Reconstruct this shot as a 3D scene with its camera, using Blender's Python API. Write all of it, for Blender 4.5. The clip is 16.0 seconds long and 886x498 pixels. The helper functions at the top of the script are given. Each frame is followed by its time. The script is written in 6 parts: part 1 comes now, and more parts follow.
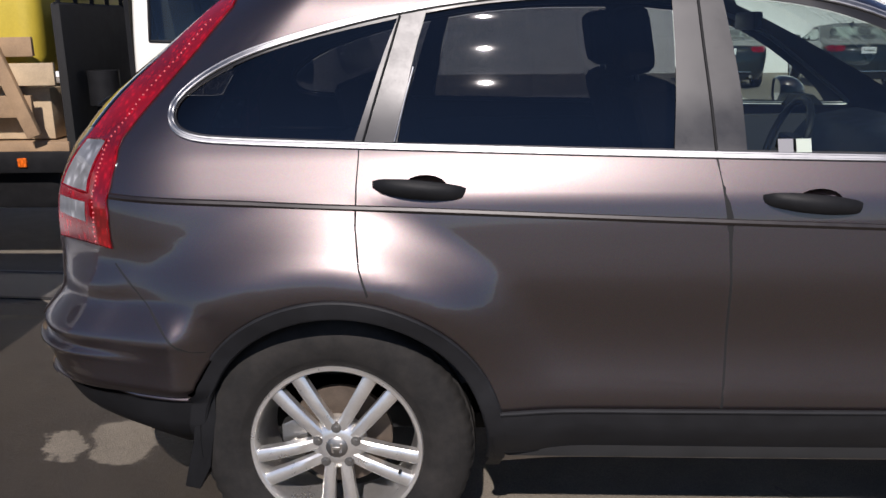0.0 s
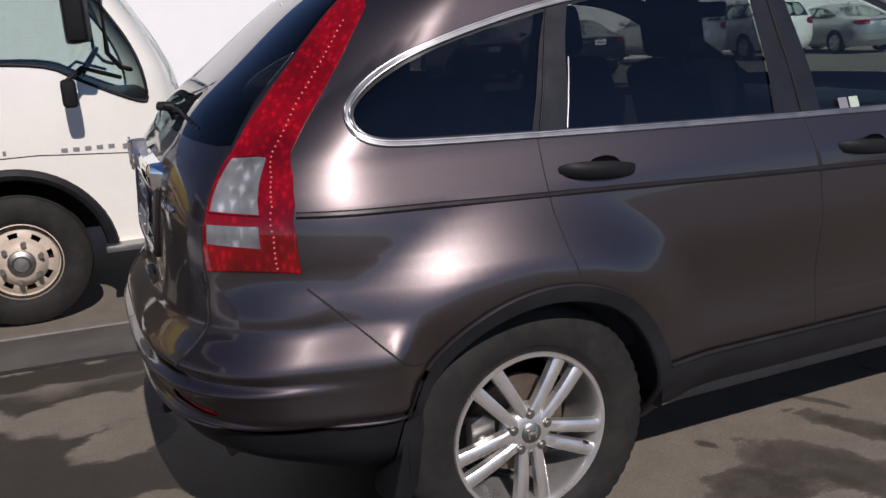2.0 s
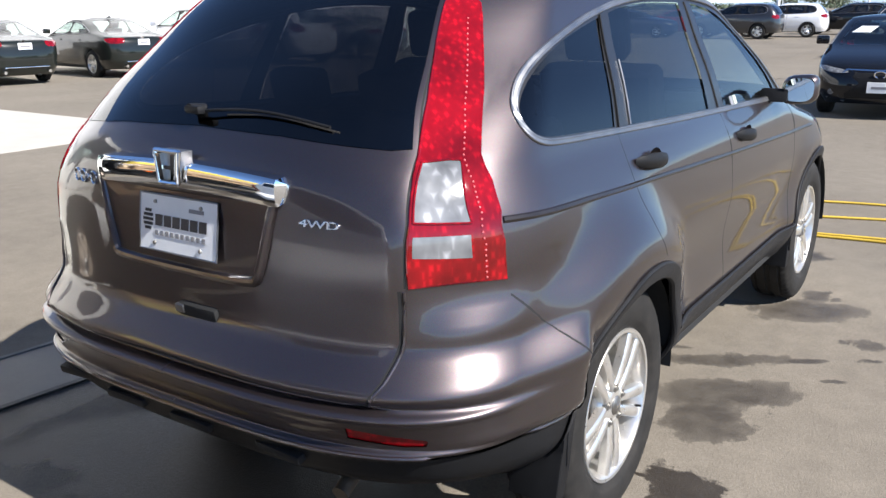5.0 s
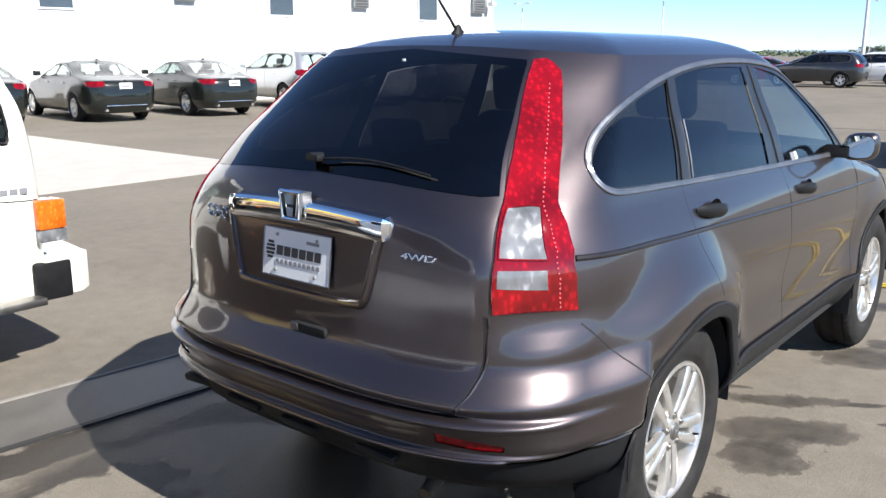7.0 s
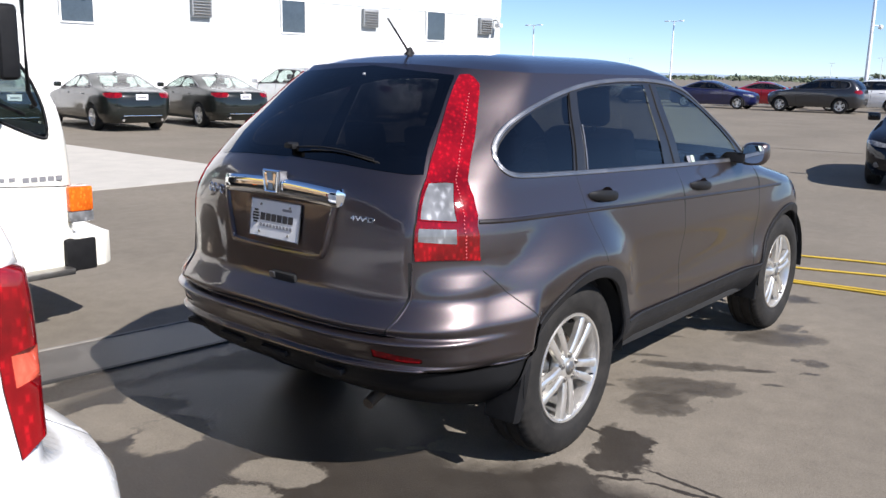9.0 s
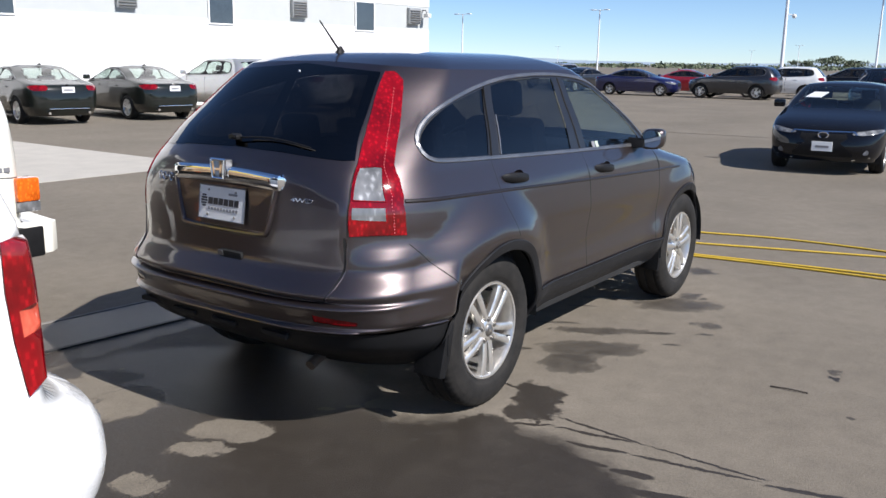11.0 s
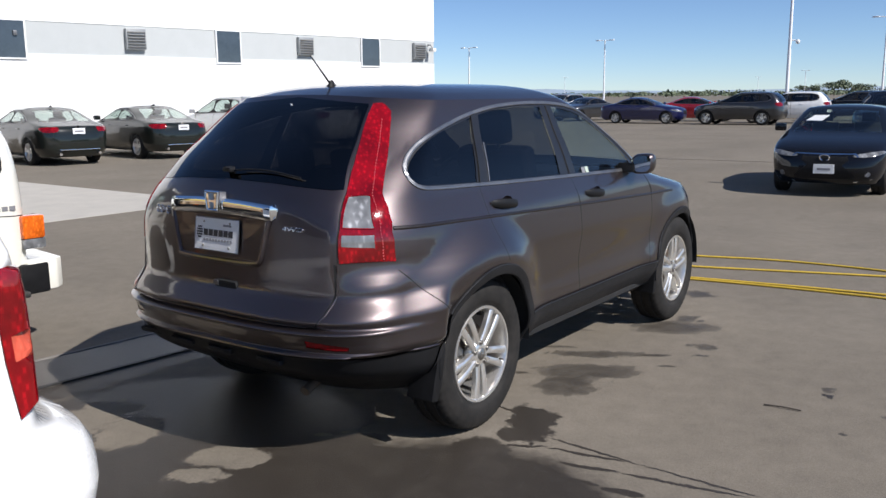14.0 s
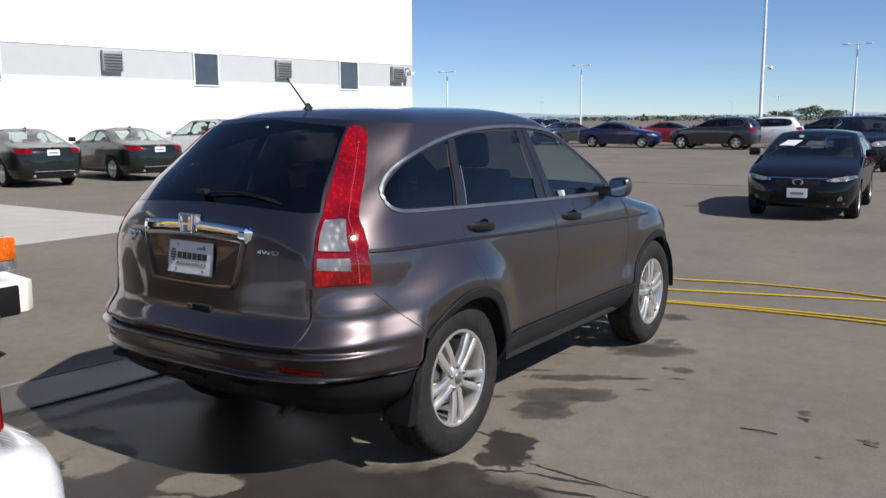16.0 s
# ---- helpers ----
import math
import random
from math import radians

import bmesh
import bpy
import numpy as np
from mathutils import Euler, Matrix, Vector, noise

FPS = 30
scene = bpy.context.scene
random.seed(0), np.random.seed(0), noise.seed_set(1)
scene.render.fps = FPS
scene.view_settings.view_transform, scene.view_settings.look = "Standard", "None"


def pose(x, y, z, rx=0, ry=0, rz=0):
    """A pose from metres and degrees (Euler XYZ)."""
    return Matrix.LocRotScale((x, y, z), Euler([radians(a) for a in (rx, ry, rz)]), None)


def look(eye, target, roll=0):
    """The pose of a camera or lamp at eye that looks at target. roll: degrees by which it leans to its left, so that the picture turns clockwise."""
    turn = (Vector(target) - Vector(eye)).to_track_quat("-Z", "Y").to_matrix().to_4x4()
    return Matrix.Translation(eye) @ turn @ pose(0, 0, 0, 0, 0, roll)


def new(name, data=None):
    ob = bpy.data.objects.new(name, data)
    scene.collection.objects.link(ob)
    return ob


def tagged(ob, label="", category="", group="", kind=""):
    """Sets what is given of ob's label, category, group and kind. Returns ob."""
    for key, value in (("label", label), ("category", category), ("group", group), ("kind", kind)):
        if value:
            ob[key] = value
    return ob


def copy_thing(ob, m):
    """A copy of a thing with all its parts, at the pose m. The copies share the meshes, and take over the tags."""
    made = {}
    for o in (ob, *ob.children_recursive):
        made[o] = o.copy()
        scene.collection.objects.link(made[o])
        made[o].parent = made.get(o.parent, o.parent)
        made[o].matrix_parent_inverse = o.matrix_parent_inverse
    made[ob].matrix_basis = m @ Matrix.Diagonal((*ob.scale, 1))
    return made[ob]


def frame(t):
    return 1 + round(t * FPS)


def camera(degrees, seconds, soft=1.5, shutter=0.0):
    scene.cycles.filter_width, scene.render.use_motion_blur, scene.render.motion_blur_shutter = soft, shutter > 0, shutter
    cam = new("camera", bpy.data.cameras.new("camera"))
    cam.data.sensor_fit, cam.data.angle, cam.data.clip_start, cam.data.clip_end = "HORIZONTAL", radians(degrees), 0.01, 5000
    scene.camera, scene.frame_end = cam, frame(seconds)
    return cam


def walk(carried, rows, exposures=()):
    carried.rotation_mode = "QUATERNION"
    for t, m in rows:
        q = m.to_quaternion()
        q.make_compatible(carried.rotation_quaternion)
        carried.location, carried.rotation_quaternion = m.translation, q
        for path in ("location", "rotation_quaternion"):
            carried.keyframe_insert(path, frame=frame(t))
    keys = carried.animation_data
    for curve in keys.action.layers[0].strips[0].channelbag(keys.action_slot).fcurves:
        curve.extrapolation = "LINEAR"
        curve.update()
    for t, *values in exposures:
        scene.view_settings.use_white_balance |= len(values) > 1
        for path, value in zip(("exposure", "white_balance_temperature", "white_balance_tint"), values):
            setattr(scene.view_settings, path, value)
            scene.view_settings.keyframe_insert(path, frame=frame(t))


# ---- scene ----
cam = camera(54.5, 16.0)
PATH = [
    (0, (0.435, -3.076, 1.539), (0.326, -1.142, 1.038), -1.0),
    (0.5, (0.1, -3.034, 1.497), (0.199, -1.077, 1.096), -2.0),
    (1, (-0.34, -3.018, 1.574), (0.12, -1.141, 1.060), -2.8),
    (1.5, (-0.712, -3.003, 1.558), (-0.238, -1.119, 1.085), -3.3),
    (2, (-1.07, -2.884, 1.543), (-0.332, -1.095, 1.039), -3.4),
    (2.5, (-1.456, -2.714, 1.536), (-0.446, -1.09, 0.950), -2.9),
    (3, (-1.672, -2.541, 1.523), (-0.555, -0.988, 0.940), -4.0),
    (3.2, (-1.8, -2.461, 1.478), (-0.553, -0.98, 0.977), -5.1),
    (5.3, (-2.438, -1.761, 1.627), (-0.837, -0.691, 1.087), -0.4),
    (5.5, (-2.513, -1.747, 1.646), (-0.92, -0.657, 1.125), -0.6),
    (6, (-2.603, -1.757, 1.653), (-1.046, -0.61, 1.140), 0.7),
    (6.5, (-2.639, -1.806, 1.656), (-1.076, -0.661, 1.162), 0.9),
    (7, (-2.643, -1.981, 1.662), (-1.125, -0.757, 1.216), 0.1),
    (7.5, (-2.666, -2.234, 1.641), (-1.172, -0.973, 1.221), 1.8),
    (8, (-2.797, -2.42, 1.647), (-1.293, -1.164, 1.245), 1.2),
    (8.5, (-2.993, -2.571, 1.634), (-1.485, -1.344, 1.162), 1.0),
    (9, (-3.136, -2.726, 1.653), (-1.625, -1.48, 1.249), 1.2),
    (9.5, (-3.286, -2.907, 1.651), (-1.761, -1.691, 1.212), 2.2),
    (10, (-3.403, -2.972, 1.670), (-1.823, -1.824, 1.240), 1.6),
    (10.2, (-3.471, -2.968, 1.679), (-1.863, -1.866, 1.232), 1.3),
    (12.3, (-3.498, -3.192, 1.694), (-1.921, -2.026, 1.303), 0.2),
    (12.5, (-3.505, -3.196, 1.681), (-1.922, -2.038, 1.288), 0.1),
    (13, (-3.507, -3.174, 1.675), (-1.91, -2.029, 1.303), -0.2),
    (13.5, (-3.505, -3.169, 1.679), (-1.907, -2.014, 1.340), -0.7),
    (14, (-3.501, -3.171, 1.677), (-1.905, -2.018, 1.325), -0.5),
    (14.5, (-3.485, -3.167, 1.675), (-1.876, -2.03, 1.332), -1.2),
    (15, (-3.484, -3.17, 1.674), (-1.86, -2.054, 1.331), -0.8),
    (15.5, (-3.478, -3.168, 1.674), (-1.851, -2.057, 1.330), -0.2),
    (16, (-3.483, -3.166, 1.676), (-1.85, -2.05, 1.376), -0.2),
]
walk(cam, [(t, look(eye, target, roll)) for t, eye, target, roll in PATH],
     exposures=[(0.0, 0.13, 6560, 18), (0.5, 0.02, 6580, 20), (1.0, -0.06, 6760, 24), (1.5, -0.37, 6600, 20), (2.0, -0.27, 6500, 20), (2.5, 0.06, 6500, 19), (3.2, 0.38, 6580, 18), (5.3, 1.19, 6360, 11), (6.5, 1.18, 6330, 10), (8.0, 0.87, 6340, 13), (9.0, 0.82, 6340, 14), (9.5, 0.82, 6340, 13), (10.2, 0.72, 6330, 13), (12.5, 0.44, 6330, 13), (16.0, 0.32, 6330, 13)])

# ---- world and light ----
SUN_DIR = Vector((-0.05, -1.09, 1.0)).normalized()
world = bpy.data.worlds.new("sky")
scene.world = world
world.use_nodes = True
_wn = world.node_tree
_bg = _wn.nodes["Background"]
_sky = _wn.nodes.new("ShaderNodeTexSky")
_sky.sky_type = 'NISHITA'
_sky.sun_disc = False
_sky.sun_elevation = math.asin(SUN_DIR.z)
_sky.sun_rotation = math.atan2(SUN_DIR.x, SUN_DIR.y)
_sky.altitude = 1700
_sky.air_density, _sky.dust_density, _sky.ozone_density = 0.80, 0.06, 3.0
# a cool cast, as the clear morning air has
_cast = _wn.nodes.new("ShaderNodeMix")
_cast.data_type, _cast.blend_type = 'RGBA', 'MULTIPLY'
_cast.inputs[0].default_value = 1.0
_cast.inputs[7].default_value = (.90, .98, 1.06, 1)
_wn.links.new(_sky.outputs[0], _cast.inputs[6])
_wn.links.new(_cast.outputs[2], _bg.inputs[0])
_bg.inputs[1].default_value = 0.083
_sun = bpy.data.lights.new("sun", 'SUN')
_sun.energy, _sun.angle, _sun.color = 4.8, radians(0.55), (1.0, 0.965, 0.91)
sun_ob = new("sun", _sun)
sun_ob.matrix_world = SUN_DIR.to_track_quat('Z', 'Y').to_matrix().to_4x4()


# ---- materials ----
def material(name, color=(.5, .5, .5), rough=.5, metal=0.0, coat=0.0, spec=.5, coat_rough=.03):
    m = bpy.data.materials.new(name)
    m.use_nodes = True
    b = m.node_tree.nodes["Principled BSDF"]
    b.inputs["Base Color"].default_value = (*color, 1)
    b.inputs["Roughness"].default_value = rough
    b.inputs["Metallic"].default_value = metal
    b.inputs["Coat Weight"].default_value = coat
    b.inputs["Coat Roughness"].default_value = coat_rough
    b.inputs["Specular IOR Level"].default_value = spec
    return m


def node(m, kind, **values):
    n = m.node_tree.nodes.new(kind)
    for key, value in values.items():
        n.inputs[key.replace("_", " ")].default_value = value
    return n


def link(m, a, b):
    m.node_tree.links.new(a, b)


def bsdf(m):
    return m.node_tree.nodes["Principled BSDF"]


def coords(m):
    return node(m, "ShaderNodeTexCoord").outputs["Object"]


def noise_of(m, scale, detail=4.0, rough=.55, vec=None):
    n = node(m, "ShaderNodeTexNoise", Scale=scale, Detail=detail, Roughness=rough)
    link(m, vec or coords(m), n.inputs["Vector"])
    return n.outputs["Fac"]


def ramp(m, fac, stops):
    r = m.node_tree.nodes.new("ShaderNodeValToRGB")
    e = r.color_ramp.elements
    while len(e) < len(stops):
        e.new(.5)
    for k, (pos, col) in zip(e, stops):
        k.position = pos
        k.color = (*col, 1) if len(col) == 3 else col
    link(m, fac, r.inputs[0])
    return r.outputs[0]


def grey(v):
    return (v, v, v)


def mixcol(m, fac, a, b, mode='MIX'):
    n = m.node_tree.nodes.new("ShaderNodeMix")
    n.data_type, n.blend_type = 'RGBA', mode
    for sock, val in ((n.inputs[0], fac), (n.inputs[6], a), (n.inputs[7], b)):
        if hasattr(val, "is_output"):
            link(m, val, sock)
        else:
            sock.default_value = val if not isinstance(val, tuple) else (*val, 1)
    return n.outputs[2]


def math_of(m, op, a, b=0.0, clamp=False):
    n = m.node_tree.nodes.new("ShaderNodeMath")
    n.operation, n.use_clamp = op, clamp
    for sock, val in ((n.inputs[0], a), (n.inputs[1], b)):
        if hasattr(val, "is_output"):
            link(m, val, sock)
        else:
            sock.default_value = val
    return n.outputs[0]


def bump(m, height, strength=.2, distance=.01):
    n = node(m, "ShaderNodeBump", Strength=strength, Distance=distance)
    link(m, height, n.inputs["Height"])
    link(m, n.outputs[0], bsdf(m).inputs["Normal"])
    return n


def worn(name, color, rough, metal=0.0, coat=0.0, vary=.25, scale=6.0, bump_s=.0, bump_scale=200., spec=.5):
    """A surface with two scales of variation in colour and roughness."""
    m = material(name, color, rough, metal, coat, spec)
    big, small = noise_of(m, scale, 5), noise_of(m, scale * 14, 3)
    f = math_of(m, 'MULTIPLY_ADD', small, .4)
    m.node_tree.nodes[-1].inputs[2].default_value = 0.0
    both = math_of(m, 'ADD', big, f)
    lo, hi = tuple(c * (1 - vary) for c in color), tuple(min(1, c * (1 + vary)) for c in color)
    link(m, ramp(m, both, ((.35, lo), (1.0, hi))), bsdf(m).inputs["Base Color"])
    link(m, ramp(m, both, ((.35, grey(max(.02, rough * .8))), (1.0, grey(min(1, rough * 1.2))))), bsdf(m).inputs["Roughness"])
    if bump_s:
        bump(m, noise_of(m, bump_scale, 3), bump_s, .003)
    return m


def car_paint(name, color, flake=.30, metal=.8, rough=.36, dust=.03, pearl=0.0):
    """Metallic paint under clear coat, with fine flakes, orange peel and a film of dust."""
    m = material(name, color, rough, metal, 1.0)
    v = node(m, "ShaderNodeTexVoronoi", Scale=900.0)
    link(m, coords(m), v.inputs["Vector"])
    film = noise_of(m, 5, 6, .65)
    base = mixcol(m, flake, color, v.outputs["Color"], 'OVERLAY')
    dusty = math_of(m, 'MULTIPLY', ramp(m, film, ((.45, grey(0)), (.85, grey(1)))), dust)
    link(m, mixcol(m, dusty, base, (.35, .31, .26)), bsdf(m).inputs["Base Color"])
    link(m, ramp(m, film, ((.3, grey(.015)), (.8, grey(.06)))), bsdf(m).inputs["Coat Roughness"])
    n = node(m, "ShaderNodeBump", Strength=.015, Distance=.002)
    link(m, noise_of(m, 160, 2), n.inputs["Height"])
    link(m, n.outputs[0], bsdf(m).inputs["Coat Normal"])
    if pearl:
        # a pale, wider sheen of the mica in the coat
        sheen = node(m, "ShaderNodeBsdfGlossy", Color=(1.0, .97, .92, 1), Roughness=.35)
        mix = node(m, "ShaderNodeMixShader", Fac=pearl)
        link(m, bsdf(m).outputs[0], mix.inputs[1])
        link(m, sheen.outputs[0], mix.inputs[2])
        link(m, mix.outputs[0], m.node_tree.nodes["Material Output"].inputs[0])
    return m


def pane(name, tint, ior=1.5, haze=0.0):
    """Thin tinted glass: clear through, with a mirror-like gloss."""
    m = bpy.data.materials.new(name)
    m.use_nodes = True
    nt = m.node_tree
    nt.nodes.remove(bsdf(m))
    t = node(m, "ShaderNodeBsdfTransparent", Color=(*tint, 1))
    g = node(m, "ShaderNodeBsdfGlossy", Color=(1, 1, 1, 1), Roughness=.012)
    d = node(m, "ShaderNodeBsdfDiffuse", Color=(.30, .29, .27, 1))
    lw = node(m, "ShaderNodeLayerWeight", Blend=.5)
    f0 = ((ior - 1) / (ior + 1)) ** 2
    f = math_of(m, 'ADD', math_of(m, 'MULTIPLY', math_of(m, 'POWER', lw.outputs["Facing"], 5.0), 1 - f0), f0 * 1.6)
    a, b = node(m, "ShaderNodeMixShader"), node(m, "ShaderNodeMixShader")
    dirt = math_of(m, 'MULTIPLY', ramp(m, noise_of(m, 9, 6, .7), ((.4, grey(.3)), (.8, grey(1)))), haze)
    link(m, dirt, a.inputs[0])
    link(m, t.outputs[0], a.inputs[1]), link(m, d.outputs[0], a.inputs[2])
    link(m, f, b.inputs[0])
    link(m, a.outputs[0], b.inputs[1]), link(m, g.outputs[0], b.inputs[2])
    link(m, b.outputs[0], nt.nodes["Material Output"].inputs[0])
    return m


def lens_red(name, color, rough=.06, cells=70.0, lift=1.5, cloudy=(.65, 1.15)):
    """Moulded lamp plastic: a deep tint with the glimmer of the reflector's facets painted into the colour, and fine
    ribs.
    """
    m = material(name, color, rough, 0.0, 1.0, .15)
    pos = coords(m)
    mp = node(m, "ShaderNodeMapping", Scale=(1.0, 1.0, .55))
    link(m, pos, mp.inputs["Vector"])
    v = node(m, "ShaderNodeTexVoronoi", Scale=cells)
    v.distance = 'CHEBYCHEV'
    link(m, mp.outputs[0], v.inputs["Vector"])
    cloud = noise_of(m, 7, 3, .5, pos)
    # facet glints and hot spots, painted as brighter dots
    dots = ramp(m, v.outputs["Distance"], ((.10, grey(lift)), (.32, grey(.85)), (.6, grey(.72))))
    tone = ramp(m, cloud, ((.36, grey(cloudy[0])), (.64, grey(cloudy[1]))))
    both = mixcol(m, 1.0, dots, tone, 'MULTIPLY')
    link(m, mixcol(m, 1.0, color, both, 'MULTIPLY'), bsdf(m).inputs["Base Color"])
    bump(m, v.outputs["Distance"], .10, .003)
    return m


M = {}
M["paint"] = car_paint("brown_grey_paint", (.064, .0475, .0495), .30, .92, .40, .012, .038)
bsdf(M["paint"]).inputs["Coat IOR"].default_value = 1.52
M["green_black_paint"] = car_paint("green_black_paint", (.010, .0125, .0105), .2, .0, .35, .004)
bsdf(M["green_black_paint"]).inputs["Specular IOR Level"].default_value = .1
M["black_paint"] = car_paint("black_paint", (.006, .007, .010), .2, .0, .35, .004)
bsdf(M["black_paint"]).inputs["Coat Weight"].default_value = .8
bsdf(M["black_paint"]).inputs["Specular IOR Level"].default_value = 0
M["navy_paint"] = car_paint("navy_paint", (.013, .017, .085), .25, .4, .3)
M["red_paint"] = car_paint("red_paint", (.36, .012, .025), .25, .3, .3)
M["silver_paint"] = car_paint("silver_paint", (.52, .53, .53), .2, .7, .3)
M["grey_paint"] = car_paint("dark_grey_paint", (.035, .037, .042), .2, .5, .3)
M["white_paint"] = worn("white_paint", (.80, .80, .77), .30, 0, 1.0, .04, 3)
M["white_car"] = worn("white_car_paint", (.82, .82, .80), .28, 0, 1.0, .03, 3)
M["trim"] = worn("black_plastic_trim", (.011, .0112, .012), .50, 0, 0, .3, 14, .15, 500, .15)
M["grey_trim"] = worn("dark_grey_plastic", (.016, .0162, .0175), .50, 0, 0, .25, 14, .12, 500, .18)
# brown-black stands for shade in the body-coloured flank groove
M["groove_shade"] = worn("groove_shade_brown", (.016, .012, .011), .35, .2, .3, .2, 14)
M["seam"] = material("panel_gap", (.006, .006, .006), .8)
M["chrome"] = material("chrome", (.86, .87, .88), .045, 1.0)
M["satin"] = worn("satin_window_trim", (.30, .302, .31), .42, 1.0, 0, .1, 20)
M["alloy"] = worn("silver_alloy", (.80, .78, .74), .30, .85, .4, .14, 12, .05, 300)
M["steel"] = worn("dull_steel", (.33, .32, .30), .42, 1.0, 0, .25, 20)
M["rust"] = worn("brake_iron", (.11, .085, .065), .6, .5, 0, .4, 30)
M["under"] = worn("underbody", (.013, .013, .013), .85, 0, 0, .4, 10)
M["cloth"] = worn("black_seat_cloth", (.020, .020, .022), .9, 0, 0, .3, 40, .3, 600)
M["quarter_tint"] = pane("quarter_privacy_glass", (.12, .122, .13), 1.5, .004)
M["tint"] = pane("privacy_glass", (.21, .215, .22), 1.5, .004)
M["rear_tint"] = pane("rear_privacy_glass", (.065, .065, .070), 1.5, .004)
M["film"] = worn("dark_pillar_film", (.013, .0125, .013), .34, .1, .3, .15, 12)
M["clear"] = pane("clear_glass", (.68, .76, .72), 1.5, .008)
M["red_lens"] = lens_red("red_lens", (.235, .0018, .005), .06, 55.0, 1.55, (.60, 1.20))
M["clear_lens"] = lens_red("clear_lens", (.25, .255, .262), .10, 34.0, 1.7, (.40, 1.15))
M["amber"] = lens_red("amber_lens", (.85, .16, .015))
M["plate"] = worn("white_plate", (.72, .73, .73), .35, 0, .3, .05, 10)
M["ink"] = material("dark_ink", (.018, .018, .022), .5)
M["grey_ink"] = material("grey_ink", (.20, .20, .21), .5)
M["pale_green"] = material("pale_green_paper", (.42, .48, .40), .6)
M["diode"] = material("diode_dot", (.70, .14, .14), .15, 0, 1.0)
M["mirror"] = material("mirror", (.85, .87, .88), .01, 1.0)


def tyre_material():
    m = material("tyre_rubber", (.012, .0115, .011), .75, 0, 0, .25)
    n = noise_of(m, 9, 6, .7)
    link(m, ramp(m, n, ((.35, (.012, .0115, .0108)), (.75, (.030, .027, .024)))), bsdf(m).inputs["Base Color"])
    bump(m, noise_of(m, 90, 4), .10, .003)
    return m


M["rubber"] = tyre_material()


# ---- mesh helpers ----
def mesh_ob(name, bm, mat, smooth=True, angle=None):
    me = bpy.data.meshes.new(name)
    bmesh.ops.recalc_face_normals(bm, faces=bm.faces)
    bm.to_mesh(me)
    bm.free()
    for p in me.polygons:
        p.use_smooth = smooth
    if smooth and angle:
        me.set_sharp_from_angle(angle=radians(angle))
    me.materials.append(mat)
    return new(name, me)


def part(name, bm, mat, parent, label="", smooth=True, angle=35):
    ob = mesh_ob(name, bm, mat, smooth, angle)
    ob.parent = parent
    if label:
        tagged(ob, label)
    return ob


def thing(name, label, category, m=None, group="", kind=""):
    e = new(name)
    e.empty_display_size = .2
    if m is not None:
        e.matrix_basis = m
    return tagged(e, label, category, group, kind)


def bm_box(lo, hi, bevel=.0, seg=2, bm=None):
    bm = bm or bmesh.new()
    r = bmesh.ops.create_cube(bm, size=1.0)
    lo, hi = Vector(lo), Vector(hi)
    for v in r["verts"]:
        v.co = Vector(((lo[i] + hi[i]) / 2 + v.co[i] * (hi[i] - lo[i]) for i in range(3)))
    if bevel:
        es = list({e for v in r["verts"] for e in v.link_edges})
        bmesh.ops.bevel(bm, geom=es, offset=bevel, segments=seg, affect='EDGES', profile=.6)
    return bm


def bm_cyl(a, b, r, r2=None, seg=16, bm=None, caps=True):
    bm = bm or bmesh.new()
    a, b = Vector(a), Vector(b)
    q = (b - a).to_track_quat('Z', 'Y').to_matrix().to_4x4()
    bmesh.ops.create_cone(bm, cap_ends=caps, segments=seg, radius1=r, radius2=r if r2 is None else r2, depth=(b - a).length,
                          matrix=Matrix.Translation((a + b) / 2) @ q)
    return bm


def bm_tube(pts, r, seg=8, bm=None, closed=False):
    """A round bar along points."""
    bm = bm or bmesh.new()
    pts = [Vector(p) for p in pts]
    rings = []
    n = len(pts)
    for i, p in enumerate(pts):
        d = (pts[(i + 1) % n if closed else min(i + 1, n - 1)] - pts[(i - 1) % n if closed else max(i - 1, 0)]).normalized()
        u = d.cross(Vector((0, 0, 1)))
        if u.length < 1e-3:
            u = d.cross(Vector((0, 1, 0)))
        u.normalize()
        w = d.cross(u)
        rings.append([bm.verts.new(p + r * (math.cos(k * math.tau / seg) * u + math.sin(k * math.tau / seg) * w)) for k in range(seg)])
    for i in range(n if closed else n - 1):
        a, b = rings[i], rings[(i + 1) % n]
        for k in range(seg):
            bm.faces.new((a[k], a[(k + 1) % seg], b[(k + 1) % seg], b[k]))
    if not closed:
        bm.faces.new(rings[0]), bm.faces.new(rings[-1])
    return bm


def bm_lathe(profile, seg=48, axis='y', bm=None, closed=True):
    """Turns (radius, offset) points round the y axis."""
    bm = bm or bmesh.new()
    rings = []
    for r, o in profile:
        rings.append([bm.verts.new((r * math.cos(k * math.tau / seg), o, r * math.sin(k * math.tau / seg))) for k in range(seg)])
    n = len(rings)
    for i in range(n if closed else n - 1):
        a, b = rings[i], rings[(i + 1) % n]
        for k in range(seg):
            bm.faces.new((a[k], a[(k + 1) % seg], b[(k + 1) % seg], b[k]))
    return bm


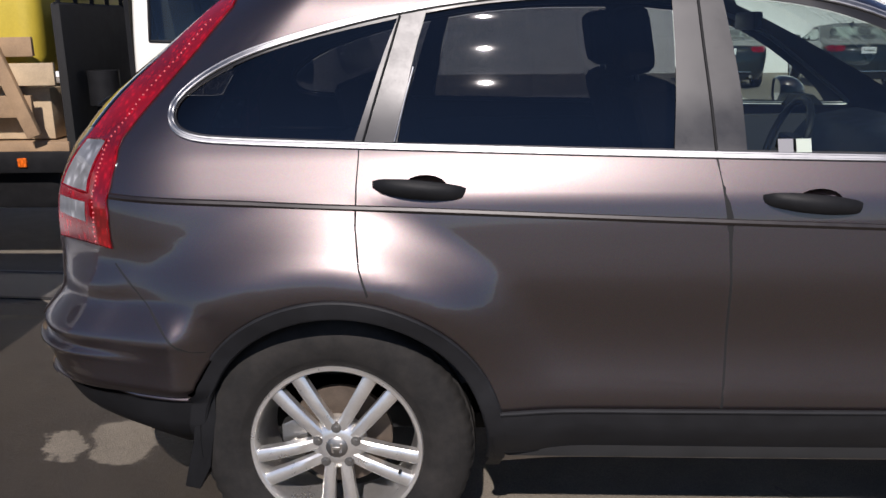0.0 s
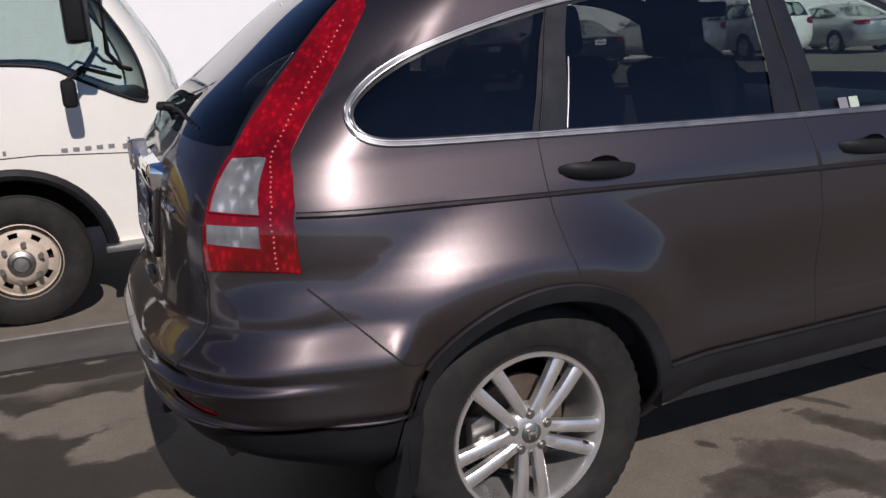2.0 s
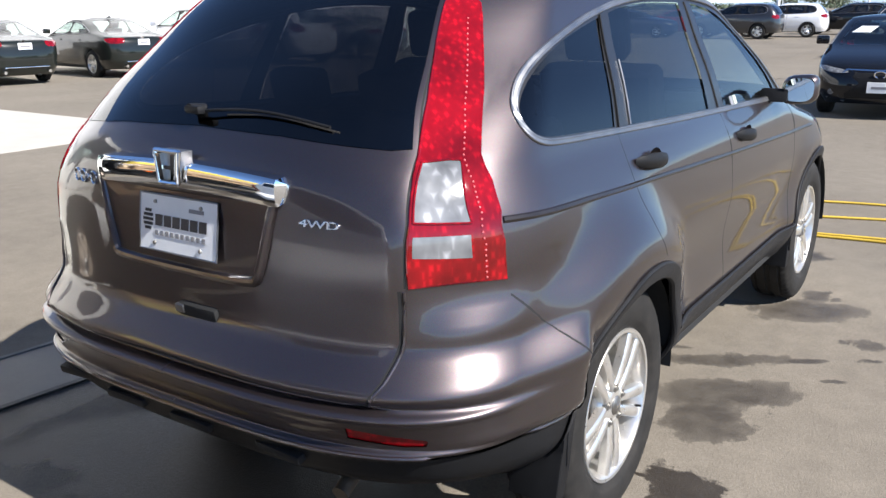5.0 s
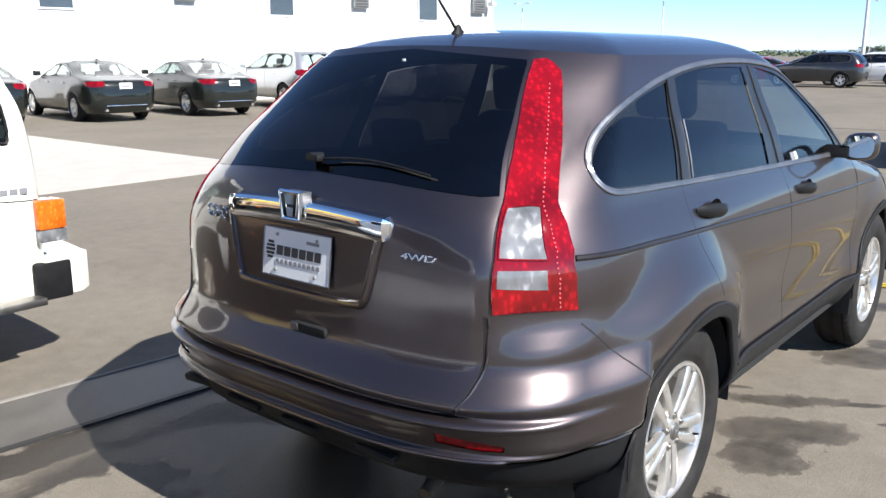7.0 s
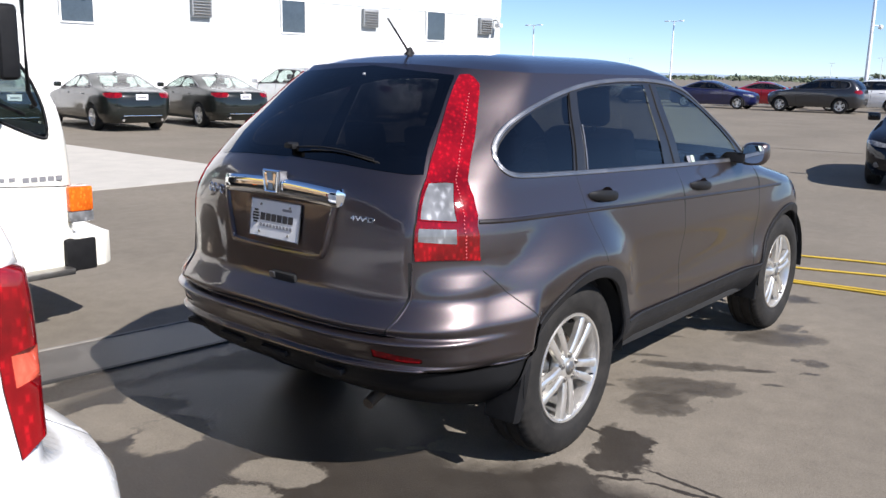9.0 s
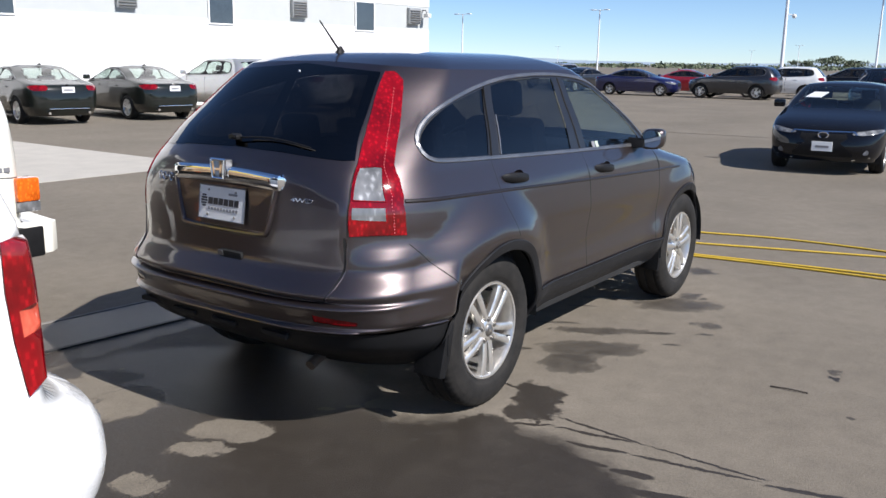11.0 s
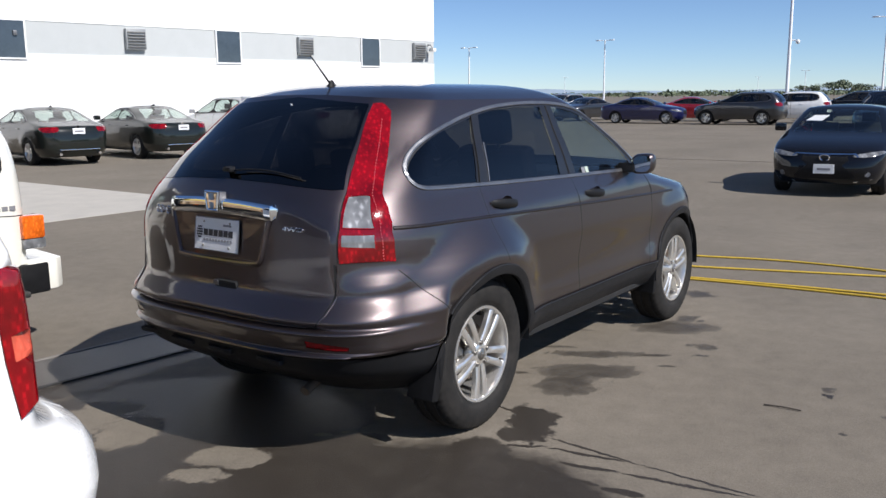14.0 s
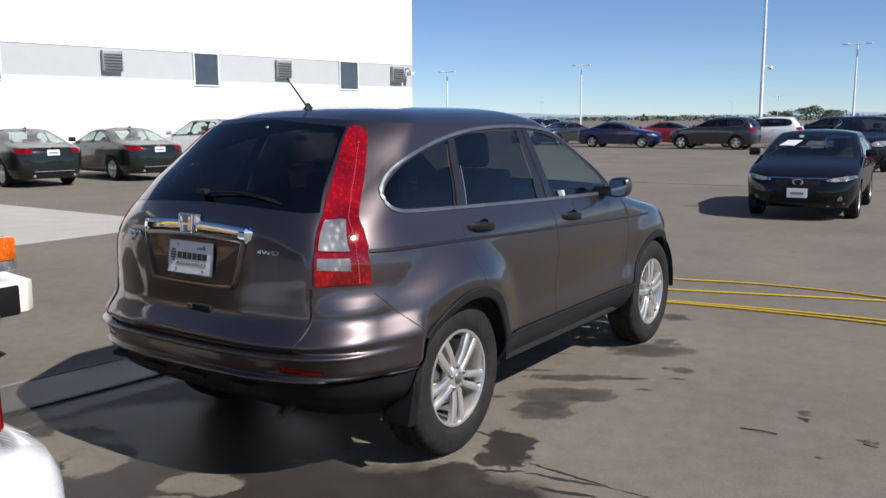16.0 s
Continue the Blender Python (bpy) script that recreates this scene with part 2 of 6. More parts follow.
def bm_prism(poly, depth, axis='y', at=0.0, bm=None, bevel=0.0):
    """Extrudes a 2D outline by depth along an axis."""
    bm = bm or bmesh.new()

    def put(a, b, c):
        return {'y': (a, c, b), 'x': (c, a, b), 'z': (a, b, c)}[axis]
    lo = [bm.verts.new(put(a, b, at)) for a, b in poly]
    hi = [bm.verts.new(put(a, b, at + depth)) for a, b in poly]
    n = len(poly)
    fs = [bm.faces.new(lo), bm.faces.new(hi)]
    for i in range(n):
        fs.append(bm.faces.new((lo[i], lo[(i + 1) % n], hi[(i + 1) % n], hi[i])))
    if bevel:
        es = list({e for v in lo + hi for e in v.link_edges})
        bmesh.ops.bevel(bm, geom=es, offset=bevel, segments=2, affect='EDGES', profile=.6)
    return bm


def moved(bm, m):
    bmesh.ops.transform(bm, matrix=m, verts=bm.verts)
    return bm


def smooth_poly(pts, step=.02, closed=True, rounds=2):
    """Rounds an outline's corners (Chaikin) and splits its long edges."""
    p = [np.array(q, float) for q in pts]
    for _ in range(rounds):
        out = []
        n = len(p)
        rng = range(n if closed else n - 1)
        if not closed:
            out.append(p[0])
        for i in rng:
            a, b = p[i], p[(i + 1) % n]
            out += [a * .75 + b * .25, a * .25 + b * .75]
        if not closed:
            out.append(p[-1])
        p = out
    return split_poly(p, step, closed)


def split_poly(pts, step=.02, closed=True):
    out = []
    n = len(pts)
    for i in range(n if closed else n - 1):
        a, b = np.array(pts[i], float), np.array(pts[(i + 1) % n], float)
        k = max(1, int(np.hypot(*(b - a)) / step))
        out += [tuple(a + (b - a) * j / k) for j in range(k)]
    if not closed:
        out.append(tuple(pts[-1]))
    return out


def band(line, width):
    """A narrow closed outline along an open line."""
    p = np.array(line, float)
    d = np.gradient(p, axis=0)
    d /= np.maximum(np.hypot(d[:, 0], d[:, 1]), 1e-9)[:, None]
    nrm = np.stack([-d[:, 1], d[:, 0]], 1) * width / 2
    return [tuple(q) for q in p + nrm] + [tuple(q) for q in (p - nrm)[::-1]]


# ---- a car's skin ----
class Curve:
    """A smooth monotone curve through a few points."""

    def __init__(self, xs, ys):
        self.x, self.y = np.array(xs, float), np.array(ys, float)
        h, dl = np.diff(self.x), np.diff(self.y) / np.diff(self.x)
        m = np.zeros(len(xs))
        m[0], m[-1] = dl[0], dl[-1]
        for i in range(1, len(xs) - 1):
            if dl[i - 1] * dl[i] > 0:
                w1, w2 = 2 * h[i] + h[i - 1], h[i] + 2 * h[i - 1]
                m[i] = (w1 + w2) / (w1 / dl[i - 1] + w2 / dl[i])
        self.m = m

    def __call__(self, q):
        q = np.clip(q, self.x[0], self.x[-1])
        i = np.clip(np.searchsorted(self.x, q) - 1, 0, len(self.x) - 2)
        h = self.x[i + 1] - self.x[i]
        t = (q - self.x[i]) / h
        return ((2 * t ** 3 - 3 * t ** 2 + 1) * self.y[i] + (t ** 3 - 2 * t ** 2 + t) * h * self.m[i]
                + (-2 * t ** 3 + 3 * t ** 2) * self.y[i + 1] + (t ** 3 - t ** 2) * h * self.m[i + 1])


class Skin:
    """The right half of a car's outer surface over a flat domain (s, v): s runs in metres from the middle of the tail round the
    corner, along the side and to the middle of the nose; v is the height. Plan outlines are superellipses at either end."""
    LR, LS, LF = 1.45, 2.8, 1.6

    def __init__(self, z, rear, nose, width, rear_d, nose_d, pr=3.5, pf=2.7, crown=.03, crown_z=(1.2, 1.62), wheels=(0, 2.62), wheel_z=.36,
                 flare=.02, arch_r=.45, mid=1.2, taper=.02, tuck=0.0, ledge=0.0, rear_z=None, groove=0.0, crease=None, haunch=0.0, wrap=0.0):
        self.wrap = wrap
        self.groove, self.crease, self.haunch = groove, crease, haunch
        self.z, self.rear, self.nose, self.w = z, Curve(rear_z or z, rear), Curve(z, nose), Curve(z, width)
        self.rd, self.nd = Curve(z, rear_d), Curve(z, nose_d)
        self.crown, self.crown_z, self.wheels, self.wheel_z, self.flare, self.arch_r = crown, crown_z, wheels, wheel_z, flare, arch_r
        self.mid, self.taper, self.tuck, self.ledge = mid, taper, tuck, ledge
        self.rt, self.ft = self.table(pr, .75, .88), self.table(pf, .9, .88)

    @staticmethod
    def table(p, d, w):
        f = np.linspace(0, 1, 4001) ** 1.5 * math.pi / 2
        x, y = 1 - np.cos(f) ** (2 / p), np.sin(f) ** (2 / p)
        x[-1], y[-1] = 1, 1
        a = np.concatenate([[0], np.cumsum(np.hypot(np.diff(x) * d, np.diff(y) * w))])
        g = np.linspace(0, 1, 600)
        return g, np.interp(g, a / a[-1], x), np.interp(g, a / a[-1], y)

    def at(self, s, v):
        s, v = np.asarray(s, float), np.asarray(v, float)
        a, b, c = self.LR, self.LR + self.LS, self.LR + self.LS + self.LF
        sr, sf = np.clip(s / a, 0, 1), np.clip((c - s) / self.LF, 0, 1)
        xr, yr = np.interp(sr, self.rt[0], self.rt[1]), np.interp(sr, self.rt[0], self.rt[2])
        xf, yf = np.interp(sf, self.ft[0], self.ft[1]), np.interp(sf, self.ft[0], self.ft[2])
        yh = np.minimum(yr, yf)
        k = np.clip((v - self.crown_z[0]) / (self.crown_z[1] - self.crown_z[0]), 0, 1)
        z = v + self.crown * k * k * (3 - 2 * k) * (1 - yh ** 2)
        turn = 0.0
        if self.crease:
            # past the tail lamps' inner edge the corner sweeps forward
            d, k = self.w(v) * yh - self.crease(z), np.clip((z - .79) / .14, 0, 1)
            turn = .35 * (d + np.sqrt(d * d + .0004)) * k * k * (3 - 2 * k)
        if self.wrap:
            # the rear glass bends forward towards its edges
            turn = turn + self.wrapped(np.minimum(self.w(v) * yh, .70), z)
        r0, f0 = self.rear(z) + self.rd(v) + turn, self.nose(z) - self.nd(v)
        x = np.where(s <= a, self.rear(z) + self.rd(v) * xr + turn,
                     np.where(s >= b, self.nose(z) - self.nd(v) * xf, r0 + (f0 - r0) * (s - a) / self.LS))
        y = self.w(v) * yh * (1 - self.taper * ((x - self.mid) / 2.0) ** 2)
        if self.groove:
            x = x + self.groove * np.exp(-((z - .656) / .0065) ** 2) * np.clip((.67 - y) / .05, 0, 1) * (s <= a)
        h = np.clip((v - .98) / .2, 0, 1)
        y = y * (1 - self.tuck * h * h * (3 - 2 * h) * np.exp(-((x + .15) / .5) ** 2))
        for wx in self.wheels:
            r = np.hypot(x - wx, z - self.wheel_z)
            y = y + self.flare * np.exp(-((r - self.arch_r) / .125) ** 2) * np.clip(yh * 6 - 5, 0, 1)
        if self.haunch:
            # the swelling over the rear wheel
            g = np.clip((np.hypot(x + .02, z - .37) - .50) / .21, 0, 1)
            a = np.clip((z - .50) / .30, 0, 1)
            y = y + self.haunch * (1 - g * g * (3 - 2 * g)) * a * a * (3 - 2 * a) * yh ** 4
        if self.ledge:
            a, b = np.clip((.80 - z) / .12, 0, 1), np.clip((z - .50) / .06, 0, 1)
            g = np.clip((-.31 - x) / .12, 0, 1)
            y = y + self.ledge * a * a * (3 - 2 * a) * b * b * (3 - 2 * b) * g * g * (3 - 2 * g) * yh ** 4
        return np.stack([x, -y, z], -1)

    def wrapped(self, y, z):
        k = np.clip((z - 1.02) / .30, 0, 1)
        return self.wrap * (np.abs(y) / .62) ** 3 * k * k * (3 - 2 * k)

    def normal(self, s, v):
        e = 2e-3
        du = self.at(s + e, v) - self.at(np.asarray(s) - e, v)
        dv = self.at(s, np.asarray(v) + e) - self.at(s, np.asarray(v) - e)
        n = np.cross(du, dv)
        n /= np.maximum(np.linalg.norm(n, axis=-1), 1e-12)[..., None]
        return n

    def side(self, pts):
        """Domain places of points given as x and height on the side."""
        p = np.array(pts, float)
        lo, hi = np.zeros(len(p)), np.full(len(p), self.LR + self.LS + self.LF)
        for _ in range(34):
            m = (lo + hi) / 2
            less = self.at(m, p[:, 1])[:, 0] < p[:, 0]
            lo, hi = np.where(less, m, lo), np.where(less, hi, m)
        return list(zip(lo.tolist(), p[:, 1].tolist()))

    def back(self, pts, front=False):
        """Domain places of points given as y (0 to the right, positive) and height on the tail or the nose."""
        p = np.array(pts, float)
        v = p[:, 1].copy()
        c = self.LR + self.LS + self.LF
        for _ in range(4):
            lo, hi = np.zeros(len(p)), np.full(len(p), self.LR)
            for _ in range(30):
                m = (lo + hi) / 2
                less = -self.at(c - m if front else m, v)[:, 1] < p[:, 0]
                lo, hi = np.where(less, m, lo), np.where(less, hi, m)
            s = c - lo if front else lo
            v = v + p[:, 1] - self.at(s, v)[:, 2]
        return list(zip(s.tolist(), v.tolist()))

    def tail_x(self, y, z):
        """How far back the tail reaches at a y and a height."""
        v, y = z, abs(y)
        x = float(self.rear(z))
        for _ in range(3):
            yh = min(1.0, y / (float(self.w(v)) * (1 - self.taper * ((x - self.mid) / 2) ** 2)))
            x = float(self.rear(z)) + float(self.rd(v)) * float(np.interp(yh, self.rt[2], self.rt[1])) + float(self.wrapped(min(y, .70), z))
            k = min(1, max(0, (v - self.crown_z[0]) / (self.crown_z[1] - self.crown_z[0])))
            v = z - self.crown * k * k * (3 - 2 * k) * (1 - yh ** 2)
        return x

    def cut(self, regions, step, v0, v1, fine=()):
        """Cuts the domain into named regions (later ones win). Returns domain points and triangles by name."""
        from mathutils.geometry import delaunay_2d_cdt
        c = self.LR + self.LS + self.LF
        pts, faces = [], []
        frame_poly = split_poly([(0, v0), (c, v0), (c, v1), (0, v1)], step)
        for poly in [frame_poly] + [r[1] for r in regions]:
            i = len(pts)
            turn = sum(p[0] * q[1] - q[0] * p[1] for p, q in zip(poly, poly[1:] + poly[:1]))
            poly = poly if turn > 0 else poly[::-1]
            pts += [Vector((min(max(a, 0), c), min(max(b, v0), v1))) for a, b in poly]
            faces.append(list(range(i, len(pts))))
        for i in range(1, int(c / step)):
            for j in range(1, int((v1 - v0) / step)):
                pts.append(Vector((i * step + (j % 2) * step / 2, v0 + j * (v1 - v0) / int((v1 - v0) / step))))
        # closer rows where the tail's profile bends sharply
        rows = []
        for v in fine:
            o = len(pts)
            pts += [Vector((.004 + i * .024, v)) for i in range(61)]
            rows += [(o + i, o + i + 1) for i in range(60)]
        co, _, tris, _, _, origin = delaunay_2d_cdt(pts, rows, faces, 1, 1e-5, True)
        groups = {}
        for t, o in zip(tris, origin):
            k = max(o) if o else 0
            groups.setdefault(regions[k - 1][0] if k else "rest", []).append(tuple(t))
        return np.array([(p[0], p[1]) for p in co]), groups

    def panel(self, name, dom, tris, mat, parent, label="", sides="r", push=0.0):
        """One panel as a mesh: the right one (r), the left one (l), or both halves together (b)."""
        if not tris:
            return None
        used = sorted({i for t in tris for i in t})
        idx = {i: k for k, i in enumerate(used)}
        s, v = dom[used, 0], dom[used, 1]
        nrm = self.normal(s, v)
        co = self.at(s, v) + nrm * push
        fs = [tuple(idx[i] for i in t) for t in tris]
        # wind the triangles by the outer normal
        good = []
        for t in fs:
            g = np.cross(co[t[1]] - co[t[0]], co[t[2]] - co[t[0]])
            good.append(t if g @ nrm[t[0]] > 0 else t[::-1])
        flip = np.array([1, -1, 1])
        cos, ns, faces = [], [], []
        for which in ("r", "l"):
            if sides in (which, "b"):
                o = len(cos)
                k = flip if which == "l" else np.array([1, 1, 1])
                # the halves share their points on the middle line
                place = {}
                for i, (p, q) in enumerate(zip(co, nrm)):
                    if which == "l" and sides == "b" and abs(p[1]) < 1e-5:
                        place[i] = i
                    else:
                        place[i] = len(cos)
                        cos.append(p * k)
                        ns.append(q * k)
                faces += [tuple(place[i] for i in (t[::-1] if which == "l" else t)) for t in good]
        me = bpy.data.meshes.new(name)
        me.from_pydata([tuple(p) for p in cos], [], faces)
        for p in me.polygons:
            p.use_smooth = True
        me.normals_split_custom_set_from_vertices([tuple(q) for q in ns])
        me.materials.append(mat)
        ob = new(name, me)
        ob.parent = parent
        if label:
            tagged(ob, label)
        return ob

    def edge_bar(self, name, line, r, mat, parent, side=1, push=0.0, label="", closed=False, flat=1.0):
        """A bar that follows a line of the domain on the skin."""
        a = np.array(line, float)
        co = self.at(a[:, 0], a[:, 1]) + self.normal(a[:, 0], a[:, 1]) * push
        if side < 0:
            co = co * np.array([1, -1, 1])
        return part(name, bm_tube([tuple(p) for p in co], r, 8, closed=closed), mat, parent, label)

    def roof(self, name, v, rise, mat, parent, label="", rings=14, seg=120, power=2.6):
        """Closes the skin over the outline at height v with a low dome."""
        c = self.LR + self.LS + self.LF
        s = np.linspace(0, c, seg)
        ring = self.at(s, np.full(seg, v))
        ring = np.concatenate([ring, (ring * np.array([1, -1, 1]))[-2:0:-1]])
        mid = np.array([ring[:, 0].mean(), 0, v])
        bm = bmesh.new()
        rows = []
        for i in range(rings):
            k = 1 - i / rings
            p = mid + (ring - mid) * np.array([k, k, k])
            p[:, 2] = v + (ring[:, 2] - v) * k ** 2 + rise * (1 - k ** power)
            rows.append([bm.verts.new(q) for q in p])
        n = len(ring)
        for a, b in zip(rows, rows[1:]):
            for k in range(n):
                bm.faces.new((a[k], a[(k + 1) % n], b[(k + 1) % n], b[k]))
        top = bm.verts.new((mid[0], 0, v + rise))
        for k in range(n):
            bm.faces.new((rows[-1][k], rows[-1][(k + 1) % n], top))
        return part(name, bm, mat, parent, label, True, 60)


# ---- wheels ----
def spoke_bar(bm, ang, o0, o1, w0, w1, r0, r1, y0, y1, deep=.03):
    """One bar of an alloy wheel, from the hub to the rim; its outer face is domed."""
    d, n = Vector((math.cos(ang), 0, math.sin(ang))), Vector((-math.sin(ang), 0, math.cos(ang)))
    rows = []
    for i in range(6):
        k = i / 5
        c = d * (r0 + (r1 - r0) * k) + n * (o0 + (o1 - o0) * k)
        w = (w0 + (w1 - w0) * k) / 2
        y = y0 + (y1 - y0) * k - .006 * math.sin(k * math.pi)
        rows.append([bm.verts.new(c + n * a + Vector((0, b, 0))) for a, b in
                     ((-w, y + deep), (-w, y + .006), (-w * .6, y), (w * .6, y), (w, y + .006), (w, y + deep))])
    for a, b in zip(rows, rows[1:]):
        for k in range(6):
            bm.faces.new((a[k], a[(k + 1) % 6], b[(k + 1) % 6], b[k]))
    bm.faces.new(rows[0]), bm.faces.new(rows[-1])


def tyre_bm(R, r, w, seg=72):
    h = w / 2
    t = R - r
    prof = [(r - .012, -h * .72), (r + .004, -h * .86), (r + t * .18, -h * .97), (r + t * .22, -h * 1.0), (r + t * .5, -h * 1.02), (r + t * .7, -h * .985), (r + t * .73, -h * .965),
            (R - .022, -h * .90), (R - .008, -h * .80), (R - .002, -h * .62), (R - .011, -h * .58), (R - .011, -h * .52), (R, -h * .48), (R, -h * .14),
            (R - .011, -h * .10), (R - .011, h * .10), (R, h * .14), (R, h * .48), (R - .011, h * .52), (R - .011, h * .58), (R - .002, h * .62),
            (R - .008, h * .80), (R - .03, h * .92), (r + t * .5, h * 1.02), (r + .004, h * .86), (r - .012, h * .72)]
    bm = bm_lathe(prof, seg)
    if seg >= 96:
        # shoulder grooves
        bm.verts.ensure_lookup_table()
        for i in range(len(prof)):
            if prof[i][0] > R - .025 and abs(prof[i][1]) > h * .6:
                for j in range(seg):
                    if j % 3 == 0:
                        v = bm.verts[i * seg + j]
                        v.co.x *= (R - .005) / R if abs(prof[i][1]) < h * .85 else (R - .0025) / R
                        v.co.z *= (R - .005) / R if abs(prof[i][1]) < h * .85 else (R - .0025) / R
    return bm


def alloy_wheel(name, parent, R=.36, r=.228, w=.225, twin=True, pairs=5, detail=True, mat=None, label="", seg=180):
    """A tyre with its alloy rim, facing -y, as a part of a car; returns the tyre."""
    mat = mat or M["alloy"]
    bm = tyre_bm(R, r, w, seg)
    tyre = part(name, bm, M["rubber"], parent, label, True, 40)
    h = w / 2
    face = -h * .72
    rim = bm_lathe([(r + .004, face - .016), (r + .001, face - .021), (r - .009, face - .020), (r - .013, face - .012), (r - .018, face + .004), (r - .024, face + .05), (r - .034, h * .6), (r, h * .8), (r + .004, h * .8), (r + .006, face + .03)], min(seg, 96))
    rim_ob = part("rim", rim, mat, tyre, "", True, 40)
    for i in range(pairs):
        a = math.pi / 2 + i * math.tau / pairs + (math.pi / pairs if detail else 0)
        bm = bmesh.new()
        if twin:
            k = r / .222
            for sgn in (-1, 1):
                spoke_bar(bm, a, sgn * .0180 * k, sgn * .036 * k, .029 * k, .037 * k, .030 * k, r - .008, face - .006, face - .014)
        else:
            spoke_bar(bm, a, 0, 0, .05, .035, .02, r - .012, face + .004, face - .008)
        part("spoke", bm, mat, tyre, "", True, 40)
    hub = bm_lathe([(.001, face - .012), (.036, face - .012), (.048, face - .010), (.066, face - .002), (.078, face + .012), (.080, face + .04), (.001, face + .04)], 32, closed=False)
    part("hub", hub, mat, tyre, "", True, 40)
    if detail:
        cap = bm_lathe([(.001, face - .020), (.026, face - .019), (.031, face - .015), (.031, face - .008), (.001, face - .008)], 32, closed=False)
        cap_ob = part("hub_cap", cap, M["steel"], tyre, "dark grey hub cap with an emblem", True, 40)
        bm = bmesh.new()
        for sx in (-1, 1):
            bm_prism([(sx * .008, -.014), (sx * .014, -.014), (sx * .017, .014), (sx * .011, .014)], -.003, 'y', face - .019, bm)
        bm_prism([(-.011, -.003), (.011, -.003), (.011, .003), (-.011, .003)], -.003, 'y', face - .019, bm)
        part("emblem", bm, M["chrome"], tyre, "", False)
        for i in range(5):
            a = math.pi / 2 + i * math.tau / 5
            c = Vector((.057 * math.cos(a), face - .008, .057 * math.sin(a)))
            b = bm_cyl(c + Vector((0, .012, 0)), c - Vector((0, .003, 0)), .0145, .0145, 16)
            bm_cyl(c + Vector((0, .01, 0)), c - Vector((0, .010, 0)), .0095, .0075, 6, b)
            part("lug_nut", b, M["steel"], tyre, "", True, 30)
        v = bm_cyl((.178, face - .008, -.075), (.178, face - .03, -.07), .005, .004, 8)
        part("valve", v, M["trim"], tyre)
        disc = bm_lathe([(.05, face + .07), (.150, face + .07), (.150, face + .09), (.05, face + .09)], 40)
        part("brake_disc", disc, M["rust"], tyre, "worn iron brake disc", True, 40)
        cal = bm_prism([(-.165, -.06), (-.12, -.075), (-.09, -.03), (-.09, .04), (-.125, .065), (-.168, .045)], .05, 'y', face + .035, None, .008)
        part("brake_caliper", cal, M["steel"], tyre, "dull metal brake caliper")
        bmk = bm_cyl((-.13, face + .03, -.02), (-.13, face + .045, -.02), .02, .02, 14)
        part("caliper_bolt", bmk, M["alloy"], tyre)
    else:
        disc = bm_lathe([(.02, face + .06), (r * .7, face + .06), (r * .7, face + .08), (.02, face + .08)], 24)
        part("brake_disc", disc, M["rust"], tyre)
    return tyre


def place_wheels(first, spots, centre_y):
    """Puts the wheel at the first spot and copies of it, with all their parts, at the others; outer sides face outwards."""
    for i, (x, side, z) in enumerate(spots):
        m = pose(x, side * centre_y, z, 0, 37 * i, 0 if side < 0 else 180)
        if i == 0:
            first.matrix_basis = m
        else:
            copy_thing(first, m)


# ---- the parked compact SUV ----
ZS = [.24, .34, .44, .515, .545, .575, .60, .625, .645, .665, .69, .72, .78, .85, .95, 1.05, 1.13, 1.18, 1.24, 1.30, 1.45, 1.58, 1.66]
suv_skin = Skin(ZS,
                [-.56, -.76, -.875, -.925, -.948, -.966, -.984, -.968, -.974, -.986, -.998, -1.010, -1.008, -.984, -.978, -.986, -.991, -.984, -.968, -.946, -.926, -.915, -.910, -.902, -.895, -.888, -.875, -.835, -.785, -.595, -.425, -.305],
                [3.40, 3.47, 3.52, 3.54, 3.54, 3.538, 3.535, 3.53, 3.525, 3.52, 3.51, 3.50, 3.48, 3.44, 3.33, 2.85, 2.46, 2.32, 2.20, 2.09, 1.81, 1.54, 1.34],
                [.72, .815, .872, .883, .880, .876, .873, .871, .870, .870, .872, .875, .885, .893, .887, .876, .846, .824, .805, .785, .722, .671, .622],
                [.6, .66, .66, .64, .62, .60, .60, .60, .60, .60, .60, .60, .60, .58, .47, .45, .42, .38, .34, .31, .24, .17, .15],
                [.8, .85, .9, .9, .9, .9, .9, .9, .9, .9, .9, .9, .9, .9, .9, .85, .62, .44, .39, .37, .35, .34, .34], tuck=.012, wrap=.075, flare=.030, haunch=.056, ledge=.052, groove=.010, crease=Curve([.70, .93, 1.08, 1.235, 1.42, 1.60, 1.70], [.668, .676, .676, .641, .562, .484, .43]),
                rear_z=[.24, .34, .40, .44, .48, .515, .533, .546, .575, .60, .62, .632, .637, .649, .656, .668, .680, .695, .715, .740, .765, .79, .85, .95, 1.05, 1.13, 1.18, 1.24, 1.30, 1.45, 1.58, 1.66])
TOP = 1.62


def circle_side(skin, cx, cz, r, v0, step=.03):
    n = int(math.tau * r / step)
    pts = [(cx + r * math.cos(k * math.tau / n), max(v0, cz + r * math.sin(k * math.tau / n))) for k in range(n)]
    return skin.side(pts)


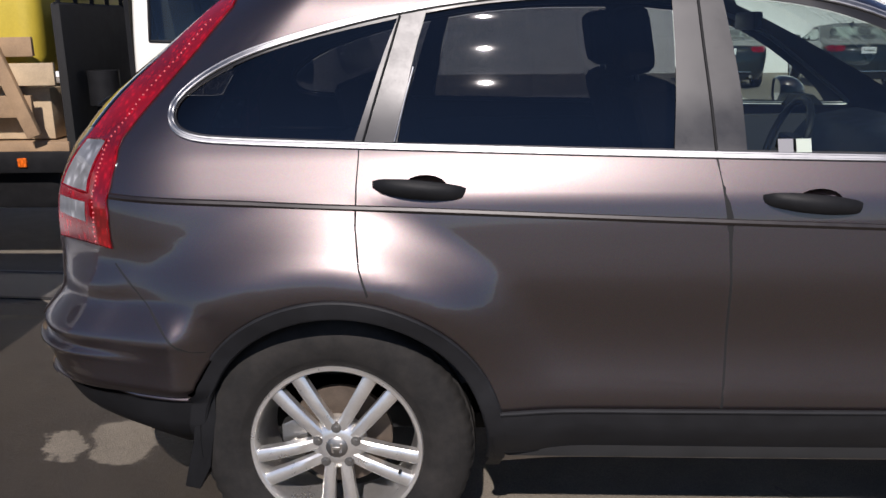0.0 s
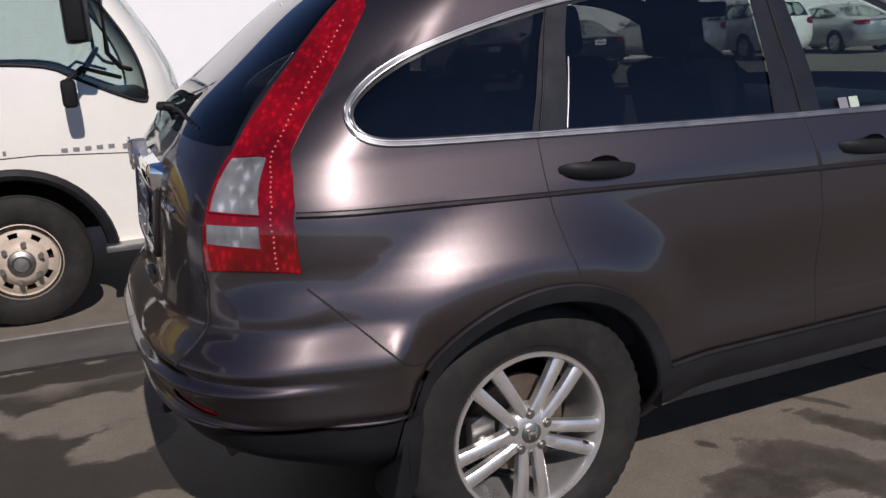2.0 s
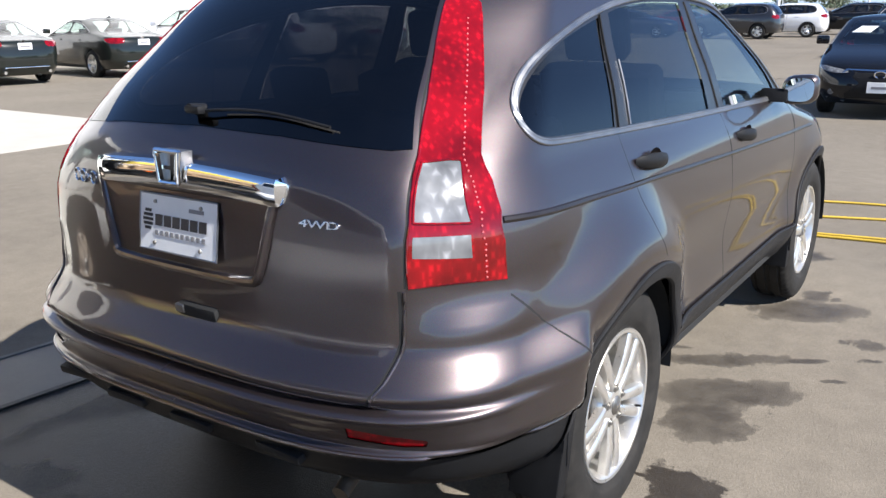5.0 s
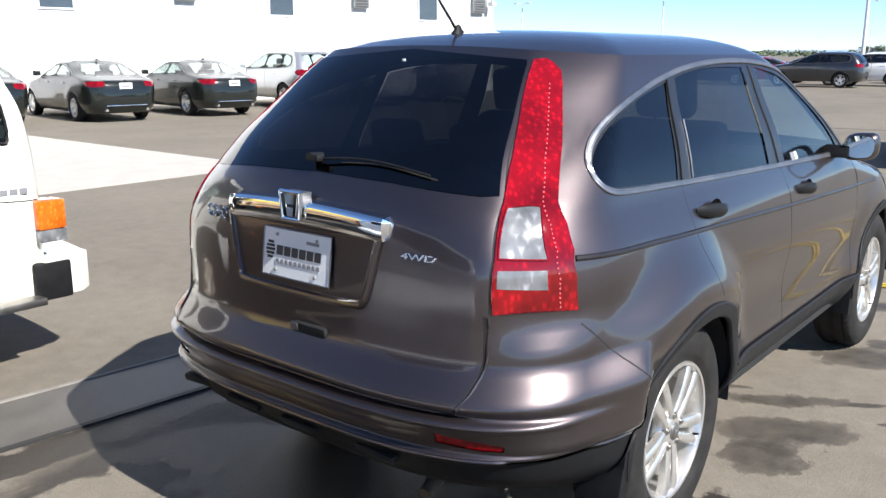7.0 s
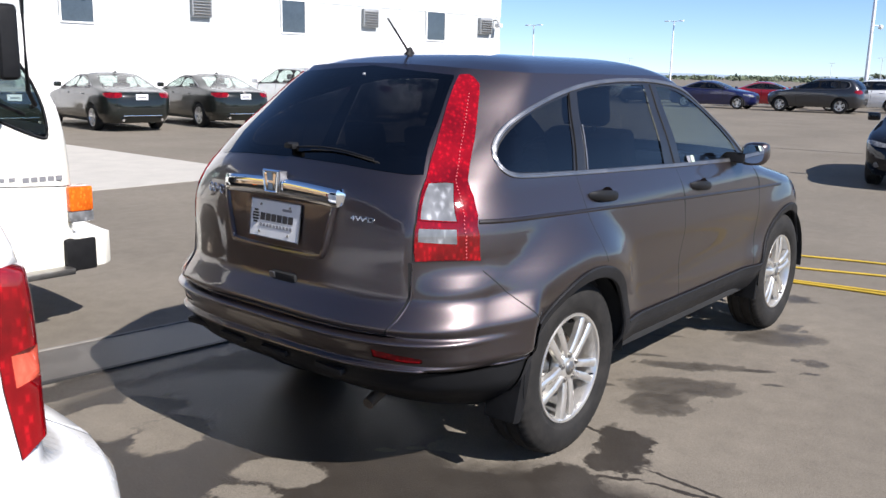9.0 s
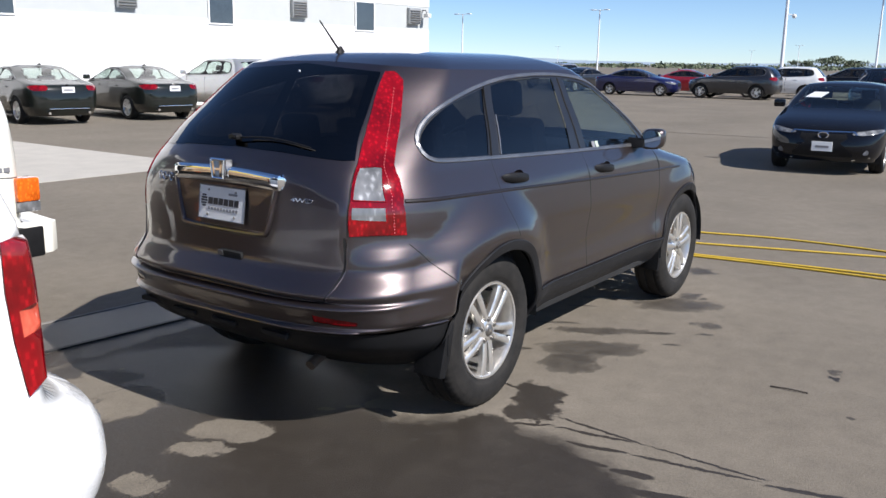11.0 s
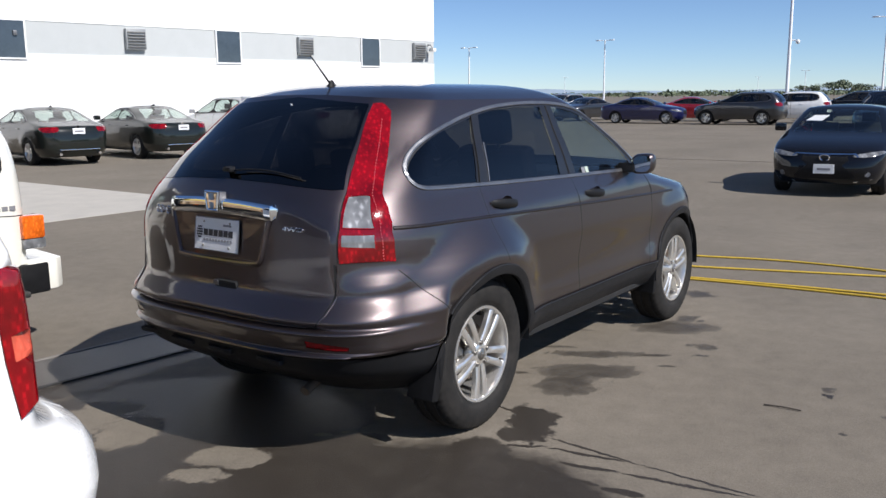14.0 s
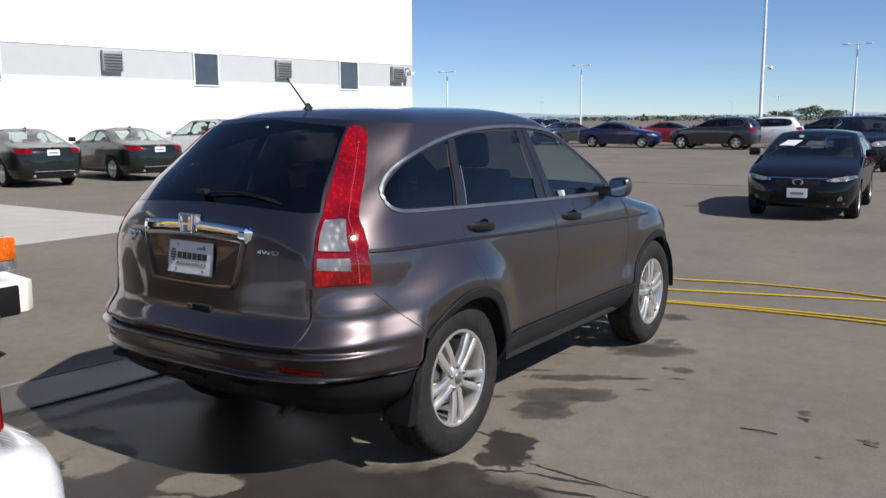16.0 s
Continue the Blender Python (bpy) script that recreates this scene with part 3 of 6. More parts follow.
def compact_suv():
    k = suv_skin
    car = thing("compact_suv", "brown-grey metallic compact SUV parked on wet pavement", "car", pose(0, 0, .035))
    V0 = .26
    sd, bk = k.side, k.back
    R = []

    def add(name, poly):
        R.append((name, poly))

    seams = []

    def seam(line, w=.006):
        seams.append(band(line, w))

    # doors and fender
    gap_r = [(.088, 1.20), (.082, 1.10), (.082, 1.0), (.095, .90), (.118, .83), (.16, .76), (.47, .475)]
    add("rear_door", sd(split_poly(gap_r + [(1.063, .47), (1.066, .62), (1.062, .85), (1.052, 1.02), (1.022, 1.20)], .03)))
    add("front_door", sd(split_poly([(1.022, 1.20), (1.052, 1.02), (1.062, .85), (1.066, .62), (1.063, .47), (2.10, .47), (2.14, .75), (2.12, 1.0), (2.03, 1.20)], .03)))
    add("front_fender", sd(split_poly([(2.03, 1.20), (2.12, 1.0), (2.14, .75), (2.10, .47), (2.12, .30), (3.15, .30), (3.22, .70), (3.10, .93), (2.6, 1.035), (2.1, 1.17)], .03)))
    add("front_bumper", sd(split_poly([(3.15, .26), (3.22, .70), (3.2, .76)], .03)) + k.back(split_poly([(.62, .80), (0, .82)], .05, False), True) + [(k.LR + k.LS + k.LF, .26)])
    # tail
    gate = bk(split_poly([(0, .68), (.585, .662), (.625, .660), (.652, .715), (.666, .80), (.672, .93), (.668, 1.08), (.632, 1.235), (.553, 1.42), (.472, 1.603), (.0, 1.645)], .03, False))
    add("tailgate", gate)
    bump_line = bk(split_poly([(0, .68), (.585, .662), (.625, .660), (.652, .715), (.666, .80), (.663, .928)], .03, False)) + sd(split_poly([(-.62, .925), (-.60, .885), (-.366, .665), (-.36, .52), (-.36, .26)], .03, False))
    add("rear_bumper", bump_line + [(0, .26)])
    add("rear_lower_trim", bk([(0, .525), (.3, .525), (.6, .522), (.75, .52)]) + sd(split_poly([(-.55, .515), (-.42, .512), (-.36, .505), (-.36, .26)], .03, False)) + [(0, .26)])
    add("sill", sd(split_poly([(.30, .475), (2.3, .475), (2.3, .33), (.30, .33)], .04)))
    # windows: a dark surround, then the panes
    low = [(-.437, 1.295), (-.425, 1.25), (-.38, 1.224), (-.29, 1.213), (.09, 1.198), (1.02, 1.168), (1.97, 1.144)]
    high = [(2.02, 1.15), (1.89, 1.245), (1.74, 1.355), (1.60, 1.448), (1.46, 1.522), (1.29, 1.570), (1.08, 1.592), (.85, 1.598), (.62, 1.594), (.38, 1.578), (.16, 1.545), (-.05, 1.497), (-.22, 1.448), (-.34, 1.392), (-.415, 1.335)]
    surround = smooth_poly(low + high, .03)
    ring = np.array(surround)
    dd = np.roll(ring, -1, 0) - np.roll(ring, 1, 0)
    dd /= np.hypot(dd[:, 0], dd[:, 1])[:, None]
    out = np.stack([dd[:, 1], -dd[:, 0]], 1)
    if ((ring - ring.mean(0)) * out).sum() < 0:
        out = -out
    rim_out, rim_in = [tuple(p) for p in ring + out * .004], [tuple(p) for p in ring - out * .007]
    add("window_trim", sd(rim_out))
    add("pillar_trim", sd(rim_in))
    q_pane = smooth_poly([(-.42, 1.293), (-.41, 1.258), (-.365, 1.237), (-.28, 1.228), (.075, 1.213), (.075, 1.213), (.105, 1.30), (.155, 1.45), (.188, 1.528), (.188, 1.528), (-.04, 1.482), (-.21, 1.433), (-.33, 1.377), (-.402, 1.326)], .025)
    r_pane = smooth_poly([(.19, 1.208), (.19, 1.208), (.915, 1.187), (.915, 1.187), (.925, 1.40), (.918, 1.572), (.918, 1.572), (.62, 1.576), (.40, 1.562), (.265, 1.541), (.265, 1.541), (.228, 1.42)], .025, True, 2)
    f_pane = smooth_poly([(1.10, 1.182), (1.10, 1.182), (1.90, 1.163), (1.90, 1.163), (1.84, 1.235), (1.70, 1.340), (1.56, 1.430), (1.43, 1.495), (1.27, 1.545), (1.05, 1.570), (1.05, 1.570), (1.085, 1.38)], .025, True, 2)
    add("quarter_pane", sd(q_pane))
    add("rear_door_pane", sd(r_pane))
    add("front_door_pane", sd(f_pane))
    add("rear_window", bk(split_poly([(0, 1.266), (.30, 1.258), (.585, 1.236), (.624, 1.238), (.545, 1.42), (.468, 1.592), (.458, 1.604), (0, 1.638)], .03, False)))
    add("windscreen", k.back(split_poly([(0, 1.19), (.5, 1.18), (.70, 1.175), (.66, 1.35), (.60, 1.57), (.56, 1.59), (0, 1.63)], .04, False), True))
    # tail lamps
    lamp_out = [(.524, 1.594), (.556, 1.569), (.580, 1.530), (.614, 1.464), (.666, 1.366), (.711, 1.265), (.732, 1.218), (.769, 1.160), (.801, 1.092), (.817, 1.020), (.823, .928)]
    lamp_in = [(.680, .934), (.676, 1.08), (.662, 1.145), (.642, 1.220), (.598, 1.343), (.531, 1.480), (.478, 1.603)]
    add("tail_lamp", bk(split_poly(lamp_in + [(.504, 1.605)] + lamp_out, .03, False)))
    add("reversing_lens", bk(smooth_poly([(.680, 1.082), (.680, 1.082), (.652, 1.208), (.652, 1.208), (.705, 1.210), (.716, 1.198), (.768, 1.072), (.768, 1.072)], .02, True, 1)))
    add("clear_lens", bk(smooth_poly([(.686, 1.004), (.686, 1.004), (.684, 1.052), (.684, 1.052), (.771, 1.046), (.771, 1.046), (.776, .992), (.776, .992)], .02, True, 1)))
    add("reflector", bk(smooth_poly([(.572, .567), (.572, .567), (.575, .600), (.575, .600), (.74, .579), (.755, .574), (.745, .553)], .02, True, 1)))
    # arches
    for wx, nm in ((.03, "rear_arch_trim"), (2.645, "front_arch_trim")):
        add(nm, circle_side(k, wx, .37, .444, V0))
    for wx in (.03, 2.645):
        add("hole", circle_side(k, wx, .37, .405, V0))
    # gaps between the panels
    seam(sd(split_poly(gap_r[:5], .03, False)), .0045)
    seam(sd(split_poly([(1.063, .475), (1.066, .62), (1.062, .85), (1.052, 1.02), (1.022, 1.165)], .03, False)))
    seam(sd(split_poly([(2.10, .475), (2.14, .75), (2.12, 1.0), (2.03, 1.14)], .03, False)))
    seam(sd(split_poly([(-.60, .885), (-.48, .765), (-.405, .69), (-.366, .665), (-.335, .66)], .03, False)), .004)
    seam(bk(split_poly([(0, .678), (.585, .660), (.627, .658), (.654, .715), (.668, .80), (.665, .926)], .03, False)), .009)
    seam(bk(split_poly([(.675, .932), (.671, 1.08), (.636, 1.235), (.557, 1.42), (.476, 1.600)], .03, False)), .005)
    for i, line in enumerate(seams):
        add("panel_gap %d" % i, line)

    dom, g = k.cut(R, .035, V0, TOP, [.40 + .02 * i for i in range(7)] + [.527, .531, .535, .539, .543, .548, .556, .568, .58, .592, .604, .616, .626, .631, .635, .639, .643, .646, .649, .6525, .656, .6595, .663, .667, .673, .680] + [.69 + .011 * i for i in range(12)])
    P = M["paint"]
    both = {"tailgate": (P, "brown-grey painted tailgate"), "rear_bumper": (P, ""), "rear_lower_trim": (M["trim"], "black plastic lower bumper"),
            "front_bumper": (P, ""), "rear_window": (M["rear_tint"], "dark tinted rear window"), "windscreen": (M["clear"], "clear windscreen"), "rest": (P, "")}
    each = {"rear_door": P, "front_door": P, "front_fender": P, "sill": M["grey_trim"], "pillar_trim": M["film"], "quarter_pane": M["quarter_tint"], "rear_door_pane": M["tint"],
            "front_door_pane": M["clear"], "tail_lamp": M["red_lens"], "reversing_lens": M["clear_lens"], "clear_lens": M["clear_lens"], "reflector": M["red_lens"], "rear_arch_trim": M["grey_trim"], "front_arch_trim": M["grey_trim"], "window_trim": M["satin"]}
    for i in range(len(seams)):
        each["panel_gap %d" % i] = M["seam"]
    push = {"tail_lamp": .005, "reversing_lens": .006, "clear_lens": .006, "rear_arch_trim": .012, "front_arch_trim": .012, "window_trim": .005, "sill": .010, "quarter_pane": -.004, "rear_door_pane": -.006, "front_door_pane": -.006,
            "panel_gap": -.002, "rear_window": .002, "reflector": -.004, "rear_lower_trim": .004, "pillar_trim": -.001}
    made = {}
    for n, (m, lab) in both.items():
        made[n] = k.panel("body_shell" if n == "rest" else n.split(" ")[0], dom, g.get(n), m, car, lab, "b", push.get(n, 0))
    for n, m in each.items():
        for s in "rl":
            ob = k.panel(n.split(" ")[0], dom, g.get(n), m, car, "", s, push.get(n, 0))
            made[n + s] = ob
    # edges of the pushed-out parts
    lamp_line = bk(split_poly(lamp_in + [(.504, 1.605)] + lamp_out, .03, False))
    for s in (1, -1):
        k.edge_bar("lamp_edge", lamp_line, .004, M["red_lens"], car, s, .002, "", True)
        for wx in (.03, 2.645):
            for r, name in ((.444, "arch_lip"), (.407, "arch_inner_lip")):
                n = 60
                a0 = -.28
                pts = [(wx + r * math.cos(a0 + (math.pi - 2 * a0) * q / n), .37 + r * math.sin(a0 + (math.pi - 2 * a0) * q / n)) for q in range(n + 1)]
                pts = [p for p in pts if p[1] > .30 and (wx > 1 or p[0] > -.34 or r < .42)]
                k.edge_bar(name, sd(pts), .007 if r > .42 else .012, M["grey_trim"], car, s, .004 if r > .42 else 0)
        # satin trim round the side windows
        k.edge_bar("trim_edge", sd(rim_out), .0045, M["satin"], car, s, .002, "", True)
        k.edge_bar("trim_edge", sd(rim_in), .0045, M["satin"], car, s, .002, "", True)
        for x0, z0, x1, z1, mt in ((.098, 1.21, .195, 1.535, "trim"), (.183, 1.21, .232, 1.40, "satin")):
            k.edge_bar("pillar_bead", sd(split_poly([(x0, z0), (x1, z1)], .05, False)), .003, M[mt], car, s, .002)
        k.edge_bar("pillar_gap", sd(split_poly([(1.022, 1.18), (.985, 1.575)], .05, False)), .004, M["seam"], car, s, 0)
        # thin bar along the flank: the groove's shade, painted brown-black
        k.edge_bar("side_groove", sd(split_poly([(-.604, 1.070), (.10, 1.044), (1.06, 1.004), (2.0, .968), (2.5, .955)], .05, False)), .0105, M["groove_shade"], car, s, -.005, "thin dark line for the shaded flank groove")
        # bright edge over the lower bumper and the sills
        k.edge_bar("bumper_edge", bk([(y / 50, .530) for y in range(0, 38)]) + sd(split_poly([(-.55, .523), (-.42, .516), (-.37, .512)], .03, False)), .006, P, car, s, .002)
        k.edge_bar("gate_edge", bk(split_poly([(.632, .662), (.661, .715), (.676, .80), (.673, .924)], .02, False)), .0045, P, car, s, .001)
        k.edge_bar("lens_edge", bk(smooth_poly([(.680, 1.082), (.680, 1.082), (.652, 1.208), (.652, 1.208), (.705, 1.210), (.716, 1.198), (.768, 1.072), (.768, 1.072)], .02, True, 1)), .003, M["red_lens"], car, s, .006, "", True)
        k.edge_bar("sill_edge", sd(split_poly([(.46, .478), (2.22, .478)], .05, False)), .007, M["grey_trim"], car, s, .008)
        k.edge_bar("sill_lower_edge", sd(split_poly([(.44, .335), (2.24, .335)], .05, False)), .03, M["trim"], car, s, -.018)

    k.roof("roof", TOP, .088, P, car, "brown-grey painted roof", power=4.0)
    # floor and wheel wells
    part("underbody", bm_box((-.55, -.60, .27), (3.25, .60, .50), .04), M["under"], car)
    part("floor_pan", bm_box((.46, -.83, .30), (2.2, .83, .46), .03), M["under"], car)
    part("boot_floor", bm_box((-.84, -.60, .46), (.40, .60, .78), .04), M["under"], car)
    for s in (-1, 1):
        for wx in (.03, 2.645):
            bm = bmesh.new()
            n = 30
            rows = [[], [], []]
            for q in range(n + 1):
                a = -.10 + (math.pi + .2) * q / n
                c = Vector((wx + .414 * math.cos(a), 0, .37 + .414 * math.sin(a)))
                rows[0].append(bm.verts.new((c.x, s * .895, c.z)))
                rows[1].append(bm.verts.new((c.x, s * .60, c.z)))
                rows[2].append(bm.verts.new((wx, s * .60, .37)))
            for q in range(n):
                bm.faces.new((rows[0][q], rows[0][q + 1], rows[1][q + 1], rows[1][q]))
                bm.faces.new((rows[1][q], rows[1][q + 1], rows[2][q + 1], rows[2][q]))
            part("wheel_well", bm, M["under"], car)
        # mud flaps
        fl = [(-.325, .665), (-.365, .66), (-.385, .50), (-.405, .38), (-.445, .235), (-.40, .225), (-.362, .30), (-.335, .45)]
        part("mud_flap", bm_prism(fl, -.15 * -s, 'y', s * .742, None, .006), M["trim"], car, "black rubber mud flap")
        fl = [(2.27, .48), (2.30, .48), (2.29, .36), (2.25, .24), (2.21, .24), (2.23, .36)]
        part("mud_flap", bm_prism(fl, -.14 * -s, 'y', s * .745, None, .006), M["trim"], car, "black rubber mud flap")
        # door handles
        for hx, hz in ((.254, 1.092), (1.262, 1.052)):
            base = k.at(sd([(hx, hz)])[0][0], hz)
            y0 = -float(base[1])
            prof = []
            for q in range(13):
                u = q / 12
                prof.append((hx - .128 + .256 * u, hz + .012 - .024 * u, .010 + .016 * math.sin(u * math.pi) ** .5, .036 * math.sin(min(1, max(0, u)) * math.pi) ** .55))
            bm = bmesh.new()
            rings = []
            for x, z, hh, out in prof:
                rings.append([bm.verts.new((x, s * (y0 - .004 + out * (.55 + .55 * math.cos(a))), z + hh * math.sin(a))) for a in [j * math.tau / 10 for j in range(10)]])
            for a, b in zip(rings, rings[1:]):
                for j in range(10):
                    bm.faces.new((a[j], a[(j + 1) % 10], b[(j + 1) % 10], b[j]))
            bm.faces.new(rings[0]), bm.faces.new(rings[-1])
            part("door_handle", bm, M["trim"], car, "black door handle")
            n = 28
            cup = bmesh.new()
            ring = [cup.verts.new((hx + .012 + .060 * math.cos(j * math.tau / n), s * (y0 + .0035), hz + .002 + .036 * math.sin(j * math.tau / n))) for j in range(n)]
            ring2 = [cup.verts.new((hx + .012 + .050 * math.cos(j * math.tau / n), s * (y0 - .006), hz + .002 + .028 * math.sin(j * math.tau / n))) for j in range(n)]
            for j in range(n):
                cup.faces.new((ring[j], ring[(j + 1) % n], ring2[(j + 1) % n], ring2[j]))
            cup.faces.new(ring2)
            part("handle_cup", cup, P, car, "", True, 60)
        # door mirrors
        bm = bmesh.new()
        rings = []
        for u in range(9):
            f = u / 8
            sc = (.80, .97, 1.0, .99, .95, .86, .70, .46, .05)[u]
            rings.append([bm.verts.new((1.735 + .13 * f, s * (.965 + .078 * sc * math.copysign(abs(math.cos(a)) ** .6, math.cos(a))), 1.196 + .066 * sc * math.copysign(abs(math.sin(a)) ** .6, math.sin(a)) + .01 * math.cos(a))) for a in [j * math.tau / 24 for j in range(24)]])
        for a, b in zip(rings, rings[1:]):
            for j in range(24):
                bm.faces.new((a[j], a[(j + 1) % 24], b[(j + 1) % 24], b[j]))
        bm.faces.new(rings[-1])
        mir = part("door_mirror", bm, P, car, "brown-grey door mirror housing")
        bm = bmesh.new()
        bm.faces.new([bm.verts.new((1.741, s * (.965 + .072 * .86 * math.copysign(abs(math.cos(a)) ** .6, math.cos(a))), 1.196 + .061 * .86 * math.copysign(abs(math.sin(a)) ** .6, math.sin(a)))) for a in [j * math.tau / 24 for j in range(24)]])
        part("mirror_glass", bm, M["mirror"], mir, "mirror glass", False)
        part("mirror_arm", bm_prism([(1.72, 1.14), (1.90, 1.14), (1.85, 1.19), (1.74, 1.20)], s * .12, 'y', s * .80, None, .01), M["trim"], mir)
        # cap at the end of the roof joint
        part("moulding_cap", moved(bm_box((-.055, -.016, -.006), (.055, .016, .006), .005), pose(-.13, s * .545, 1.620, 0, -7, 4 * s)), M["trim"], car)

    # tailgate fittings
    tail_x = k.tail_x

    def tail_strip(name, y0, y1, z0, z1, depth, mat, parent, label="", n=24, bulge=1.0, lean=0.0):
        bm = bmesh.new()
        rows = []
        for i in range(n + 1):
            y = y0 + (y1 - y0) * i / n
            e = min(1, (1 - abs(2 * i / n - 1)) * 16) ** .5
            zc, hh = (z0 + z1) / 2 + lean * y * y, (z1 - z0) / 2
            x = tail_x(y, zc)
            rows.append([bm.verts.new((x + .012 - (depth + .012) * (.15 + .85 * e) * max(0, math.cos(a)) ** bulge, y, zc + hh * math.sin(a) * (.5 + .5 * e))) for a in [math.radians(d) for d in (-90, -70, -45, -20, 0, 20, 45, 70, 90)]])
        for a, b in zip(rows, rows[1:]):
            for j in range(8):
                bm.faces.new((a[j], a[j + 1], b[j + 1], b[j]))
        bm.faces.new(rows[0]), bm.faces.new(rows[-1])
        return part(name, bm, mat, parent, label)

    gate_ob = made["tailgate"]
    tail_strip("chrome_bar", -.372, .345, 1.113, 1.188, .032, M["chrome"], gate_ob, "chrome bar over the licence plate", 40, .22, -.12)
    # plate recess: a raised rim with a set-back floor
    rim = smooth_poly([(-.335, 1.115), (-.335, 1.115), (-.285, .915), (-.26, .895), (.26, .895), (.285, .915), (.335, 1.115), (.335, 1.115)], .03)
    pts = [(tail_x(y, z) - .002, y, z) for y, z in rim]
    part("recess_rim", bm_tube(pts, .014, 10, closed=True), P, gate_ob)
    bm = bmesh.new()
    bm.faces.new([bm.verts.new((tail_x(0, 1.0) - .004 + (z - 1.0) * .04 + .05 * y * y, y, z)) for y, z in rim])
    part("recess_panel", bm, P, gate_ob, "", False)
    xp = tail_x(0, 1.01) - .010
    lean = pose(xp, 0, 1.012, 0, 8, 0)
    outline = smooth_poly([(-.1525, -.076), (.1525, -.076), (.1525, .076), (-.1525, .076)], .05, True, 0)
    plate = part("licence_plate", moved(bm_prism([(a * .99, b * .99) for a, b in outline], -.004, 'x', 0, None, .001), lean), M["plate"], gate_ob, "white dealer plate with dark lettering bars", False)
    part("plate_frame", moved(bm_tube([(-.004, a, b) for a, b in outline], .0028, 6, closed=True), lean), M["satin"], plate)

    def bar(y0, y1, z0, z1, mat, name="print_bar"):
        part(name, moved(bm_box((-.0062, -y1, z0), (-.004, -y0, z1)), lean), mat, plate, "", False)
    # a striped round mark and rows of letter-sized bars
    for i in range(5):
        w = (.012, .018, .020, .018, .012)[i]
        bar(-.118 - w, -.118 + w, -.022 + i * .012, -.014 + i * .012, M["ink"], "mark_stripe")
    for i in range(6):
        bar(-.088 + i * .0345, -.088 + i * .0345 + .028, -.008, .022, M["ink"])
    for i in range(10):
        bar(-.088 + i * .0205, -.088 + i * .0205 + .013, -.034, -.021, M["grey_ink"])
    bar(.045, .10, .040, .050, M["grey_ink"])
    for sy in (-1, 1):
        for z in (-.056, .056):
            part("plate_screw", moved(bm_cyl((-.003, sy * .09, z), (-.008, sy * .09, z), .006, .005, 10), lean), M["steel"], plate)
    # emblem
    bm = bmesh.new()
    xe = tail_x(0, 1.17)
    loop = smooth_poly([(-.036, 1.130), (-.036, 1.130), (.036, 1.130), (.036, 1.130), (.046, 1.214), (.046, 1.214), (-.046, 1.214), (-.046, 1.214)], .01, True, 2)
    bm_tube([(xe - .046 - .012 * (1.2 - z), y, z) for y, z in loop], .0062, 8, bm, True)
    for sy in (-1, 1):
        bm_prism([(sy * .013, 1.138), (sy * .026, 1.138), (sy * .036, 1.206), (sy * .021, 1.206)], -.014, 'x', xe - .038, bm)
    bm_prism([(-.021, 1.166), (.021, 1.166), (.022, 1.176), (-.022, 1.176)], -.012, 'x', xe - .038, bm)
    emb = part("emblem", bm, M["chrome"], gate_ob, "chrome emblem on the tailgate")
    part("emblem_back", bm_prism([(a * .96, 1.17 + (b - 1.17) * .96) for a, b in loop], -.040, 'x', xe, None, .002), M["satin"], emb)
    # badges
    def letters(name, txt, y_mid, z_mid, width, height, label):
        cu = bpy.data.curves.new(name, 'FONT')
        cu.body, cu.align_x, cu.align_y, cu.extrude, cu.bevel_depth, cu.size = txt, 'CENTER', 'CENTER', .003, .0006, height
        tmp = bpy.data.objects.new(name, cu)
        me = bpy.data.meshes.new_from_object(tmp)
        bpy.data.objects.remove(tmp)
        xs = [v.co.x for v in me.vertices]
        sx = width / (max(xs) - min(xs))
        for v in me.vertices:
            y = y_mid - v.co.x * sx
            z = z_mid + v.co.y
            v.co = (tail_x(y, z) - .004 - v.co.z, y, z)
        me.flip_normals()
        me.materials.append(M["chrome"])
        ob = new(name, me)
        ob.parent = gate_ob
        return tagged(ob, label)
    letters("drive_badge", "4WD", -.470, 1.070, .112, .025, "chrome 4WD drive badge on the tailgate")
    x = .49
    for i, w in enumerate((.032, .034, .018, .036)):
        zb, zt = (1.082, 1.118) if i != 2 else (1.096, 1.106)
        bm = bm_tube([(tail_x(x - w / 2 - .004 * math.cos(a), 1.10) - .006, x - w / 2 - (w / 2 - .004) * math.cos(a), (zb + zt) / 2 + (zt - zb) / 2 * math.sin(a)) for a in [j * math.tau / 14 for j in range(11 if i == 0 else 14)]], .0038, 6)
        part("model_badge", bm, M["chrome"], gate_ob, "chrome model badge drawn as plain bars")
        x -= w + .003
    # latch recess: its shade is drawn as a near-black block
    xl = tail_x(-.06, .79)
    part("gate_latch", moved(bm_box((-.012, -.075, -.022), (.05, .075, .022), .012), pose(xl, -.06, .785, 0, -12, 0)), M["seam"], gate_ob, "near-black block drawn for the shaded pull recess of the tailgate")
    # small satin chip added for the glint in the recess, not a button
    part("latch_glint", moved(bm_box((-.006, -.016, -.012), (.006, .016, .012), .003), pose(xl - .012, .0, .79, 0, -12, 0)), M["satin"], gate_ob)
    # wiper
    wp = []
    for i in range(15):
        u = i / 14
        y, z = .03 - .46 * u, 1.300 - .015 * u + .02 * math.sin(u * math.pi)
        wp.append((tail_x(y, z) - .028 + .012 * u, y, z))
    wip = part("rear_wiper", bm_tube(wp, .0042, 8), M["trim"], car, "black rear wiper")
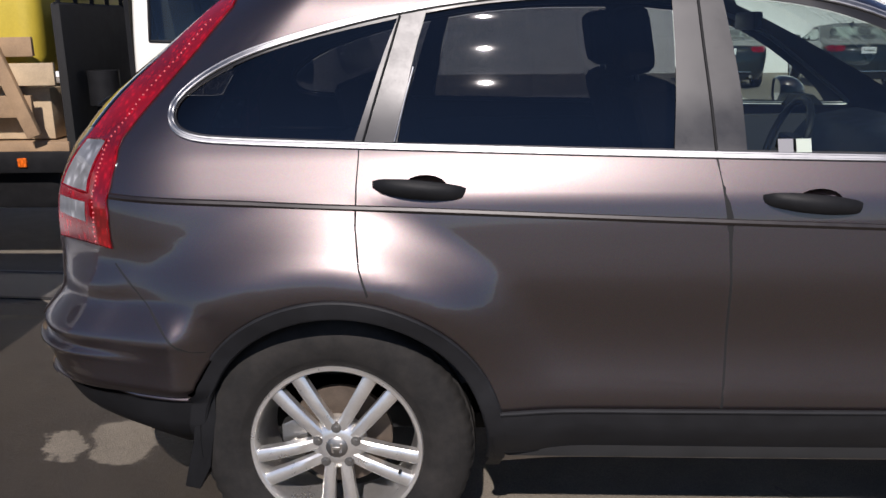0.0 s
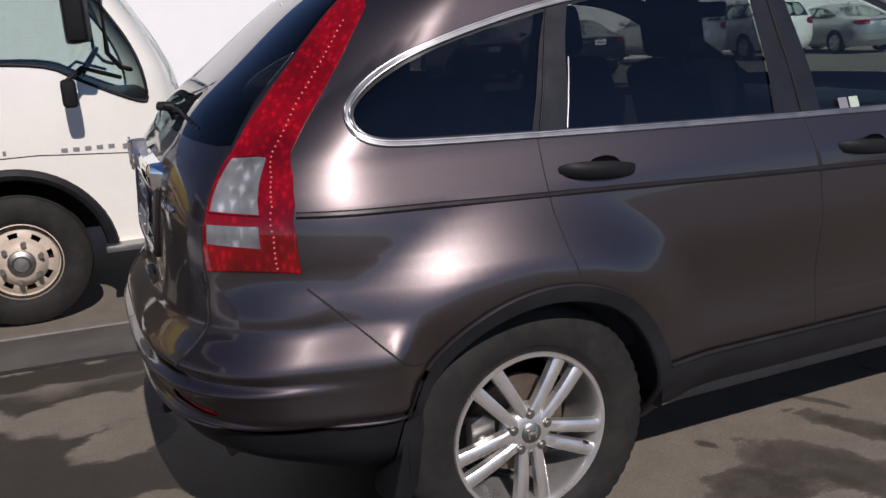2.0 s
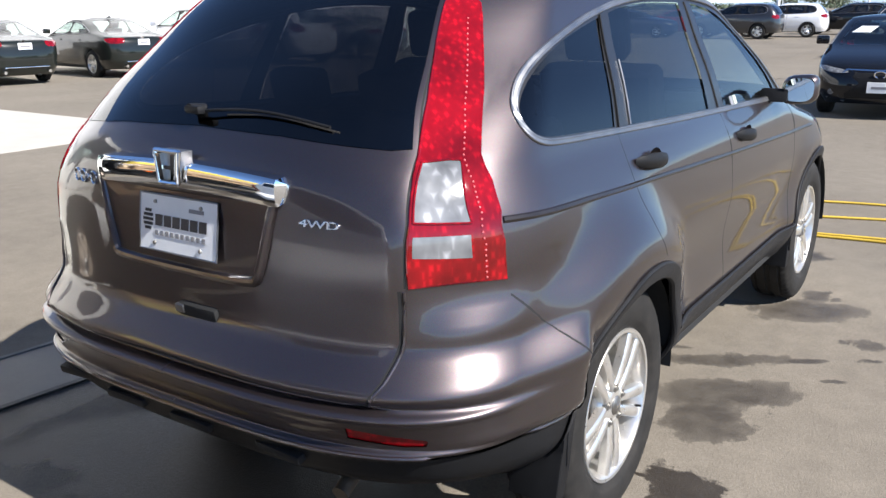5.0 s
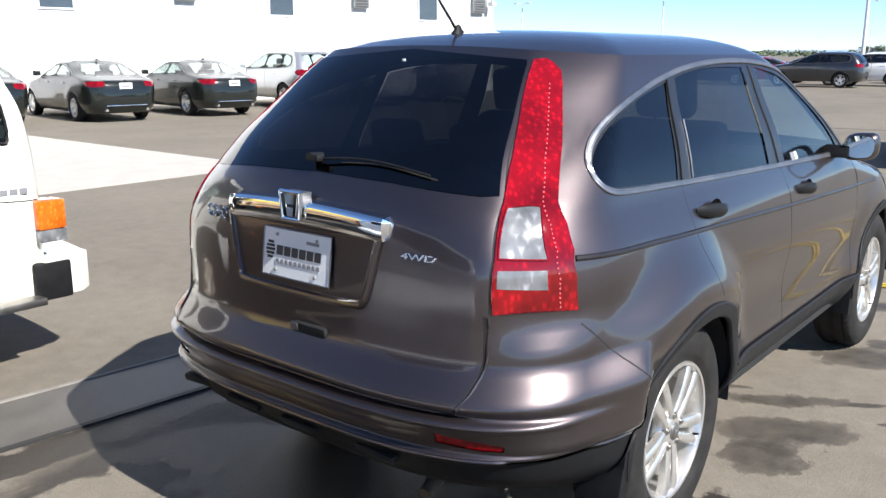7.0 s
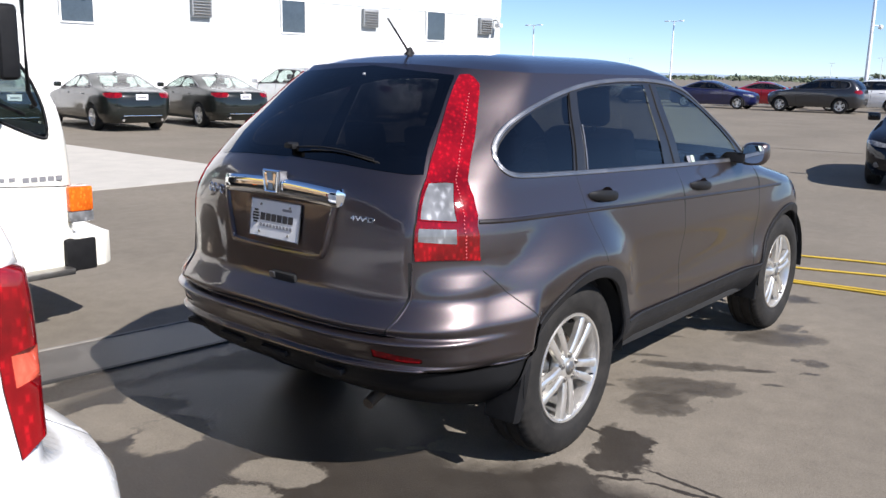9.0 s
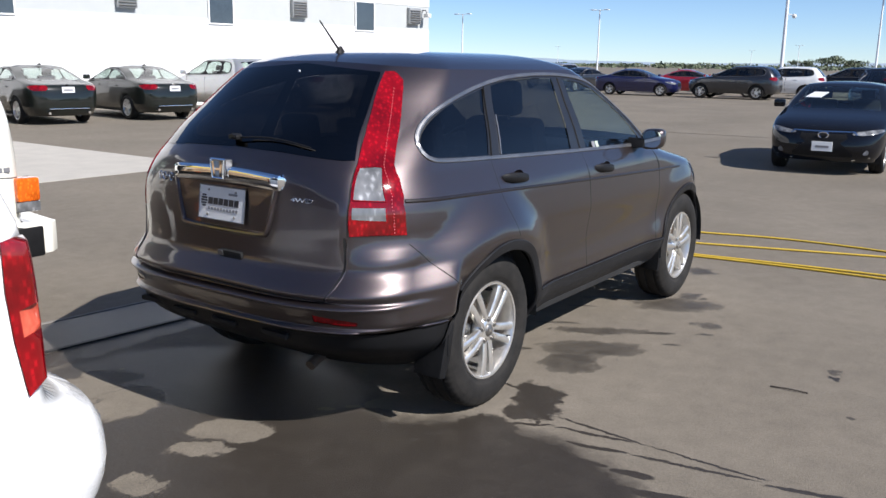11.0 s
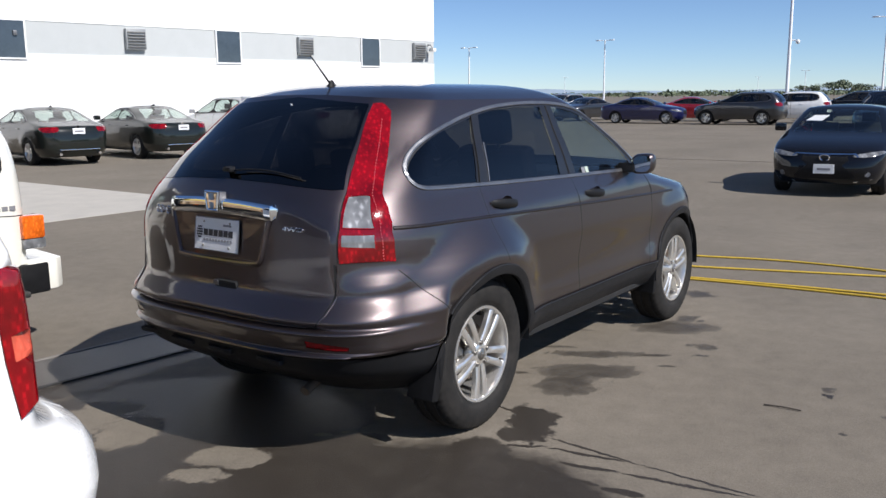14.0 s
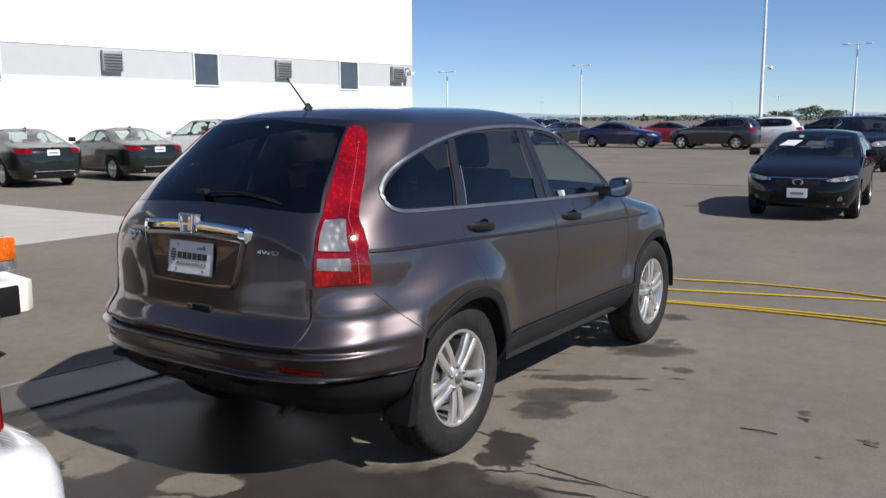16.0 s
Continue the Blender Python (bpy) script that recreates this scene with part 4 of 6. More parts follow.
    part("wiper_blade", bm_tube([(p[0] + .012, p[1] - .02, p[2] - .014) for p in wp[3:]], .0042, 6), M["rubber"], wip)
    xw = tail_x(.02, 1.30)
    part("wiper_pivot", bm_cyl((xw + .01, .02, 1.302), (xw - .040, .02, 1.312), .018, .012, 18), M["trim"], wip)
    part("wiper_cap", moved(bm_box((-.015, -.036, -.011), (.012, .026, .011), .008), pose(xw - .03, .01, 1.308, 0, 0, -6)), M["trim"], wip)
    # the row of small diodes along each lamp's outer edge
    dot = bm_lathe([(.0005, -.0026), (.0021, -.0019), (.0032, 0), (.0021, .0015), (.0005, .0022)], 8, closed=False)
    dots = np.array(bk(split_poly([(a - .024, b) for a, b in lamp_out[2:-1]] + [(.797, .94)], .0125, False)))
    at3, n3 = k.at(dots[:, 0], dots[:, 1]), k.normal(dots[:, 0], dots[:, 1])
    first = None
    for s in ("r", "l"):
        for p, q in zip(at3, n3):
            w = Vector(p + q * .0055)
            if s == "l":
                w.y = -w.y
            if first is None:
                first = part("diode", dot, M["diode"], made["tail_lampr"], "bright red diode dot")
                ob = first
            else:
                ob = new("diode", first.data)
                ob.parent = made["tail_lamp" + s]
            ob.matrix_basis = Matrix.Translation(w)
    # high brake lamp mark
    part("window_mark", bm_box((tail_x(0, 1.60) - .006, -.006, 1.592), (tail_x(0, 1.60) - .001, .006, 1.606), .001), M["plate"], car)
    # aerial
    ant = part("aerial_base", bm_lathe([(.001, .055), (.012, .05), (.022, .028), (.040, .004), (.044, -.012), (.001, -.012)], 20, closed=False), M["trim"], car, "black roof aerial")
    ant.matrix_basis = pose(-.10, 0, 1.692, 90, 0, 0) @ Matrix.Diagonal((.85, .62, .52, 1))
    part("aerial_rod", bm_cyl((-.105, 0, 1.70), (-.250, 0, 1.845), .0058, .0034, 8), M["trim"], car, "thin black aerial rod")
    # lower bumper pads, exhaust, tow point
    for y in (.52, .24, -.04, -.36):
        x = tail_x(y, .478)
        part("bumper_pad", moved(bm_box((-.010, -.080, -.013), (.02, .080, .013), .008), pose(x - .012, y, .478, 0, -10, 8 * y)), M["grey_trim"], car)
    part("exhaust_pipe", bm_tube([(-.50, -.36, .33), (-.66, -.40, .33), (-.76, -.42, .315), (-.80, -.425, .30)], .024, 16), M["rust"], car, "dull steel exhaust tip")
    part("exhaust_silencer", bm_box((-.55, -.35, .25), (-.30, .30, .36), .04, 3), M["under"], car)
    for s in (-1, 1):
        part("suspension_arm", bm_tube([(.0, s * .70, .34), (.05, s * .2, .32)], .035, 8), M["under"], car)
    # cabin
    def seat(x, y, w, back_h=.62):
        o = part("seat", bm_box((x - .26, y - w / 2, .58), (x + .26, y + w / 2, .80), .06, 3), M["cloth"], car, "black cloth seat")
        part("backrest", moved(bm_box((-.07, -w / 2, 0), (.07, w / 2, back_h), .05, 3), pose(x - .24, y, .74, 0, -16, 0)), M["cloth"], o)
        return o
    for y in (-.38, .38):
        o = seat(1.30, y, .50)
        part("headrest", moved(bm_box((-.05, -.13, -.10), (.05, .13, .10), .045, 3), pose(.86, y, 1.455, 0, -10, 0)), M["cloth"], o)
        for dy in (-.05, .05):
            part("headrest_post", bm_cyl((.89, y + dy, 1.28), (.865, y + dy, 1.40), .006, None, 8), M["steel"], o)
    o = seat(.42, 0, 1.25, .50)
    for y in (-.42, 0, .42):
        part("headrest", moved(bm_box((-.045, -.12, -.07), (.045, .12, .07), .035, 3), pose(.03, y, 1.285, 0, -12, 0)), M["cloth"], o)
    part("dashboard", bm_prism([(1.78, .62), (2.12, .62), (2.16, 1.10), (2.0, 1.145), (1.80, 1.11), (1.70, .98)], 1.48, 'y', -.74, None, .03), M["trim"], car, "black dashboard")
    ring = [(1.60 + .06 * math.sin(a), .38 + .185 * math.cos(a), 1.03 + .175 * math.sin(a)) for a in [j * math.tau / 32 for j in range(32)]]
    sw = part("steering_wheel", bm_tube(ring, .015, 8, closed=True), M["trim"], car)
    part("steering_boss", bm_prism([(.24, 1.0), (.52, 1.0), (.47, 1.07), (.29, 1.07)], .05, 'x', 1.60, None, .012), M["trim"], sw)
    part("inner_mirror", bm_box((1.30, -.12, 1.475), (1.33, .12, 1.535), .012), M["trim"], car)
    part("headliner", bm_box((-.12, -.58, 1.585), (1.25, .58, 1.60), .006), M["cloth"], car)
    for s in (-1, 1):
        part("door_card", bm_box((.10, s * .79 - .02, .52), (2.02, s * .79 + .02, 1.11), .012), M["cloth"], car)
        # little stickers in the front door window
    for i, (x, mt) in enumerate(((1.196, "grey_ink"), (1.242, "pale_green"))):
        b = k.at(sd([(x, 1.192)])[0][0], 1.192)
        part("window_sticker", moved(bm_box((-.019, -.001, -.018), (.019, .001, .018)), pose(x, float(b[1]) - .0035, 1.192, -22, 0, 0)), M[mt], car, "small window sticker", False)
    # wheels
    w = alloy_wheel("wheel", car, .390, .243)
    place_wheels(w, [(0, -1, .355), (2.62, -1, .355), (0, 1, .355), (2.62, 1, .355)], .782)
    return car


def smooth_line(pts, rounds=3):
    p = [Vector(q) for q in pts]
    for _ in range(rounds):
        out = [p[0]]
        for a, b in zip(p, p[1:]):
            out += [a * .75 + b * .25, a * .25 + b * .75]
        out.append(p[-1])
        p = out
    return p


compact_suv()


# ---- the ground ----
def wet_ground():
    """Dusty asphalt with fine grit, tyre marks and wet stains."""
    m = material("asphalt", (.2, .19, .17), .9)
    pos = coords(m)
    fine, mid, big = noise_of(m, 90, 5, .7, pos), noise_of(m, 7, 6, .6, pos), noise_of(m, .45, 5, .55, pos)
    mixed = math_of(m, 'ADD', math_of(m, 'MULTIPLY', fine, .30), math_of(m, 'ADD', math_of(m, 'MULTIPLY', mid, .30), math_of(m, 'MULTIPLY', big, .40)))
    dry = ramp(m, mixed, ((.30, (.116, .102, .081)), (.50, (.172, .150, .119)), (.72, (.236, .206, .163))))
    # speckle of grit
    v = node(m, "ShaderNodeTexVoronoi", Scale=210.0)
    link(m, pos, v.inputs["Vector"])
    dry = mixcol(m, .38, dry, ramp(m, v.outputs["Color"], ((.0, grey(.55)), (1.0, grey(1.4)))), 'MULTIPLY')
    # the wet stains: ellipses with ragged rims
    warp = node(m, "ShaderNodeTexNoise", Scale=5.5, Detail=8.0, Roughness=.74)
    link(m, pos, warp.inputs["Vector"])
    sub = m.node_tree.nodes.new("ShaderNodeVectorMath")
    sub.operation = 'SUBTRACT'
    link(m, warp.outputs["Color"], sub.inputs[0])
    sub.inputs[1].default_value = (.5, .5, .5)
    sc = m.node_tree.nodes.new("ShaderNodeVectorMath")
    sc.operation = 'MULTIPLY_ADD'
    link(m, sub.outputs[0], sc.inputs[0])
    sc.inputs[1].default_value = (.34, .34, 0)
    link(m, pos, sc.inputs[2])

    sc2 = m.node_tree.nodes.new("ShaderNodeVectorMath")
    sc2.operation = 'MULTIPLY_ADD'
    link(m, sub.outputs[0], sc2.inputs[0])
    sc2.inputs[1].default_value = (.09, .09, 0)
    link(m, pos, sc2.inputs[2])

    # water that ran down the slope leaves fingers along one direction
    turned = node(m, "ShaderNodeMapping", Rotation=(0, 0, radians(59)), Scale=(2.2, 6.5, 1.0))
    link(m, pos, turned.inputs["Vector"])
    fingers = math_of(m, 'SUBTRACT', noise_of(m, 1.0, 6, .62, turned.outputs[0]), .5)
    along = node(m, "ShaderNodeCombineXYZ")
    link(m, math_of(m, 'MULTIPLY', fingers, .24), along.inputs[0])
    link(m, math_of(m, 'MULTIPLY', fingers, -.40), along.inputs[1])
    sc3 = m.node_tree.nodes.new("ShaderNodeVectorMath")
    sc3.operation = 'ADD'
    link(m, along.outputs[0], sc3.inputs[0])
    ragged = m.node_tree.nodes.new("ShaderNodeVectorMath")
    ragged.operation = 'MULTIPLY_ADD'
    link(m, sub.outputs[0], ragged.inputs[0])
    ragged.inputs[1].default_value = (.26, .26, 0)
    link(m, pos, ragged.inputs[2])
    link(m, ragged.outputs[0], sc3.inputs[1])

    def nearest(spots, warped=sc):
        d = None
        for cx, cy, rx, ry, rot in spots:
            mp = m.node_tree.nodes.new("ShaderNodeMapping")
            mp.vector_type = 'TEXTURE'
            mp.inputs["Location"].default_value = (cx, cy, 0)
            mp.inputs["Rotation"].default_value = (0, 0, radians(rot))
            mp.inputs["Scale"].default_value = (rx, ry, 1)
            link(m, warped.outputs[0], mp.inputs["Vector"])
            ln = m.node_tree.nodes.new("ShaderNodeVectorMath")
            ln.operation = 'LENGTH'
            link(m, mp.outputs[0], ln.inputs[0])
            d = ln.outputs["Value"] if d is None else math_of(m, 'MINIMUM', d, ln.outputs["Value"])
        return d
    wet = nearest([(-1.05, -1.25, .98, .95, 0), (-.95, .30, 1.0, 1.1, 0), (-1.9, .5, .9, 1.0, 0), (-1.2, -.5, .9, .55, 0), (-1.6, -2.0, 1.0, .9, 20), (.28, -1.02, .12, .17, -58), (.06, -1.12, .14, .11, -58), (.17, -1.07, .12, .13, -30), (-.20, -1.0, .16, .12, -58), (-1.0, 1.45, 2.2, .14, -3), (1.5, -2.24, .05, .04, 0)])
    damp = nearest([(1.11, -.89, .34, .15, -56), (.90, -.94, .16, .16, -30), (.77, -.96, .20, .12, -58), (1.48, -.80, .30, .08, -59), (2.38, -.96, .32, .19, -59), (2.69, -1.01, .12, .11, -60), (2.03, -1.33, .10, .08, -59),
                    (1.83, -1.38, .10, .035, -59), (3.52, -.77, .16, .14, -60), (2.28, -.54, .18, .06, -59), (1.60, -2.21, .05, .045, -58), (1.29, -2.55, .07, .03, -58)], sc3)
    damp = math_of(m, 'MINIMUM', damp, nearest([(1.48, -.51, .15, .022, -59), (1.66, -1.12, .13, .03, -59), (.87, -.59, .05, .025, -59), (1.49, -1.28, .06, .025, -59), (.94, -2.41, .025, .02, -58), (1.95, -.45, .12, .02, -62)], sc2))
    runs = nearest([(.05, -1.48, .27, .013, -95), (.02, -2.0, .29, .011, -92.9), (-.08, -1.18, .12, .015, -60), (-.01, -1.47, .21, .015, -80.5), (-.13, -1.54, .16, .020, -78.6), (-.06, -1.96, .30, .013, -80.7),
                    (-.29, -1.55, .13, .03, -80.5), (-.27, -1.77, .11, .03, -79), (.29, -.86, .09, .011, -104), (.02, -2.47, .24, .02, -74), (-.40, -1.88, .34, .035, -74)], sc2)
    wet = math_of(m, 'MINIMUM', wet, runs)
    dry_in = nearest([(-1.22, .93, .34, .22, -10), (-.90, .95, .13, .11, -58), (-1.66, 1.02, .20, .15, 0), (-1.57, -.19, .09, .11, 0), (-1.08, .57, .18, .25, -58), (-.99, -.09, .23, .13, -58), (-1.21, -.12, .13, .075, -57),
                      (-.25, -.56, .26, .085, -50)], sc3)
    dry_in = math_of(m, 'MINIMUM', dry_in, nearest([(-.54, -.27, .05, .025, -58), (-.43, -.36, .05, .02, -58), (-.02, -.27, .05, .02, -58)], sc2))
    is_wet = math_of(m, 'MULTIPLY', ramp(m, wet, ((.84, grey(1)), (.93, grey(.45)), (1.0, grey(0)))), ramp(m, dry_in, ((.84, grey(0)), (1.0, grey(1)))))
    is_wet = math_of(m, 'MULTIPLY', is_wet, ramp(m, mid, ((.28, grey(.90)), (.55, grey(1)))))
    is_damp = math_of(m, 'MULTIPLY', ramp(m, damp, ((.55, grey(1)), (.9, grey(.7)), (1.02, grey(0)))), ramp(m, mid, ((.30, grey(.55)), (.60, grey(.85)))))
    is_wet = math_of(m, 'MAXIMUM', is_wet, is_damp)
    # old dry stains and scuffs further off
    old = ramp(m, noise_of(m, .8, 7, .68, pos), ((.56, grey(0)), (.72, grey(1))))
    col = mixcol(m, math_of(m, 'MULTIPLY', old, .22), dry, (.10, .092, .082))
    soaked = mixcol(m, .93, col, (.024, .019, .015))
    link(m, mixcol(m, is_wet, col, soaked), bsdf(m).inputs["Base Color"])
    link(m, mixcol(m, is_wet, grey(.88), ramp(m, fine, ((.3, grey(.34)), (.7, grey(.60))))), bsdf(m).inputs["Roughness"])
    link(m, ramp(m, is_wet, ((0, grey(.22)), (1, grey(.34)))), bsdf(m).inputs["Specular IOR Level"])
    b = bump(m, math_of(m, 'ADD', fine, math_of(m, 'MULTIPLY', v.outputs["Distance"], .8)), .35, .004)
    link(m, ramp(m, is_wet, ((0, grey(.55)), (1, grey(.40)))), b.inputs["Strength"])
    return m


def flat(name, pts, z, mat, label, category, kind="structure"):
    bm = bmesh.new()
    bm.faces.new([bm.verts.new((x, y, z)) for x, y in pts])
    return tagged(mesh_ob(name, bm, mat, False), label, category, "", kind)


M["asphalt"] = wet_ground()
flat("ground", [(-3600, -3600), (3600, -3600), (3600, 3600), (-3600, 3600)], 0, M["asphalt"], "grey-brown asphalt lot with dark wet patches", "ground")
M["concrete"] = worn("pale_concrete", (.40, .375, .33), .85, 0, 0, .14, 2.5, .25, 120)
M["gutter"] = worn("damp_concrete", (.085, .078, .069), .50, 0, 0, .50, 3.5, .30, 150)
tagged(mesh_ob("concrete_apron", bm_box((-9, 8.1, -.05), (5.7, 16.5, .006)), M["concrete"], False), "pale concrete apron set in the asphalt", "pavement", "", "structure")
# a shallow concrete gutter with a raised dark joint
gut = tagged(mesh_ob("gutter_slab", moved(bm_box((-12, 0, -.05), (3.2, .50, .008)), pose(0, 1.52, 0, 0, 0, -5)), M["gutter"], False), "damp concrete gutter strip across the lot", "pavement", "", "structure")
M["worn_edge"] = worn("worn_concrete_edge", (.20, .185, .165), .8, 0, 0, .35, 9, .25, 120)
M["joint"] = worn("tarred_joint", (.02, .019, .018), .6, 0, 0, .3, 20)
tagged(mesh_ob("tarred_joint", moved(bm_box((-12, -.035, -.02), (3.2, -.003, .010)), pose(0, 1.52, 0, 0, 0, -5)), M["joint"], False), "dark tarred joint along the gutter", "pavement", "", "structure")
tagged(mesh_ob("gutter_edge", moved(bm_box((-12, .503, -.02), (3.2, .53, .014), .004), pose(0, 1.52, 0, 0, 0, -5)), M["worn_edge"], False), "pale worn edge of the gutter", "pavement", "", "structure")
tagged(mesh_ob("pavement_joint", moved(bm_box((0, -.02, -.02), (30, .02, .004)), pose(17.9, 9, 0, 0, 0, -87)), M["joint"], False), "thin dark joint in the pavement", "pavement", "", "structure")
# small litter on the pavement
M["bark_dark"] = worn("dark_bark", (.05, .04, .032), .85, 0, 0, .3, 30)
stick = thing("twig", "short dark twig lying on the pavement", "twig")
part("stem", bm_tube([(1.13, -1.97, .006), (1.137, -2.07, .010), (1.142, -2.16, .007)], .004, 6), M["bark_dark"], stick)
M["leaf"] = worn("dry_leaf", (.11, .085, .05), .8, 0, 0, .3, 30)
for x, y, r in ((1.25, -2.6, 80), (1.02, -2.75, 10)):
    lf = bm_prism([(-.035, 0), (-.012, .014), (.02, .012), (.038, 0), (.015, -.013), (-.015, -.012)], .006, 'z', .0, None, .002)
    lf_ob = tagged(mesh_ob("dead_leaf", moved(lf, pose(x, y, .0, 0, 0, r)), M["leaf"], False), "small dry brown leaf on the pavement", "leaf", "leaves on the lot")


# ---- hoses ----
def hose(pts, label):
    p = smooth_line([(x, y, .011) for x, y in pts], 3)
    ob = mesh_ob("hose", bm_tube(p, .0105, 8), M["hose"], True)
    return tagged(ob, label, "hose", "hoses on the ground")


M["hose"] = worn("yellow_hose", (.52, .35, .04), .45, 0, 0, .2, 30)
lab = "long yellow rubber hose lying across the lot"
hose([(4.3, 6), (4.8, 3), (5.05, .6), (5.152, -.163), (5.378, -.852), (5.408, -1.546), (5.343, -2.14), (5.0, -3.2), (4.2, -4.2), (3.0, -4.9), (2.0, -5.4)], lab)
hose([(3.7, 6), (4.2, 3), (4.45, .4), (4.584, -.296), (4.816, -1.003), (5.174, -2.162), (5.5, -3.4), (5.3, -4.6), (4.4, -5.2), (3.2, -4.6), (2.2, -3.9), (1.4, -4.6)], lab)
hose([(3.2, 6), (3.7, 3), (3.98, .4), (4.08, -.458), (4.215, -1.224), (4.33, -2.274), (4.3, -3.6), (3.8, -4.4), (2.7, -4.4), (1.8, -5.2)], lab)
hose([(3.1, 6), (3.6, 3), (3.90, .4), (4.02, -.458), (4.13, -1.224), (4.19, -2.28), (4.1, -3.5), (3.4, -4.9), (2.4, -5.6)], lab)


# ---- the building ----
def building():
    M["wall"] = worn("white_wall", (.80, .80, .78), .85, 0, 0, .03, 1.5, .1, 60)
    M["band"] = worn("grey_wall_band", (.46, .48, .47), .85, 0, 0, .05, 2, .1, 60)
    M["dark_glass"] = worn("dark_window_glass", (.045, .055, .065), .08, 0, 1.0, .3, 1)
    M["frame"] = worn("window_frame", (.16, .165, .17), .5, .6, 0, .15, 10)
    M["vent"] = worn("grey_vent_steel", (.30, .31, .31), .5, .3, 0, .15, 8)
    b = thing("building", "large white building with a grey band and small windows", "building", pose(9, 24.3, 0, 0, 0, -9), kind="structure")
    # windows as (x, width) along the wall; the band is set between the wall's two halves
    z0, z1, x0, x1 = 3.10, 4.12, -42.0, 20.72
    wins = [-37.6, -30.6, -23.6, -16.6, -9.6, -4.9, 1.5, 9.35, 16.35]
    wins = [(w, .98) for w in wins]
    part("wall", bm_box((x0, 0, 0), (x1, .3, z0)), M["wall"], b, "white lower wall", False)
    part("wall", bm_box((x0, 0, z1), (x1, .3, 9.2)), M["wall"], b, "white upper wall", False)
    edges = [x0] + [e for w, d in wins for e in (w, w + d)] + [x1]
    for i in range(0, len(edges), 2):
        part("wall_band", bm_box((edges[i], .02, z0), (edges[i + 1], .3, z1)), M["band"], b, "grey painted band", False)
    for w, d in wins:
        f = part("window", bm_box((w, -.030, z0 - .14), (w + d, .16, z1 - .02)), M["dark_glass"], b, "dark square window", False)
        for lo, hi in (((w - .05, -.05, z0 - .19), (w, .10, z1 + .03)), ((w + d, -.05, z0 - .19), (w + d + .05, .10, z1 + .03)), ((w, -.05, z0 - .19), (w + d, .10, z0 - .14)), ((w, -.05, z1 - .02), (w + d, .10, z1 + .03))):
            part("window_frame", bm_box(lo, hi), M["white_paint"], f, "", False)
    part("side_wall", bm_box((x1 - .3, .3, 0), (x1, 26, 9.2)), M["wall"], b, "", False)
    part("back_wall", bm_box((x0, 25.7, 0), (x1 - .3, 26, 9.2)), M["wall"], b, "", False)
    part("side_wall", bm_box((x0, .3, 0), (x0 + .3, 25.7, 9.2)), M["wall"], b, "", False)
    part("roof_slab", bm_box((x0, 0, 9.2), (x1, 26, 9.45)), M["wall"], b, "", False)
    # vents with slatted hoods between the windows
    for x in (-34.2, -27.2, -20.2, -13.1, -1.0, 6.15, 13.35, 19.7):
        v = thing("wall_vent", "grey slatted vent box on the white building", "vent", pose(9, 24.3, 0, 0, 0, -9) @ pose(x, 0, 3.66), "vents on the building")
        part("hood", bm_box((-.36, -.16, -.34), (.36, .02, .36), .02), M["vent"], v)
        for i in range(6):
            part("slat", moved(bm_box((-.32, -.03, -.006), (.32, .03, .006)), pose(0, -.18, -.26 + i * .1, 35, 0, 0)), M["steel"], v, "", False)
    # a camera on a bracket at the corner
    c = thing("security_camera", "small white camera on a bracket at the wall corner", "camera", pose(9, 24.3, 0, 0, 0, -9) @ pose(20.3, 0, 3.75))
    part("bracket", bm_tube([(0, .0, .2), (0, -.22, .2), (0, -.3, .05)], .03, 8), M["frame"], c)
    part("housing", bm_box((-.10, -.48, -.12), (.10, -.16, .05), .03), M["white_paint"], c)
    # small lamp between the windows
    for x in (-5.6, 1.2):
        c = thing("wall_lamp", "small wall lamp on the grey band", "lamp", pose(9, 24.3, 0, 0, 0, -9) @ pose(x + 1.0, 0, 3.72))
        part("lamp_body", bm_box((-.06, -.10, -.08), (.06, .02, .08), .02), M["frame"], c)


building()


